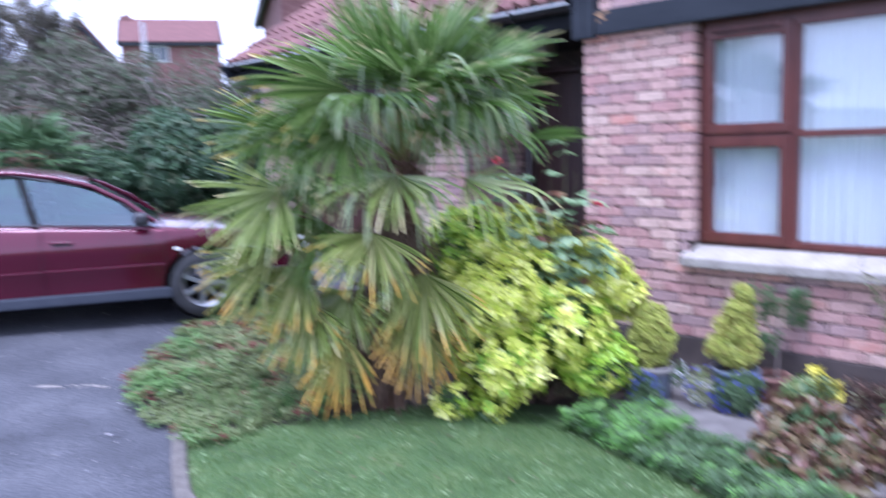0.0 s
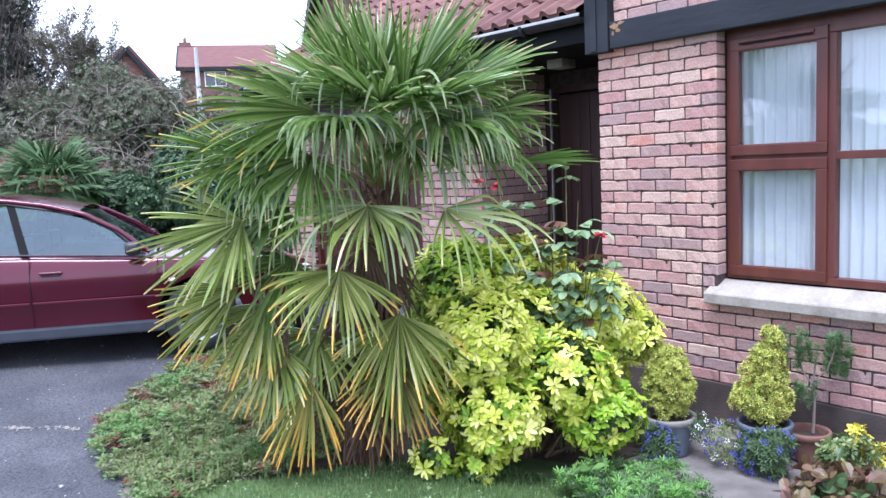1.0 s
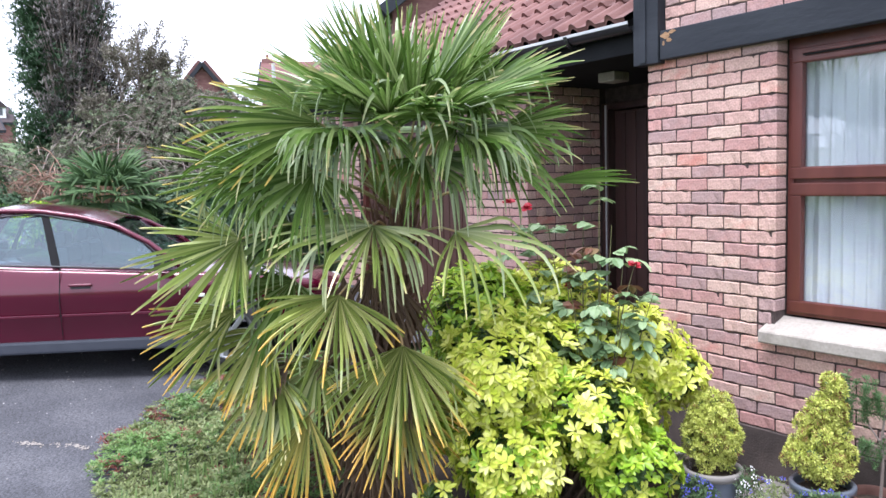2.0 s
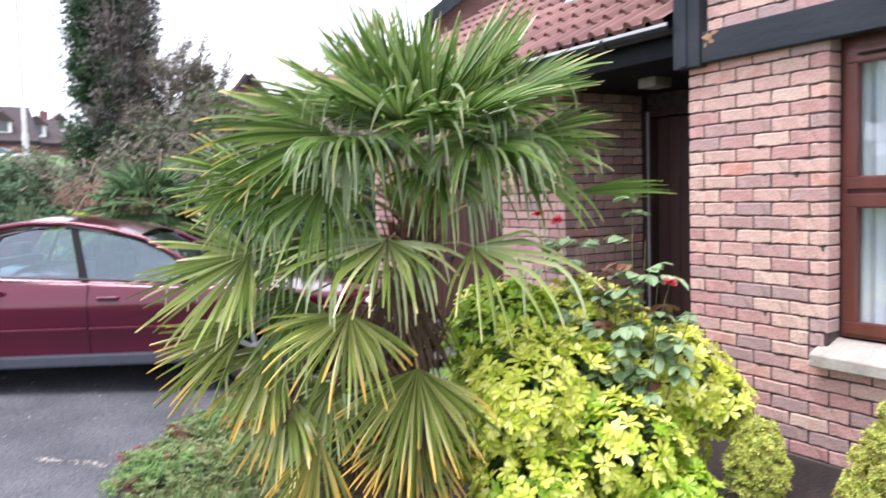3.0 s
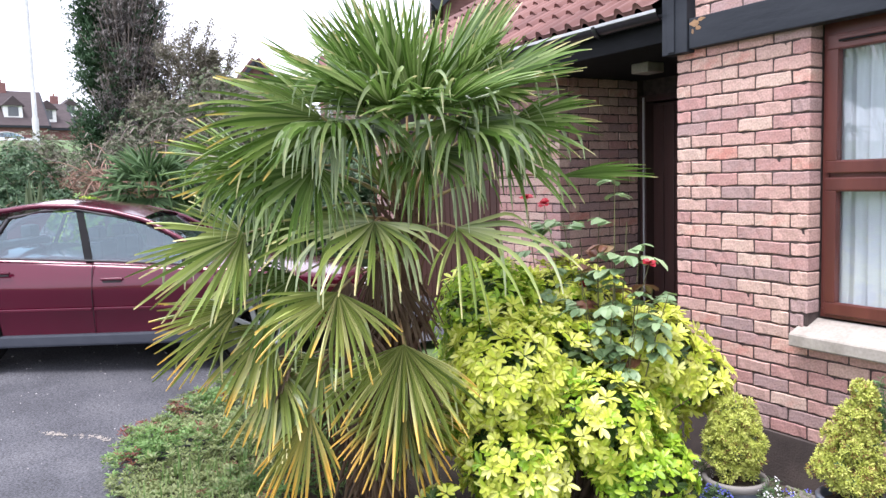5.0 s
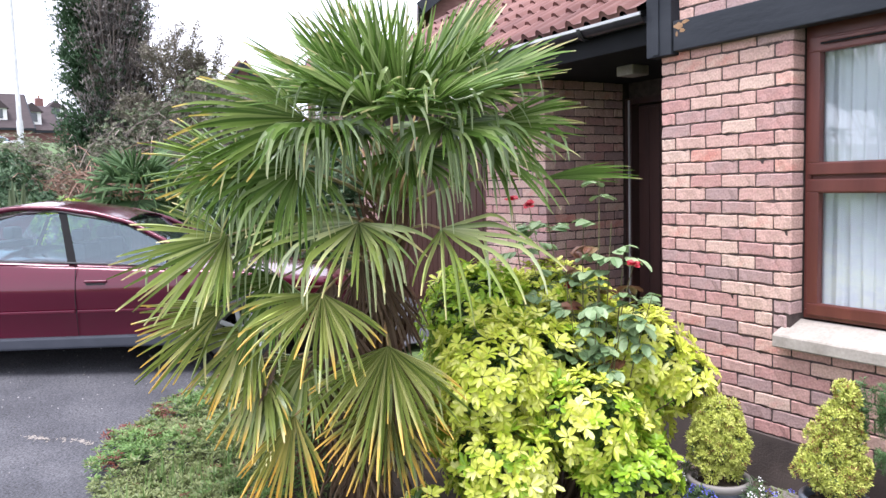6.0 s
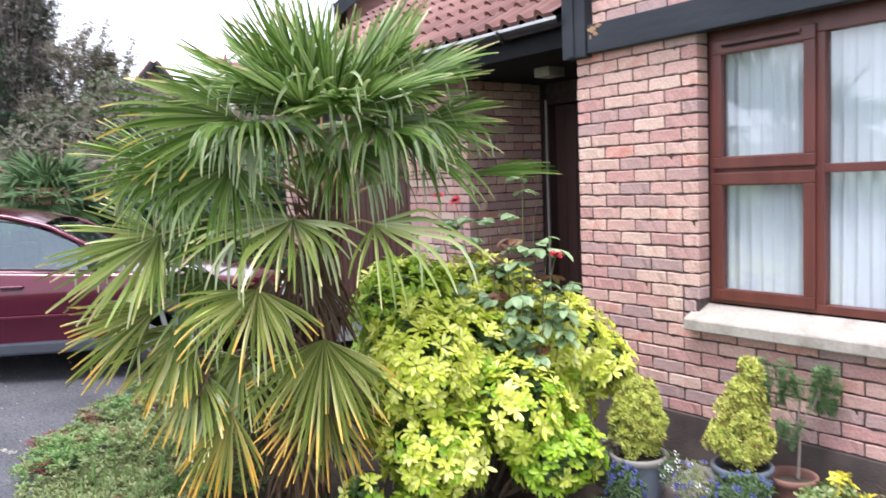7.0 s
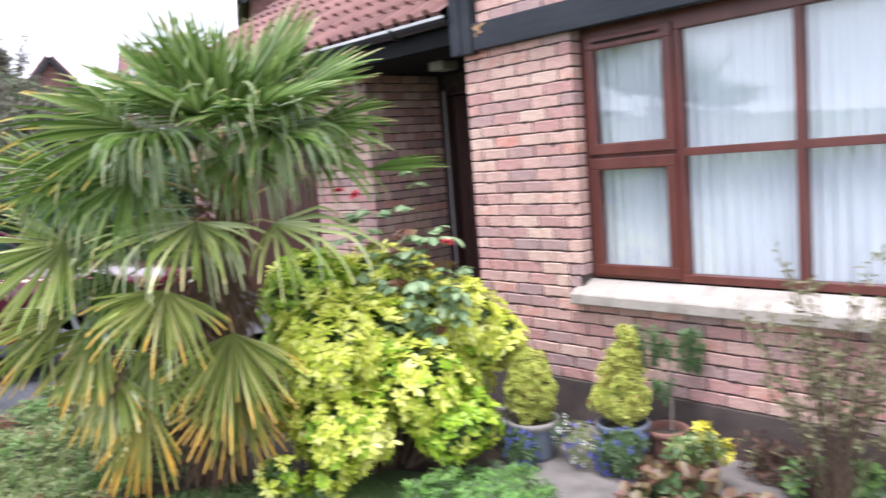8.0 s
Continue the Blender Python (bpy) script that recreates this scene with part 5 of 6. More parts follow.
rng = random.Random(41)
grass = Leaves()
count = 0
while count < 42000:
    x, y = rng.uniform(-0.35, 3.0), rng.uniform(-3.75, -1.45)
    if not inside(LAWN, x, y):
        continue
    count += 1
    a = rng.uniform(0, 6.28)
    h = rng.uniform(0.014, 0.034) * (1.25 if noise.noise((x * 3, y * 3, 0)) > 0.1 else 1)
    axis = Vector((math.cos(a) * 0.7, math.sin(a) * 0.7, 1)).normalized()
    grass.blade(Vector((x, y, 0.034 + fall(x, y))), axis, Vector((math.cos(a), math.sin(a), -0.7)).normalized(), h, 0.0045, 0.2, 0.3, False)
for k in range(60000):
    x, y = rng.uniform(0.3, 6.4), rng.uniform(-9.0, -1.6)
    if (x < 3.0 and y > -3.75) or not inside(LAWN, x, y):
        continue
    a = rng.uniform(0, 6.28)
    axis = Vector((math.cos(a) * 0.7, math.sin(a) * 0.7, 1)).normalized()
    grass.blade(Vector((x, y, 0.034 + fall(x, y))), axis, Vector((math.cos(a), math.sin(a), -0.7)).normalized(), rng.uniform(0.02, 0.045), 0.008, 0.2, 0.3, False)
clover = Leaves()
while count < 43300:
    x, y = rng.uniform(-0.35, 3.0), rng.uniform(-3.75, -1.45)
    if not inside(LAWN, x, y) or noise.noise((x * 2.5, y * 2.5, 5.0)) + rng.uniform(-0.3, 0.3) < 0.05:
        count += 1
        continue
    count += 1
    clover.rosette(Vector((x, y, 0.052 + fall(x, y) + rng.uniform(0, 0.014))), Vector((rng.uniform(-0.4, 0.4), rng.uniform(-0.4, 0.4), 1)).normalized(), 3, rng.uniform(0.008, 0.016), rng.uniform(0.007, 0.012), rng, 0.25)
CLOVER = leafy("pale_clover_leaf", [(0.1, (0.16, 0.27, 0.10)), (0.6, (0.27, 0.37, 0.17)), (0.95, (0.42, 0.45, 0.28))], rough=0.5, scale=6, mix=0.4)
tagged(clover.link("lawn_clover", CLOVER), "pale clover and fallen bits in the lawn", "clover", kind="stuff")
tagged(grass.link("lawn_grass", BLADE), "short green lawn grass", "grass", kind="stuff")

fallen = Leaves()
for _ in range(170):
    x, y = rng.uniform(-0.3, 3.0), rng.uniform(-3.7, -1.5)
    if inside(LAWN, x, y):
        up = Vector((rng.uniform(-0.3, 0.3), rng.uniform(-0.3, 0.3), 1)).normalized()
        fallen.blade(Vector((x, y, 0.058 + fall(x, y))), up.orthogonal().normalized(), up, rng.uniform(0.012, 0.034), rng.uniform(0.007, 0.014), 0.3, 0.2)
tagged(fallen.link("fallen_leaves", PALM_DEAD), "small brown fallen leaves on the lawn", "fallen leaves", kind="stuff")

# low plants on the drive's edge
COVER = leafy("pale_ground_cover_leaf", [(0.1, (0.085, 0.12, 0.04)), (0.45, (0.17, 0.215, 0.075)), (0.8, (0.29, 0.32, 0.14)), (1.0, (0.40, 0.37, 0.23))], rough=0.5, scale=4, mix=0.55)
COVER_GREEN = leafy("green_ground_cover_leaf", [(0.1, (0.06, 0.13, 0.03)), (0.5, (0.13, 0.245, 0.06)), (0.9, (0.25, 0.37, 0.13))], rough=0.5, scale=4, mix=0.55)
COVER_RED = leafy("red_seed_head", [(0.1, (0.10, 0.03, 0.022)), (0.6, (0.20, 0.06, 0.045)), (0.9, (0.30, 0.15, 0.11))], rough=0.7, scale=6, mix=0.6)
COVER_POLY = [(-0.15, -3.29), (-0.40, -3.23), (-0.66, -3.16), (-1.20, -3.20), (-1.72, -2.88), (-2.16, -2.40), (-2.57, -2.08), (-2.5, -1.2), (-1.5, -1.3), (-0.2, -1.9), (0.12, -2.35), (0.02, -2.64), (-0.16, -2.92), (-0.14, -3.24)]
heaps = [Leaves(), Leaves(), Leaves()]
count = 0
while count < 8000:
    x, y = rng.uniform(-2.6, 0.05), rng.uniform(-3.25, -1.1)
    if not inside(COVER_POLY, x + 0.14 * noise.noise((x * 7, y * 7, 4.0)), y + 0.14 * noise.noise((x * 7, y * 7, 8.0))):
        continue
    count += 1
    n = noise.noise((x * 2.2, y * 2.2, 3.0))
    edge_d = min(math.hypot(x - ex, y - ey) for ex, ey in EDGE[5:13])
    h = min(0.17, 0.03 + edge_d * 0.15) * (1 + 1.3 * n + 0.7 * noise.noise((x * 9, y * 9, 6.0)))
    z = 0.02 + h * rng.uniform(0.35, 1.0)
    pick = 2 if noise.noise((x * 5, y * 5, 9.0)) > 0.2 and rng.random() < 0.6 else (1 if n + rng.uniform(-0.35, 0.35) + max(0.0, x + 0.9) * 0.3 > 0.2 else 0)
    up = Vector((rng.uniform(-0.4, 0.4), rng.uniform(-0.4, 0.4), 1)).normalized()
    heaps[pick].rosette(Vector((x, y, z + ground_z(x, y) * 0.8)), up, 6, rng.uniform(0.020, 0.042), rng.uniform(0.008, 0.014), rng, 0.6, False)
tagged(heaps[0].link("ground_cover", COVER), "pale green low ground cover spilling over the drive's edge", "ground cover", kind="stuff")
tagged(heaps[1].link("ground_cover", COVER_GREEN), "fresh green low leaves under the palm", "ground cover", kind="stuff")
tagged(heaps[2].link("ground_cover", COVER_RED), "reddish brown faded flower heads among low leaves", "ground cover", kind="stuff")
# longer grass tufts at the palm's foot
tuft = Leaves()
for k in range(900):
    x, y = rng.gauss(-0.5, 0.55), rng.gauss(-2.65, 0.33)
    if not inside(COVER_POLY, x, y) or noise.noise((x * 4, y * 4, 2.0)) < rng.uniform(-0.3, 0.25):
        continue
    a = rng.uniform(0, 6.28)
    tuft.blade(Vector((x, y, 0.05)), Vector((math.cos(a) * 0.9, math.sin(a) * 0.9, 1)).normalized(), Vector((math.cos(a), math.sin(a), -0.9)).normalized(), rng.uniform(0.045, 0.10), 0.009, 0.2, 0.8)
tagged(tuft.link("grass_tufts", BLADE), "long green grass tufts by the palm", "grass", kind="stuff")

# concrete edging of the lawn against the drive
edging = thing("concrete_edging", "weathered pale concrete edging between drive and lawn", "edging", kind="structure")
pts = [p for p in along(EDGE[:7], 10) if p[1] < -3.18]
bm = bmesh.new()
ring = []
for i, (x, y) in enumerate(pts):
    dx, dy = (pts[min(i + 1, len(pts) - 1)][k] - pts[max(i - 1, 0)][k] for k in (0, 1))
    d = math.hypot(dx, dy)
    nx, ny = dy / d, -dx / d
    wob = 0.014 * noise.noise((i * 0.7, 0.0, 2.0))
    ring.append([bm.verts.new((x + nx * o, y + ny * o, z)) for o, z in ((-0.045, -0.05), (-0.045, 0.05 + wob), (-0.03, 0.066 + wob), (0.02, 0.066 + wob), (0.034, 0.052 + wob), (0.034, -0.05))])
for a, b in zip(ring, ring[1:]):
    for k in range(5):
        bm.faces.new((a[k], b[k], b[k + 1], a[k + 1]))
bm.faces.new(ring[0])
bm.faces.new(list(reversed(ring[-1])))
part("kerb", bm, KERB, edging)

# feathery green plants between lawn and path
FERN = leafy("feathery_green_leaf", [(0.1, (0.06, 0.16, 0.03)), (0.5, (0.13, 0.30, 0.055)), (0.9, (0.25, 0.44, 0.10))], rough=0.5, scale=4, mix=0.5)
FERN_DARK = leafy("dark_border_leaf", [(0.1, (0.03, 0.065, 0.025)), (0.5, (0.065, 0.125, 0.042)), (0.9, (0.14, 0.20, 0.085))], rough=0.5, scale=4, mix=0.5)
heaps = [Leaves(), Leaves()]
FERN_POLY = [(0.90, -1.56), (0.98, -1.12), (1.25, -1.00), (1.6, -1.16), (2.1, -1.3), (2.5, -1.6), (2.3, -2.04), (1.75, -1.86), (1.3, -1.71)]
count = 0
while count < 1900:
    x, y = rng.uniform(0.9, 2.5), rng.uniform(-2.0, -1.0)
    if not inside(FERN_POLY, x, y):
        continue
    count += 1
    z = 0.03 + rng.uniform(0.3, 1.0) * (0.14 if x < 1.5 else 0.10) * (1 + 0.4 * noise.noise((x * 4, y * 4, 1)))
    heap = heaps[0 if rng.random() < (0.55 if x < 1.5 else 0.15) else 1]
    heap.rosette(Vector((x, y, z + fall(x, y))), Vector((rng.uniform(-0.5, 0.5), rng.uniform(-0.5, 0.5), 1)).normalized(), 12, rng.uniform(0.026, 0.042), 0.0065, rng, 0.5)
tagged(heaps[0].link("border_plants", FERN), "bright green feathery border plants", "border plants", kind="stuff")
tagged(heaps[1].link("border_plants", FERN_DARK), "dark green low border plants", "border plants", kind="stuff")
shrub("broad_leaf_plant", "small broad-leaved green plant at the bed's edge", "plant", (1.05, -1.44, -0.10), [((0, 0, 0.10), (0.07, 0.07, 0.08))], 14, (0.085, 0.05), [(COVER_GREEN, 1.0)], 55, petals=2, twigs=6, twig_r=0.003)

# ---------- pots by the wall ----------
GLAZE = material("blue_grey_glaze", [(0.2, (0.07, 0.085, 0.115)), (0.6, (0.12, 0.14, 0.175)), (0.9, (0.20, 0.215, 0.235))], scale=6, rough=0.35, coat=0.3)
TERRA = material("terracotta", [(0.2, (0.15, 0.07, 0.055)), (0.6, (0.22, 0.115, 0.09)), (0.9, (0.32, 0.21, 0.18))], scale=9, rough=0.85, bump=0.3, bump_scale=60)
RIM = material("pale_pot_rim", [(0.2, (0.16, 0.15, 0.14)), (0.8, (0.26, 0.24, 0.22))], scale=8, rough=0.7)
GOLD_CONIFER = leafy("golden_conifer_sprig", [(0.1, (0.25, 0.31, 0.05)), (0.5, (0.49, 0.53, 0.10)), (0.9, (0.70, 0.70, 0.22))], rough=0.6, scale=7, mix=0.5)
BROWN_SPRIG = leafy("brown_dry_sprig", [(0.1, (0.14, 0.06, 0.02)), (0.9, (0.30, 0.17, 0.06))], rough=0.8, scale=7, mix=0.5)
LOBELIA = leafy("blue_lobelia_petal", [(0.2, (0.045, 0.05, 0.33)), (0.8, (0.13, 0.13, 0.60))], rough=0.6, scale=15, mix=0.6)
WHITE_PETAL = leafy("white_petal", [(0.2, (0.68, 0.68, 0.70)), (0.8, (0.82, 0.82, 0.82))], rough=0.6, scale=15)
ROSEMARY = leafy("rosemary_needle", [(0.1, (0.06, 0.13, 0.05)), (0.5, (0.12, 0.23, 0.085)), (0.9, (0.20, 0.33, 0.14))], rough=0.6, scale=7, mix=0.5)
VARIEG = leafy("variegated_leaf", [(0.1, (0.06, 0.12, 0.03)), (0.5, (0.13, 0.20, 0.06)), (0.8, (0.38, 0.38, 0.16)), (1.0, (0.62, 0.58, 0.32))], rough=0.45, scale=14, mix=0.6)
YELLOW_LEAF = leafy("bright_yellow_leaf", [(0.2, (0.58, 0.50, 0.035)), (0.8, (0.74, 0.68, 0.10))], rough=0.45, scale=10)
BRONZE = leafy("bronze_pink_leaf", [(0.1, (0.05, 0.026, 0.018)), (0.35, (0.12, 0.055, 0.038)), (0.55, (0.15, 0.12, 0.05)), (0.75, (0.22, 0.105, 0.085)), (0.95, (0.48, 0.34, 0.28))], rough=0.45, scale=9, mix=0.65)
DRY = leafy("dry_pale_leaf", [(0.1, (0.10, 0.085, 0.05)), (0.5, (0.20, 0.185, 0.10)), (0.9, (0.24, 0.28, 0.14))], rough=0.7, scale=8, mix=0.6)


def pot(name, label, at, r0, r1, h, mat, rim_mat=None, sides=28, group="plant pots"):
    ob = thing(name, label, "plant pot", group, at=at)
    bm = bmesh.new()
    lathe(bm, [(0.0, 0.0), (r0, 0.0), (r0 * 1.02, 0.02), (r1 * 0.97, h - 0.035)], sides=sides)
    part("vessel", bm, mat, ob, smooth=True)
    bm = bmesh.new()
    lathe(bm, [(r1 * 0.96, h - 0.04), (r1 * 1.05, h - 0.036), (r1 * 1.07, h - 0.008), (r1 * 1.03, h), (r1 * 0.93, h), (r1 * 0.9, h - 0.012), (r1 * 0.88, h - 0.05)], sides=sides)
    part("rim", bm, rim_mat or mat, ob, smooth=True)
    bm = bmesh.new()
    lathe(bm, [(r1 * 0.9, h - 0.045), (r1 * 0.5, h - 0.03), (0.0, h - 0.028)], sides=sides)
    part("soil", bm, SOIL, ob)
    return ob


def clumps(lobes, count, size, seed):
    """Breaks ellipsoid lobes up into small rounded tufts on their surface."""
    rng = random.Random(seed)
    out = [(c, tuple(v * 0.8 for v in r)) for c, r in lobes]
    for k in range(count):
        c, r = lobes[k % len(lobes)] if k % 3 else lobes[0]
        v = Vector((rng.gauss(0, 1), rng.gauss(0, 1), rng.gauss(0.2, 1))).normalized()
        s = size * rng.uniform(0.7, 1.15)
        out.append(((c[0] + v.x * r[0] * 0.85, c[1] + v.y * r[1] * 0.85, c[2] + v.z * r[2] * 0.85), (s, s, s * 1.25)))
    return out


def flowers(name, label, at, lobes, count, petal_mats, seed, leaf_mat=None):
    """A cushion of thin leaves dotted with small flowers."""
    rng = random.Random(seed)
    ob = thing(name, label, "flowers", at=at)
    green = Leaves()
    for p, nrm, s, _ in blob_points(lobes, count, rng, 0.35):
        green.rosette(p, (nrm + Vector((0, 0, 0.4))).normalized(), 6, rng.uniform(0.018, 0.034), 0.006, rng, 0.6)
    green.link("foliage", leaf_mat or FERN_DARK, ob)
    for mat, n in petal_mats:
        heap = Leaves()
        for p, nrm, s, _ in blob_points(lobes, n, rng, 0.88):
            heap.rosette(p + nrm * 0.012, (nrm + Vector((0.3, -0.3, 0.3))).normalized(), 5, 0.0095, 0.0085, rng, 0.2)
        heap.link("blossom", mat, ob)
    return ob


pot("plant_pot", "blue-grey glazed pot with a pale rim on the path", (0.93, -0.60, -0.135), 0.115, 0.145, 0.225, GLAZE, RIM)
# inner sprigs in the dark border leaf colour paint the shade between tufts
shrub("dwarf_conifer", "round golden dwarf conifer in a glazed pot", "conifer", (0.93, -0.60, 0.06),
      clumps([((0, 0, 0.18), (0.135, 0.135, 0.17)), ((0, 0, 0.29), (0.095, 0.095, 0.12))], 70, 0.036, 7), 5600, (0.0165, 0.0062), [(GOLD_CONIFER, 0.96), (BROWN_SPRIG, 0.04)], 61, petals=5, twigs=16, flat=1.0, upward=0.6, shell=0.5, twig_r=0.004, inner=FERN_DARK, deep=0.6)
flowers("lobelia", "trailing blue lobelia over a pot's side", (0.97, -0.78, -0.135), [((0, 0, 0.10), (0.13, 0.07, 0.12))], 280, [(LOBELIA, 46)], 62)
flowers("alyssum", "white trailing flowers beside a pot", (0.77, -0.68, -0.135), [((0, 0, 0.17), (0.06, 0.06, 0.11))], 70, [(WHITE_PETAL, 34)], 63)
flowers("alyssum", "white flowers on the pot's other side", (1.11, -0.57, -0.135), [((0, 0, 0.17), (0.06, 0.06, 0.09))], 70, [(WHITE_PETAL, 22)], 64)
pot("plant_pot", "dark glazed pot with a golden conifer", (1.40, -0.40, -0.135), 0.11, 0.14, 0.24, GLAZE)
# dark inner sprigs again: shade of the gaps given as leaf colour
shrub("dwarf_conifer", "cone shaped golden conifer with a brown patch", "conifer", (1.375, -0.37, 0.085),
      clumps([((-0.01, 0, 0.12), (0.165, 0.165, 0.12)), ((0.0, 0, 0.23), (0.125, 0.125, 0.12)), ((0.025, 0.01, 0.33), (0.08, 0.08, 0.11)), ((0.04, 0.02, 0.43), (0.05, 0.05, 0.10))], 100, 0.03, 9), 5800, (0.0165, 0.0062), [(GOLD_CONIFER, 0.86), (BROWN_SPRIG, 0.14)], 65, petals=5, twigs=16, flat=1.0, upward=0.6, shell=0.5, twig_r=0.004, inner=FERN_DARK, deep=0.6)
flowers("lobelia", "dense blue lobelia in a pot", (1.48, -0.57, -0.135), [((0, 0, 0.12), (0.145, 0.09, 0.13)), ((0.06, 0.02, 0.20), (0.10, 0.07, 0.06))], 560, [(LOBELIA, 80)], 66)
flowers("lobelia", "thin blue and white trailing flowers", (1.26, -0.58, -0.135), [((0, 0, 0.13), (0.10, 0.08, 0.13))], 120, [(LOBELIA, 34), (WHITE_PETAL, 14)], 67, COVER)
pot("plant_pot", "wide weathered terracotta pot", (1.54, -0.19, -0.135), 0.085, 0.115, 0.17, TERRA)
tree = thing("rosemary_standard", "small clipped rosemary on a bare stem", "plant", at=(1.56, -0.17, 0.015))
bm = bmesh.new()
tube(bm, [(0, 0, 0), (0.006, 0, 0.15), (-0.004, 0.01, 0.30), (0.01, 0.0, 0.42)], [0.009, 0.008, 0.007, 0.004], 6)
tube(bm, [(-0.004, 0.01, 0.26), (-0.06, 0.0, 0.34), (-0.10, 0.0, 0.46)], [0.005, 0.004, 0.002], 5)
tube(bm, [(0.0, 0.0, 0.30), (0.07, 0.0, 0.36), (0.11, 0.0, 0.48)], [0.005, 0.004, 0.002], 5)
part("stem", bm, GREY_TWIG, tree)
needles = Leaves()
rng = random.Random(68)
for cx, cy, cz, n, tall in ((-0.11, -0.05, 0.33, 13, 0.24), (0.09, 0.04, 0.32, 13, 0.27), (-0.05, -0.02, 0.17, 9, 0.10), (0.0, 0.0, 0.36, 5, 0.18)):
    for k in range(n):
        p0 = Vector((cx + rng.uniform(-0.045, 0.045), cy + rng.uniform(-0.045, 0.045), cz + rng.uniform(-0.03, 0.03)))
        p1 = p0 + Vector((rng.uniform(-0.05, 0.05), rng.uniform(-0.05, 0.05), tall * rng.uniform(0.6, 1.1)))
        for j in range(int(130 * tall) + 6):
            p = p0.lerp(p1, rng.random())
            needles.rosette(p, (p1 - p0).normalized(), 5, 0.024, 0.005, rng, 0.9, False)
needles.link("foliage", ROSEMARY, tree)
pot("plant_pot", "low terracotta bowl at the path's edge", (1.86, -0.50, -0.135), 0.09, 0.125, 0.13, TERRA)
shrub("variegated_plant", "small variegated shrub with bright yellow shoots", "plant", (1.85, -0.49, -0.035), [((0, 0, 0.10), (0.105, 0.10, 0.10), 1.0), ((0.055, 0.045, 0.18), (0.045, 0.04, 0.065), 0.15), ((0.13, 0.08, 0.11), (0.05, 0.05, 0.05), 0.6)], 170, (0.034, 0.016),
      [(VARIEG, 0.72), (YELLOW_LEAF, 0.28)], 69, petals=6, twigs=14, twig_r=0.004, shell=0.4)
shrub("bronze_plant", "bronze and pink leaved plant spilling from the border", "plant", (2.04, -1.03, -0.15), [((0, 0, 0.11), (0.26, 0.25, 0.12)), ((0.30, 0.12, 0.12), (0.22, 0.20, 0.12)), ((0.15, -0.3, 0.10), (0.25, 0.2, 0.12)), ((-0.05, 0.20, 0.16), (0.20, 0.16, 0.15))], 380, (0.078, 0.046),
      [(BRONZE, 0.76), (FERN_DARK, 0.24)], 70, petals=3, twigs=40, twig_r=0.004, shell=0.25, flat=0.9)
shrub("grey_leaf_plant", "soft grey-green plant in the border", "plant", (2.75, -1.05, -0.13), [((0, 0, 0.12), (0.28, 0.25, 0.14))], 160, (0.05, 0.02), [(DRY, 0.5), (FERN_DARK, 0.5)], 71, petals=6, twigs=14, twig_r=0.004, shell=0.3)
WITHERED = leafy("withered_brown_leaf", [(0.1, (0.05, 0.025, 0.018)), (0.5, (0.11, 0.06, 0.042)), (0.9, (0.20, 0.13, 0.09))], rough=0.8, scale=8, mix=0.5)
shrub("withered_plant", "dark brown withered plant against the plinth", "plant", (2.08, -0.18, -0.135), [((0, 0, 0.12), (0.16, 0.10, 0.12)), ((0.22, -0.04, 0.10), (0.14, 0.09, 0.10))], 130, (0.045, 0.014), [(WITHERED, 0.9), (DRY, 0.1)], 73, petals=4, twigs=26, twig_r=0.004, shell=0.2, flat=0.8)
shrub("leafy_plant", "small green leafy plant on the path's edge", "plant", (2.32, -0.22, -0.135), [((0, 0, 0.08), (0.13, 0.11, 0.08)), ((0.18, 0.06, 0.10), (0.14, 0.11, 0.10))], 70, (0.055, 0.026), [(COVER_GREEN, 0.75), (FERN_DARK, 0.25)], 74, petals=5, twigs=12, twig_r=0.003, shell=0.3, flat=0.7)
# thin dry shrub in front of the window
wispy = thing("wispy_shrub", "thin dry shrub with pale fading leaves before the window", "shrub", at=(2.50, -0.40, -0.14))
bm, dry = bmesh.new(), Leaves()
rng = random.Random(72)
for k in range(56):
    a = rng.uniform(0, 6.28)
    r = rng.uniform(0.05, 0.48)
    top = Vector((math.cos(a) * r, math.sin(a) * r * 0.7, rng.uniform(0.45, 1.28)))
    base = Vector((rng.uniform(-0.06, 0.06), rng.uniform(-0.06, 0.06), 0.02))
    mid = base * 0.5 + top * 0.5 + Vector((rng.uniform(-0.05, 0.05), rng.uniform(-0.05, 0.05), 0.1))
    pts = [base * (1 - t) ** 2 + mid * 2 * t * (1 - t) + top * t * t for t in (0, 0.25, 0.5, 0.75, 1)]
    tube(bm, pts, [0.004, 0.0035, 0.003, 0.002, 0.001], 4)
    for j in range(16):
        t = rng.uniform(0.45, 1.0)
        p = base * (1 - t) ** 2 + mid * 2 * t * (1 - t) + top * t * t
        dry.rosette(p, Vector((rng.uniform(-1, 1), rng.uniform(-1, 1), rng.uniform(-0.2, 1))).normalized(), 2, 0.034, 0.015, rng, 0.6)
part("twigwork", bm, TWIG, wispy)
dry.link("foliage", DRY, wispy)

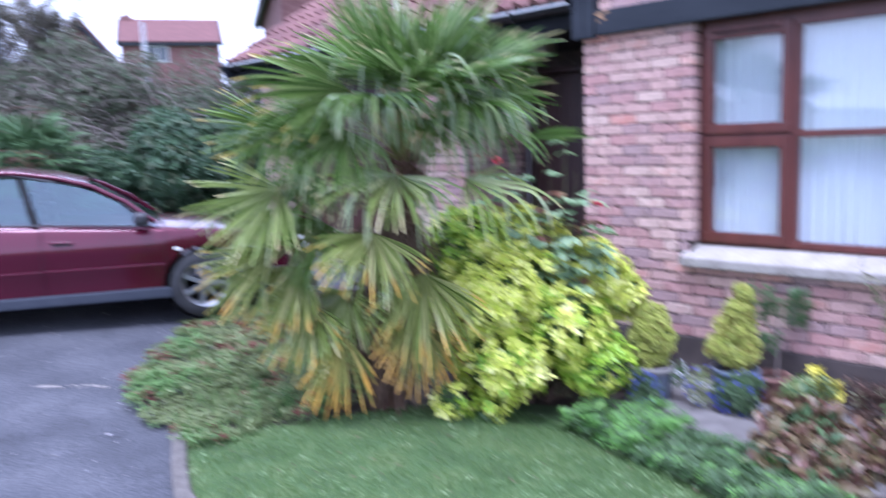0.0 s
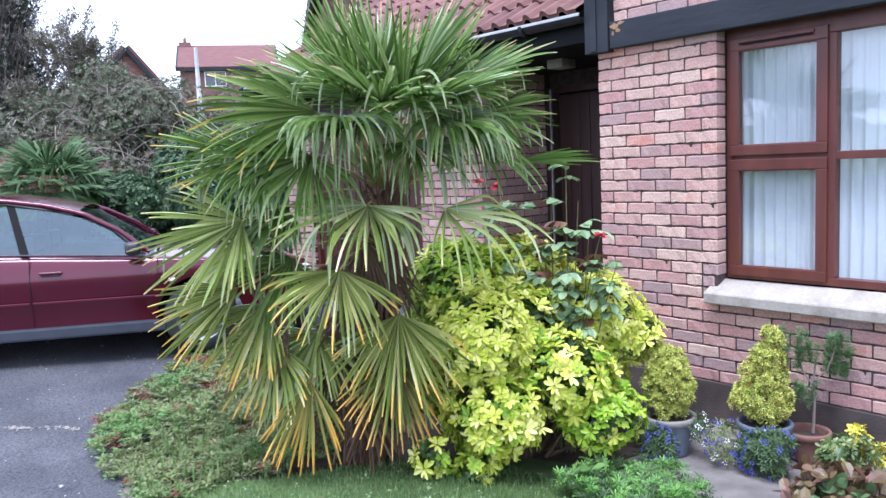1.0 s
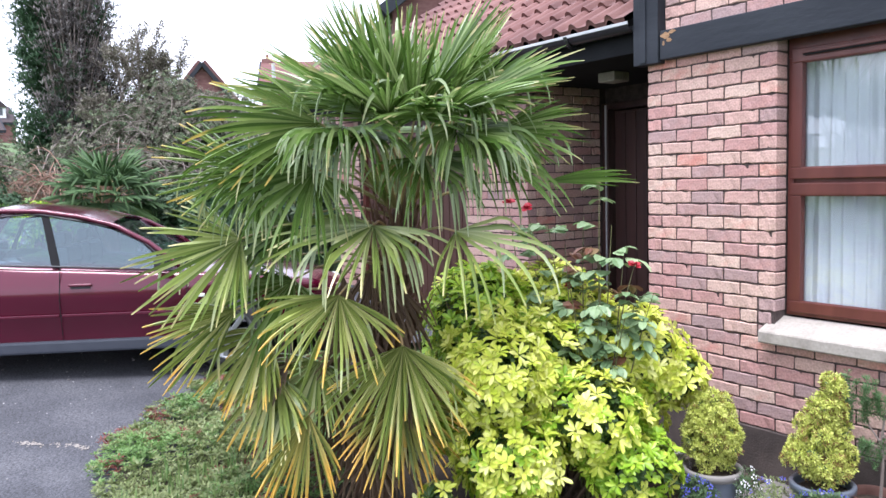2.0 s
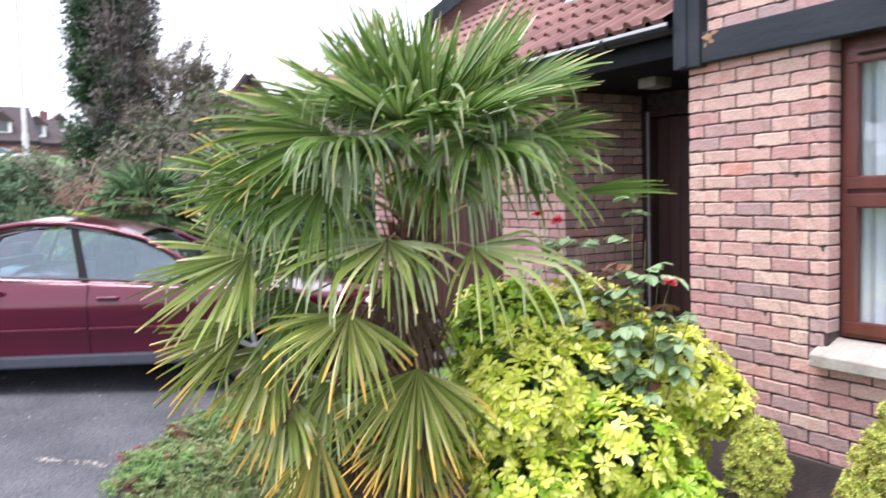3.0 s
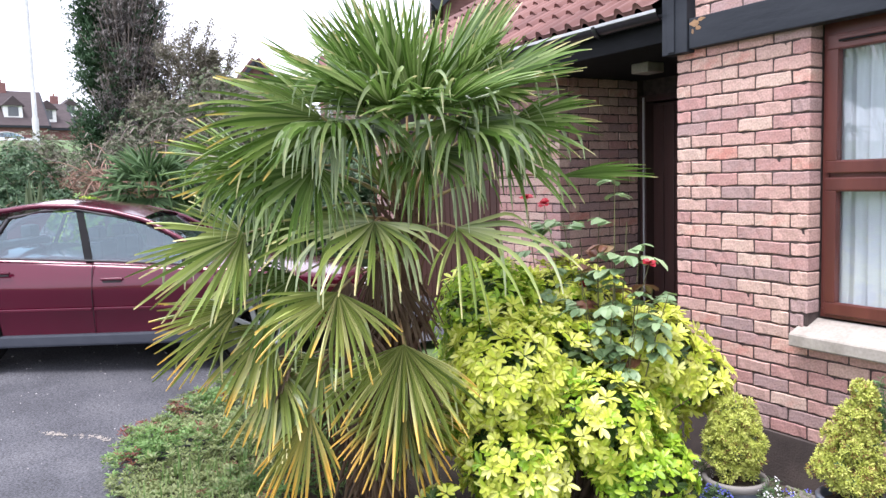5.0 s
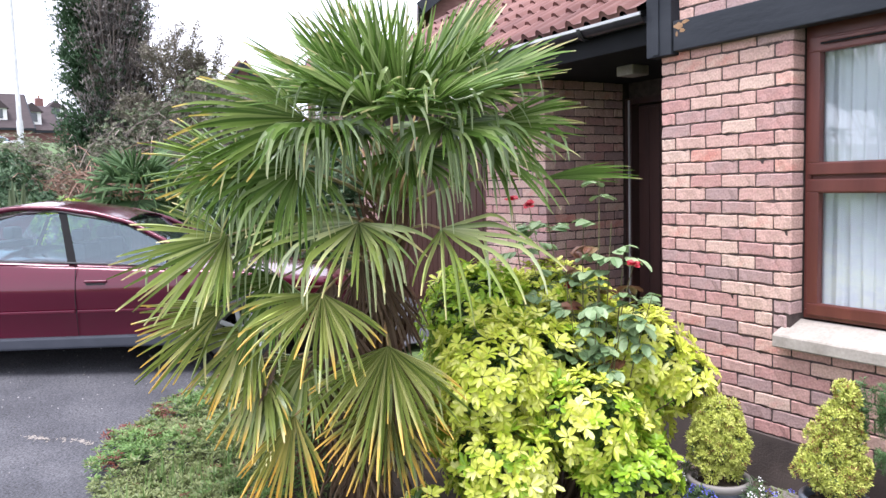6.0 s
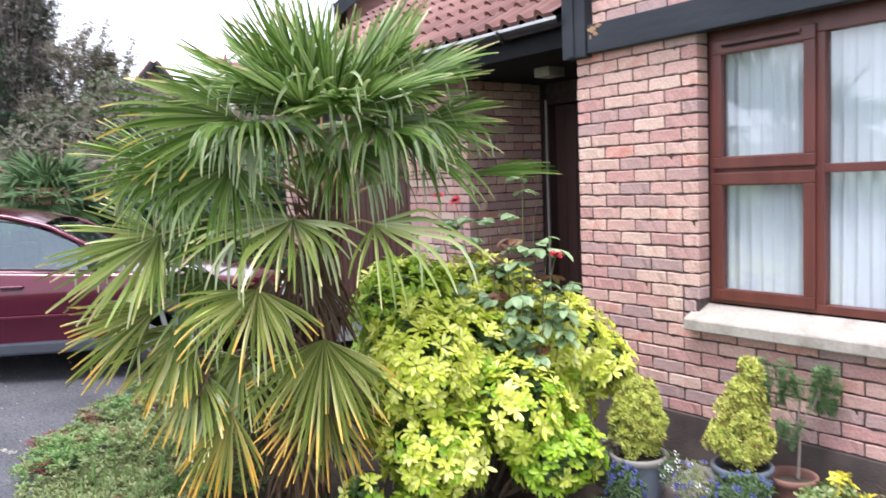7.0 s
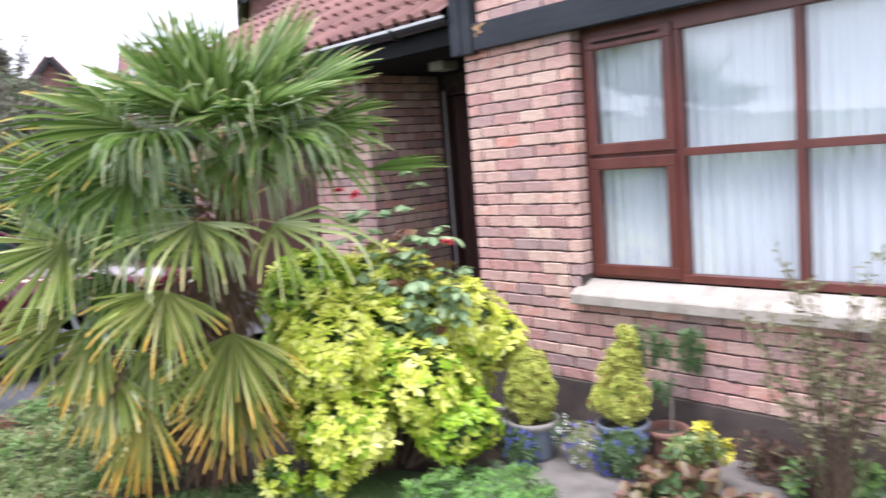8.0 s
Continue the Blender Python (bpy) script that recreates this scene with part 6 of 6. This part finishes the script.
# ---------- beyond the drive: hedge, trees, houses ----------
LAUREL = leafy("laurel_leaf", [(0.1, (0.022, 0.055, 0.022)), (0.5, (0.05, 0.105, 0.045)), (0.9, (0.12, 0.19, 0.09))], rough=0.5, scale=1.5, mix=0.5)
HEDGE = leafy("hedge_leaf", [(0.1, (0.04, 0.065, 0.032)), (0.5, (0.09, 0.125, 0.06)), (0.9, (0.19, 0.215, 0.12))], rough=0.6, scale=1.2, mix=0.5)
BRAMBLE = leafy("bramble_leaf", [(0.1, (0.085, 0.078, 0.062)), (0.45, (0.165, 0.15, 0.115)), (0.7, (0.21, 0.205, 0.145)), (0.95, (0.33, 0.27, 0.22))], rough=0.7, scale=1.0, mix=0.5)
RUST = leafy("rusty_bramble_leaf", [(0.1, (0.12, 0.065, 0.045)), (0.5, (0.22, 0.13, 0.09)), (0.9, (0.32, 0.22, 0.16))], rough=0.8, scale=1.0, mix=0.5)
CYPRESS = leafy("cypress_spray", [(0.1, (0.014, 0.042, 0.018)), (0.5, (0.036, 0.085, 0.036)), (0.9, (0.07, 0.125, 0.055))], rough=0.7, scale=1.0, mix=0.5)
DULL = leafy("dull_brown_spray", [(0.1, (0.075, 0.07, 0.068)), (0.5, (0.165, 0.15, 0.142)), (0.9, (0.28, 0.255, 0.24))], rough=0.8, scale=1.0, mix=0.5)


def big_shrub(name, label, category, x, y, lobes, count, leaf, mats, seed, **kw):
    opts = dict(petals=6, twigs=24, rich=False, shell=0.55, twig_r=0.02, twig_mat=GREY_TWIG)
    opts.update(kw)
    return shrub(name, label, category, (x, y, ground_z(x, y)), lobes, count, leaf, mats, seed, **opts)


def mound(spots, size, seed, spread=0.5):
    """Breaks large soft lobes (x, y, top, radius) up into many uneven smaller ones."""
    rng = random.Random(seed)
    out = []
    for x, y, top, r in spots:
        out.append(((x, y, top * 0.5), (r * 0.8, r * 0.8, top * 0.5)))
        for _ in range(9):
            a, u = rng.uniform(0, 6.28), rng.uniform(0.2, 1.0)
            q = size * rng.uniform(0.6, 1.3)
            z = top * (1 - 0.45 * u * u) * rng.uniform(0.55, 1.02) - q * spread
            out.append(((x + math.cos(a) * r * u, y + math.sin(a) * r * u, max(q, z)), (q, q, q * rng.uniform(0.7, 1.1))))
    return out


def canes(owner, spots, count, seed, mat):
    """Long arching dead canes through a thicket, as one part."""
    rng = random.Random(seed)
    bm = bmesh.new()
    for _ in range(count):
        x, y, top, r = rng.choice(spots)
        a, b = rng.uniform(0, 6.28), rng.uniform(0, 6.28)
        p0 = Vector((x + math.cos(a) * r * 0.7, y + math.sin(a) * r * 0.7, top * rng.uniform(0.2, 0.8)))
        p2 = p0 + Vector((math.cos(b), math.sin(b), rng.uniform(-0.5, 0.5))) * rng.uniform(0.5, 1.2)
        p1 = (p0 + p2) / 2 + Vector((0, 0, rng.uniform(0.25, 0.6)))
        pts = [p0 * (1 - t) ** 2 + p1 * 2 * t * (1 - t) + p2 * t * t for t in (0, 0.2, 0.4, 0.6, 0.8, 1)]
        tube(bm, pts, [0.008, 0.008, 0.007, 0.006, 0.005, 0.003], 4)
    part("cane", bm, mat, owner)


RUST_CANE = material("rusty_dead_cane", [(0.2, (0.16, 0.085, 0.06)), (0.8, (0.32, 0.20, 0.15))], scale=5, rough=0.9)
big_shrub("laurel_bush", "large dark green laurel bush beside the garage", "bush", -6.5, -0.3, mound(((0, 0.1, 1.55, 0.8), (0.3, 0.9, 1.6, 0.8), (-0.3, -0.7, 1.05, 0.6)), 0.34, 4),
          6500, (0.085, 0.040), [(LAUREL, 0.8), (HEDGE, 0.2)], 81)
big_shrub("hedge_shrub", "low dark green hedge along the drive's far side", "hedge", -8.2, -4.5, mound(((0, -1.5, 1.45, 0.9), (0, 0.1, 1.5, 0.9), (0.0, 1.15, 1.45, 0.7)), 0.36, 5), 9000, (0.075, 0.036), [(LAUREL, 0.75), (CYPRESS, 0.25)], 82)
spots = ((0, -1.1, 1.60, 0.9), (0, 0.1, 1.95, 0.9), (-0.3, 0.9, 2.4, 0.9), (-0.2, 1.6, 2.6, 0.9), (0.5, 0.7, 1.5, 0.9))
thicket = big_shrub("bramble_thicket", "tangled olive and rusty bramble thicket behind the car", "thicket", -9.6, -1.6, mound(spots, 0.42, 6),
                    17000, (0.05, 0.024), [(BRAMBLE, 0.5), (HEDGE, 0.5)], 83, shell=0.4, twigs=260, twig_r=0.010)
canes(thicket, spots, 160, 7, GREY_TWIG)
spots = ((0, -0.5, 2.4, 1.0), (0, 0.7, 2.5, 1.1), (0.2, 1.8, 2.6, 1.0), (0.9, -0.2, 1.8, 0.8))
thicket = big_shrub("bramble_thicket", "grey-green overgrown shrub behind the laurel", "thicket", -9.4, 1.2, mound(spots, 0.42, 8),
                    15000, (0.05, 0.024), [(BRAMBLE, 0.4), (HEDGE, 0.6)], 84, shell=0.4, twigs=220, twig_r=0.010)
canes(thicket, spots, 110, 9, GREY_TWIG)
big_shrub("hedge_shrub", "green shrubs closing the garden beyond the garage", "hedge", -8.6, 4.9, mound(((0, 0, 2.2, 1.2), (0.3, 1.7, 2.4, 1.2)), 0.5, 10), 3000, (0.10, 0.045), [(HEDGE, 0.7), (BRAMBLE, 0.3)], 85)
spots = ((0, 0, 1.25, 0.45), (-0.1, 0.5, 1.35, 0.4), (0.1, -0.3, 0.9, 0.35))
thicket = big_shrub("bronze_shrub", "low rust brown dead growth under the thicket", "thicket", -8.4, -2.4, mound(spots, 0.25, 11), 2200, (0.045, 0.018), [(RUST, 0.7), (BRAMBLE, 0.3)], 86, twigs=60, twig_r=0.006, twig_mat=RUST_CANE)
canes(thicket, spots, 130, 12, RUST_CANE)
big_shrub("low_shrub", "small yellow-green shrub at the thicket's foot", "bush", -7.35, -2.62, mound(((0, 0, 0.95, 0.28), (0.05, -0.4, 0.9, 0.25)), 0.2, 13), 700, (0.055, 0.026), [(COVER_GREEN, 0.6), (CHOISYA_GREEN, 0.4)], 87, twig_r=0.008)
# sword-leaved plant before the hedge
sword = thing("sword_leaf_plant", "grey-green sword-leaved plant in front of the hedge", "plant", at=(-7.1, -3.22, ground_z(-7.1, -3.22)))
rng = random.Random(88)
for k in range(16):
    a = k * 2.4
    heap = Leaves()
    up = Vector((math.cos(a) * rng.uniform(0.1, 0.4), math.sin(a) * rng.uniform(0.1, 0.4), 1)).normalized()
    heap.blade(Vector((math.cos(a) * 0.03, math.sin(a) * 0.03, 0.0)), up, Vector((math.cos(a), math.sin(a), 0)), rng.uniform(0.85, 1.2), 0.055, 0.4, 0.12)
    heap.link("leaf", HEDGE, sword)

# small palm in the far bed
PALM_FAR = leafy("palm_leaf_dark_green", [(0.1, (0.045, 0.095, 0.035)), (0.5, (0.085, 0.16, 0.06)), (0.9, (0.15, 0.24, 0.10))], rough=0.7, scale=4, mix=0.35, through_light=0.3)
small = thing("fan_palm", "smaller fan palm in the bed behind the car", "palm tree", at=(-6.75, -1.88, ground_z(-6.75, -1.88) - 0.02), turn=62.3)
bm = bmesh.new()
lathe(bm, [(0.10, -0.05), (0.11, 0.3), (0.10, 0.8), (0.05, 1.15)], sides=12, wobble=0.06, seed=4)
part("trunk", bm, FIBRE, small, "brown fibrous trunk")
rng = random.Random(90)
for k in range(30):
    az = k * 137.5
    u = k / 29
    el = 55 - 95 * u
    z = 1.25 - 0.45 * u
    rad = 0.12 + 0.20 * math.sin(u * 2.6)
    a = radians(az)
    hub = Vector((math.cos(a) * rad, math.sin(a) * rad, z))
    bm = fan_leaf(0.44, 30, radians(88), 0.5, 200 + k, width=0.032, taper=0.55)
    bm.transform(aim(hub, az, el))
    leaf = part("leaf", bm, PALM_FAR if u < 0.85 else COVER_GREEN, small)
    bm = bmesh.new()
    tube(bm, [(0, 0, z - 0.3), (hub.x * 0.5, hub.y * 0.5, z - 0.05), hub], [0.01, 0.008, 0.006], 4)
    part("stalk", bm, PETIOLE, leaf)

# tall cypress with a bare side
tx, ty = -12.3, -1.28
cyp = thing("cypress_tree", "tall dark cypress tree half bare with grey twigs", "tree", at=(tx, ty, ground_z(tx, ty)))
bm = bmesh.new()
tube(bm, [(0, 0, -0.2), (0.05, 0, 2.5), (0.0, 0.05, 5), (0, 0, 8.4)], [0.16, 0.12, 0.08, 0.02], 8)
part("trunk", bm, TWIG, cyp)
rng = random.Random(91)
twigs_, green, dull = bmesh.new(), Leaves(), Leaves()
for k in range(1350):
    z = rng.uniform(0.3, 8.2)
    a = rng.uniform(0, 6.28)
    reach = 0.90 * (1 - 0.12 * z / 8.2) * rng.uniform(0.7, 1.05)
    d = Vector((math.cos(a), math.sin(a), rng.uniform(0.9, 1.6))).normalized()
    ln = reach / max(0.3, math.hypot(d.x, d.y))
    p0 = Vector((0, 0, z - 0.4))
    p1 = p0 + d * ln
    bare = d.y > -0.45 and rng.random() < 0.82
    if bare or rng.random() < 0.2:
        tube(twigs_, [p0, (p0 + p1) / 2 + Vector((0, 0, 0.05)), p1 + Vector((0, 0, 0.35))], [0.028, 0.019, 0.006], 4)
    heap, n = (dull, 30) if bare else (green, 48)
    for j in range(n):
        t = rng.uniform(0.15, 1.05)
        p = p0 + d * ln * t + Vector([rng.uniform(-0.13, 0.13) for _ in range(3)])
        heap.rosette(p, (d + Vector((0, 0, 0.8))).normalized(), 4, rng.uniform(0.07, 0.13), 0.021, rng, 1.3, False)
part("twigwork", twigs_, GREY_TWIG, cyp)
green.link("crown", CYPRESS, cyp)
dull.link("crown", DULL, cyp, "dull brown dying foliage")

# thin twiggy tree beside it
tx, ty = -11.6, -0.25
thin = thing("twiggy_tree", "half bare twiggy tree with sparse dull leaves", "tree", at=(tx, ty, ground_z(tx, ty)))
bm, lv = bmesh.new(), Leaves()
rng = random.Random(92)


def branch(p, d, ln, r, depth):
    q = p + d * ln
    tube(bm, [p, (p + q) / 2 + Vector([rng.uniform(-0.06, 0.06) * ln for _ in range(3)]), q], [r, r * 0.8, r * 0.6], 5 if depth < 2 else 3)
    if depth >= 2:
        for _ in range(5 if depth < 4 else 8):
            t = rng.random()
            lv.rosette(p + d * ln * t + Vector([rng.uniform(-0.05, 0.05) for _ in range(3)]), Vector((rng.uniform(-1, 1), rng.uniform(-1, 1), 1)).normalized(), 2, 0.06, 0.028, rng, 0.5, False)
    if depth < 4:
        for _ in range(4 if depth else 6):
            nd = (d + Vector((rng.uniform(-0.8, 0.8), rng.uniform(-0.8, 0.8), rng.uniform(-0.1, 0.5)))).normalized()
            branch(p + d * ln * rng.uniform(0.45, 1.0), nd, ln * rng.uniform(0.5, 0.72), r * 0.55, depth + 1)


for k in range(4):
    branch(Vector((0, 0.3 * k - 0.45, 0)), Vector((rng.uniform(-0.15, 0.15), rng.uniform(-0.2, 0.2), 1)).normalized(), rng.uniform(1.35, 1.65), 0.05, 0)
part("limb_frame", bm, GREY_TWIG, thin)
lv.link("crown", BRAMBLE, thin)

# far houses
FAR_BRICK = material("far_brick", [(0.2, (0.115, 0.052, 0.05)), (0.5, (0.175, 0.082, 0.076)), (0.85, (0.245, 0.135, 0.12))], scale=5, rough=0.9, stretch=(1, 1, 3))
FAR_TILE = material("far_roof_tile", [(0.2, (0.10, 0.045, 0.042)), (0.8, (0.17, 0.075, 0.068))], scale=2, rough=0.9, stretch=(1, 1, 4), bump=0.4, bump_scale=6)
BROWN_TILE = material("far_brown_tile", [(0.2, (0.032, 0.024, 0.026)), (0.8, (0.062, 0.046, 0.048))], scale=2, rough=0.9, stretch=(1, 1, 4))
WHITE = material("white_render", [(0.2, (0.70, 0.70, 0.69)), (0.8, (0.80, 0.80, 0.79))], scale=2, rough=0.8)
PANE_DARK = material("dark_window_pane", [(0.2, (0.05, 0.06, 0.07)), (0.8, (0.10, 0.11, 0.12))], scale=1, rough=0.08)


def house(label, at, turn, w, d, eave, rise, tile, windows=(), chimneys=(), dormers=(), verge=0.3, board=0.14):
    """Gabled house: ridge along local x, width w, depth d; windows on the front (local -y) as (x, z, wide, high)."""
    ob = thing("house", label, "house", at=at, turn=turn)
    bm = bmesh.new()
    pts = [(-w / 2, -d / 2), (w / 2, -d / 2), (w / 2, d / 2), (-w / 2, d / 2)]
    lo, hi = ([bm.verts.new((x, y, z)) for x, y in pts] for z in (-1.0, eave))
    for k in range(4):
        bm.faces.new((lo[k], lo[(k + 1) % 4], hi[(k + 1) % 4], hi[k]))
    for s, (a, b) in ((-1, (3, 0)), (1, (1, 2))):
        bm.faces.new((hi[a], hi[b], bm.verts.new((s * w / 2, 0, eave + rise))))
    part("wall", bm, FAR_BRICK, ob)
    th = math.atan2(rise, d / 2)
    ln = math.hypot(rise, d / 2) + 0.35
    for s in (-1, 1):
        bm = box_bm(-w / 2 - verge, w / 2 + verge, -ln, 0, 0, 0.12)
        bm.transform(Matrix.Translation((0, 0, eave + rise + 0.02)) @ Matrix.Rotation(radians(180) if s > 0 else 0, 4, "Z") @ Matrix.Rotation(th, 4, "X"))
        part("roof", bm, tile, ob)
        for e in (-1, 1):
            bm = box_bm(e * (w / 2 + verge) - 0.06, e * (w / 2 + verge) + 0.06, -ln, 0, -board * 1.3, board)
            bm.transform(Matrix.Translation((0, 0, eave + rise + 0.01)) @ Matrix.Rotation(radians(180) if s > 0 else 0, 4, "Z") @ Matrix.Rotation(th, 4, "X"))
            part("barge_board", bm, BLACK_BOARD, ob)
    bm = box_bm(-w / 2 - 0.2, w / 2 + 0.2, -d / 2 - 0.32, -d / 2 - 0.2, eave - 0.32, eave - 0.1)
    part("gutter", bm, BLACK_BOARD, ob)
    for x, z, ww, hh in windows:
        win = part("window", box_bm(x - ww / 2 - 0.07, x + ww / 2 + 0.07, -d / 2 - 0.05, -d / 2 + 0.02, z - 0.07, z + hh + 0.07), WHITE, ob)
        part("pane", box_bm(x - ww / 2, x - 0.04, -d / 2 - 0.07, -d / 2 - 0.03, z, z + hh), PANE_DARK, win)
        part("pane", box_bm(x + 0.04, x + ww / 2, -d / 2 - 0.07, -d / 2 - 0.03, z, z + hh), PANE_DARK, win)
    for x, h in chimneys:
        ch = part("chimney", box_bm(x - 0.4, x + 0.4, -0.35, 0.35, eave + rise - 0.8, eave + rise + h), FAR_BRICK, ob)
        part("pot", lathe(bmesh.new(), [(0.12, 0), (0.10, 0.35)], (x, 0, eave + rise + h), 10), TERRA, ch)
    for x in dormers:
        y0, z0 = -d / 2 + 0.5, eave + 0.45
        dm = part("dormer", box_bm(x - 0.75, x + 0.75, y0, 0.0, z0, z0 + 1.3), WHITE, ob, "white boarded dormer")
        part("pane", box_bm(x - 0.42, x + 0.42, y0 - 0.03, y0 + 0.02, z0 + 0.3, z0 + 1.15), PANE_DARK, dm)
        bm = bmesh.new()
        v = [bm.verts.new(p) for p in ((x - 0.95, y0 - 0.25, z0 + 1.2), (x + 0.95, y0 - 0.25, z0 + 1.2), (x, y0 - 0.25, z0 + 2.1), (x - 0.95, 0.3, z0 + 1.2), (x + 0.95, 0.3, z0 + 1.2), (x, 0.3, z0 + 2.1))]
        for q in ((0, 1, 2), (0, 2, 5, 3), (1, 4, 5, 2), (3, 5, 4)):
            bm.faces.new([v[i] for i in q])
        part("dormer_roof", bm, tile, dm)
    return ob


# neighbour's gable above the garage roof: gable end towards the lawn
nx, ny = -16.4, 7.9
house("red brick neighbouring house with black barge boards", (nx - 0.25, ny + 4.85, ground_z(nx, ny)), -29.0, 9.0, 8.0, 4.7, 3.1, FAR_TILE, (), (), (), 0.35)
house("brick house gable with dark barge boards behind the trees", (-21.1, 4.0, ground_z(-18, 3)), -18.0, 6.0, 4.0, 0.75, 2.5, FAR_TILE, (), ((-1.6, 0.2),), (), 0.08, 0.045)
house("far house with a long red tiled roof", (-50.5, 21.4, ground_z(-50, 21)), 64.0, 6.4, 6.0, 4.3, 1.75, FAR_TILE, ((-0.9, 3.0, 1.3, 0.9),), ((-2.9, 0.3),), (), 0.2)
house("brown roofed brick house with a white dormer up the road", (-80.1, -1.5, 3.56), 98.0, 5.2, 7.0, 4.0, 3.2, BROWN_TILE, ((-1.2, 1.6, 1.3, 1.1), (1.5, 1.6, 1.3, 1.1)), ((-0.4, 0.8),), (0.0,), 0.2)
house("lower brick house with a white dormer joined to its neighbour", (-82.5, 1.6, 3.5), 98.0, 3.8, 7.0, 4.0, 2.4, BROWN_TILE, ((0.9, 1.6, 1.2, 1.1),), (), (-0.2,), 0.2)
house("far brown roofed house with a chimney and a white dormer", (-99.5, 4.4, 6.0), 98.0, 4.4, 6.0, 3.6, 1.85, BROWN_TILE, (), ((-0.5, 1.1),), (0.7,), 0.2)
house("red brick house with dark eaves at the roadside", (-57.4, -7.75, 4.0), 0.0, 9.0, 8.6, 5.2, 2.3, BROWN_TILE, (), (), (), 0.5)


def lamp_post(x, y, h, arm=True):
    ob = thing("lamp_post", "grey tapered street lamp post", "lamp post", "street lamp posts", at=(x, y, ground_z(x, y)))
    bm = bmesh.new()
    tube(bm, [(0, 0, -0.2), (0, 0, 1.4), (0, 0, 1.5), (0, 0, h)], [0.14, 0.14, 0.105, 0.07], 12)
    part("column", bm, GREY_METAL, ob, smooth=True)
    if not arm:
        return
    bm = bmesh.new()
    tube(bm, [(0, 0, h), (0.1, 0.1, h + 0.3), (0.6, 0.5, h + 0.4)], [0.04, 0.035, 0.035], 8)
    part("bracket_arm", bm, GREY_METAL, ob)
    part("lantern", box_bm(0.5, 1.1, 0.4, 0.62, h + 0.33, h + 0.47, bevel=0.04), SILL, ob)


lamp_post(-36.3, -1.55, 9.0)
lamp_post(-27.4, 9.0, 4.05, False)
WHITE_PAINT = material("white_car_paint", [(0.2, (0.62, 0.63, 0.64)), (0.8, (0.70, 0.71, 0.72))], scale=2, rough=0.3, coat=0.8)
car_at(-50.0, -5.6, ground_z(-50, -5) - 0.55, 66, 0, 0, 1, WHITE_PAINT, "white car parked up the road")
car_at(-68.0, -1.7, ground_z(-68, -1.9) - 0.5, 110, 0, 0, 1, WHITE_PAINT, "white car parked by the far houses")

# ---------- bricks, laid last ----------
def front_spans(k):
    if k <= 6:
        return [(0.0, 3.6)]
    if k <= 8:
        return [(0.0, 0.865)]
    if k <= 28:
        return [(0.0, 0.89)]
    return [(0.14, 2.4)]


lay_bricks(wall_front, 0, (0, 0, 0), (0, 29), front_spans)
lay_bricks(wall_front, 0, (0, 0, 0), (31, 38), front_spans)
lay_bricks(wall_garage, 0, (GX0, GY, 0), (-3, 32), lambda k: [(0.0, 0.55), (2.64, 3.53)])
lay_bricks(wall_porch, 90, (GX1, GY + 0.11, 0), (-2, 30), lambda k: [(0.0, PY - GY - 0.115)])
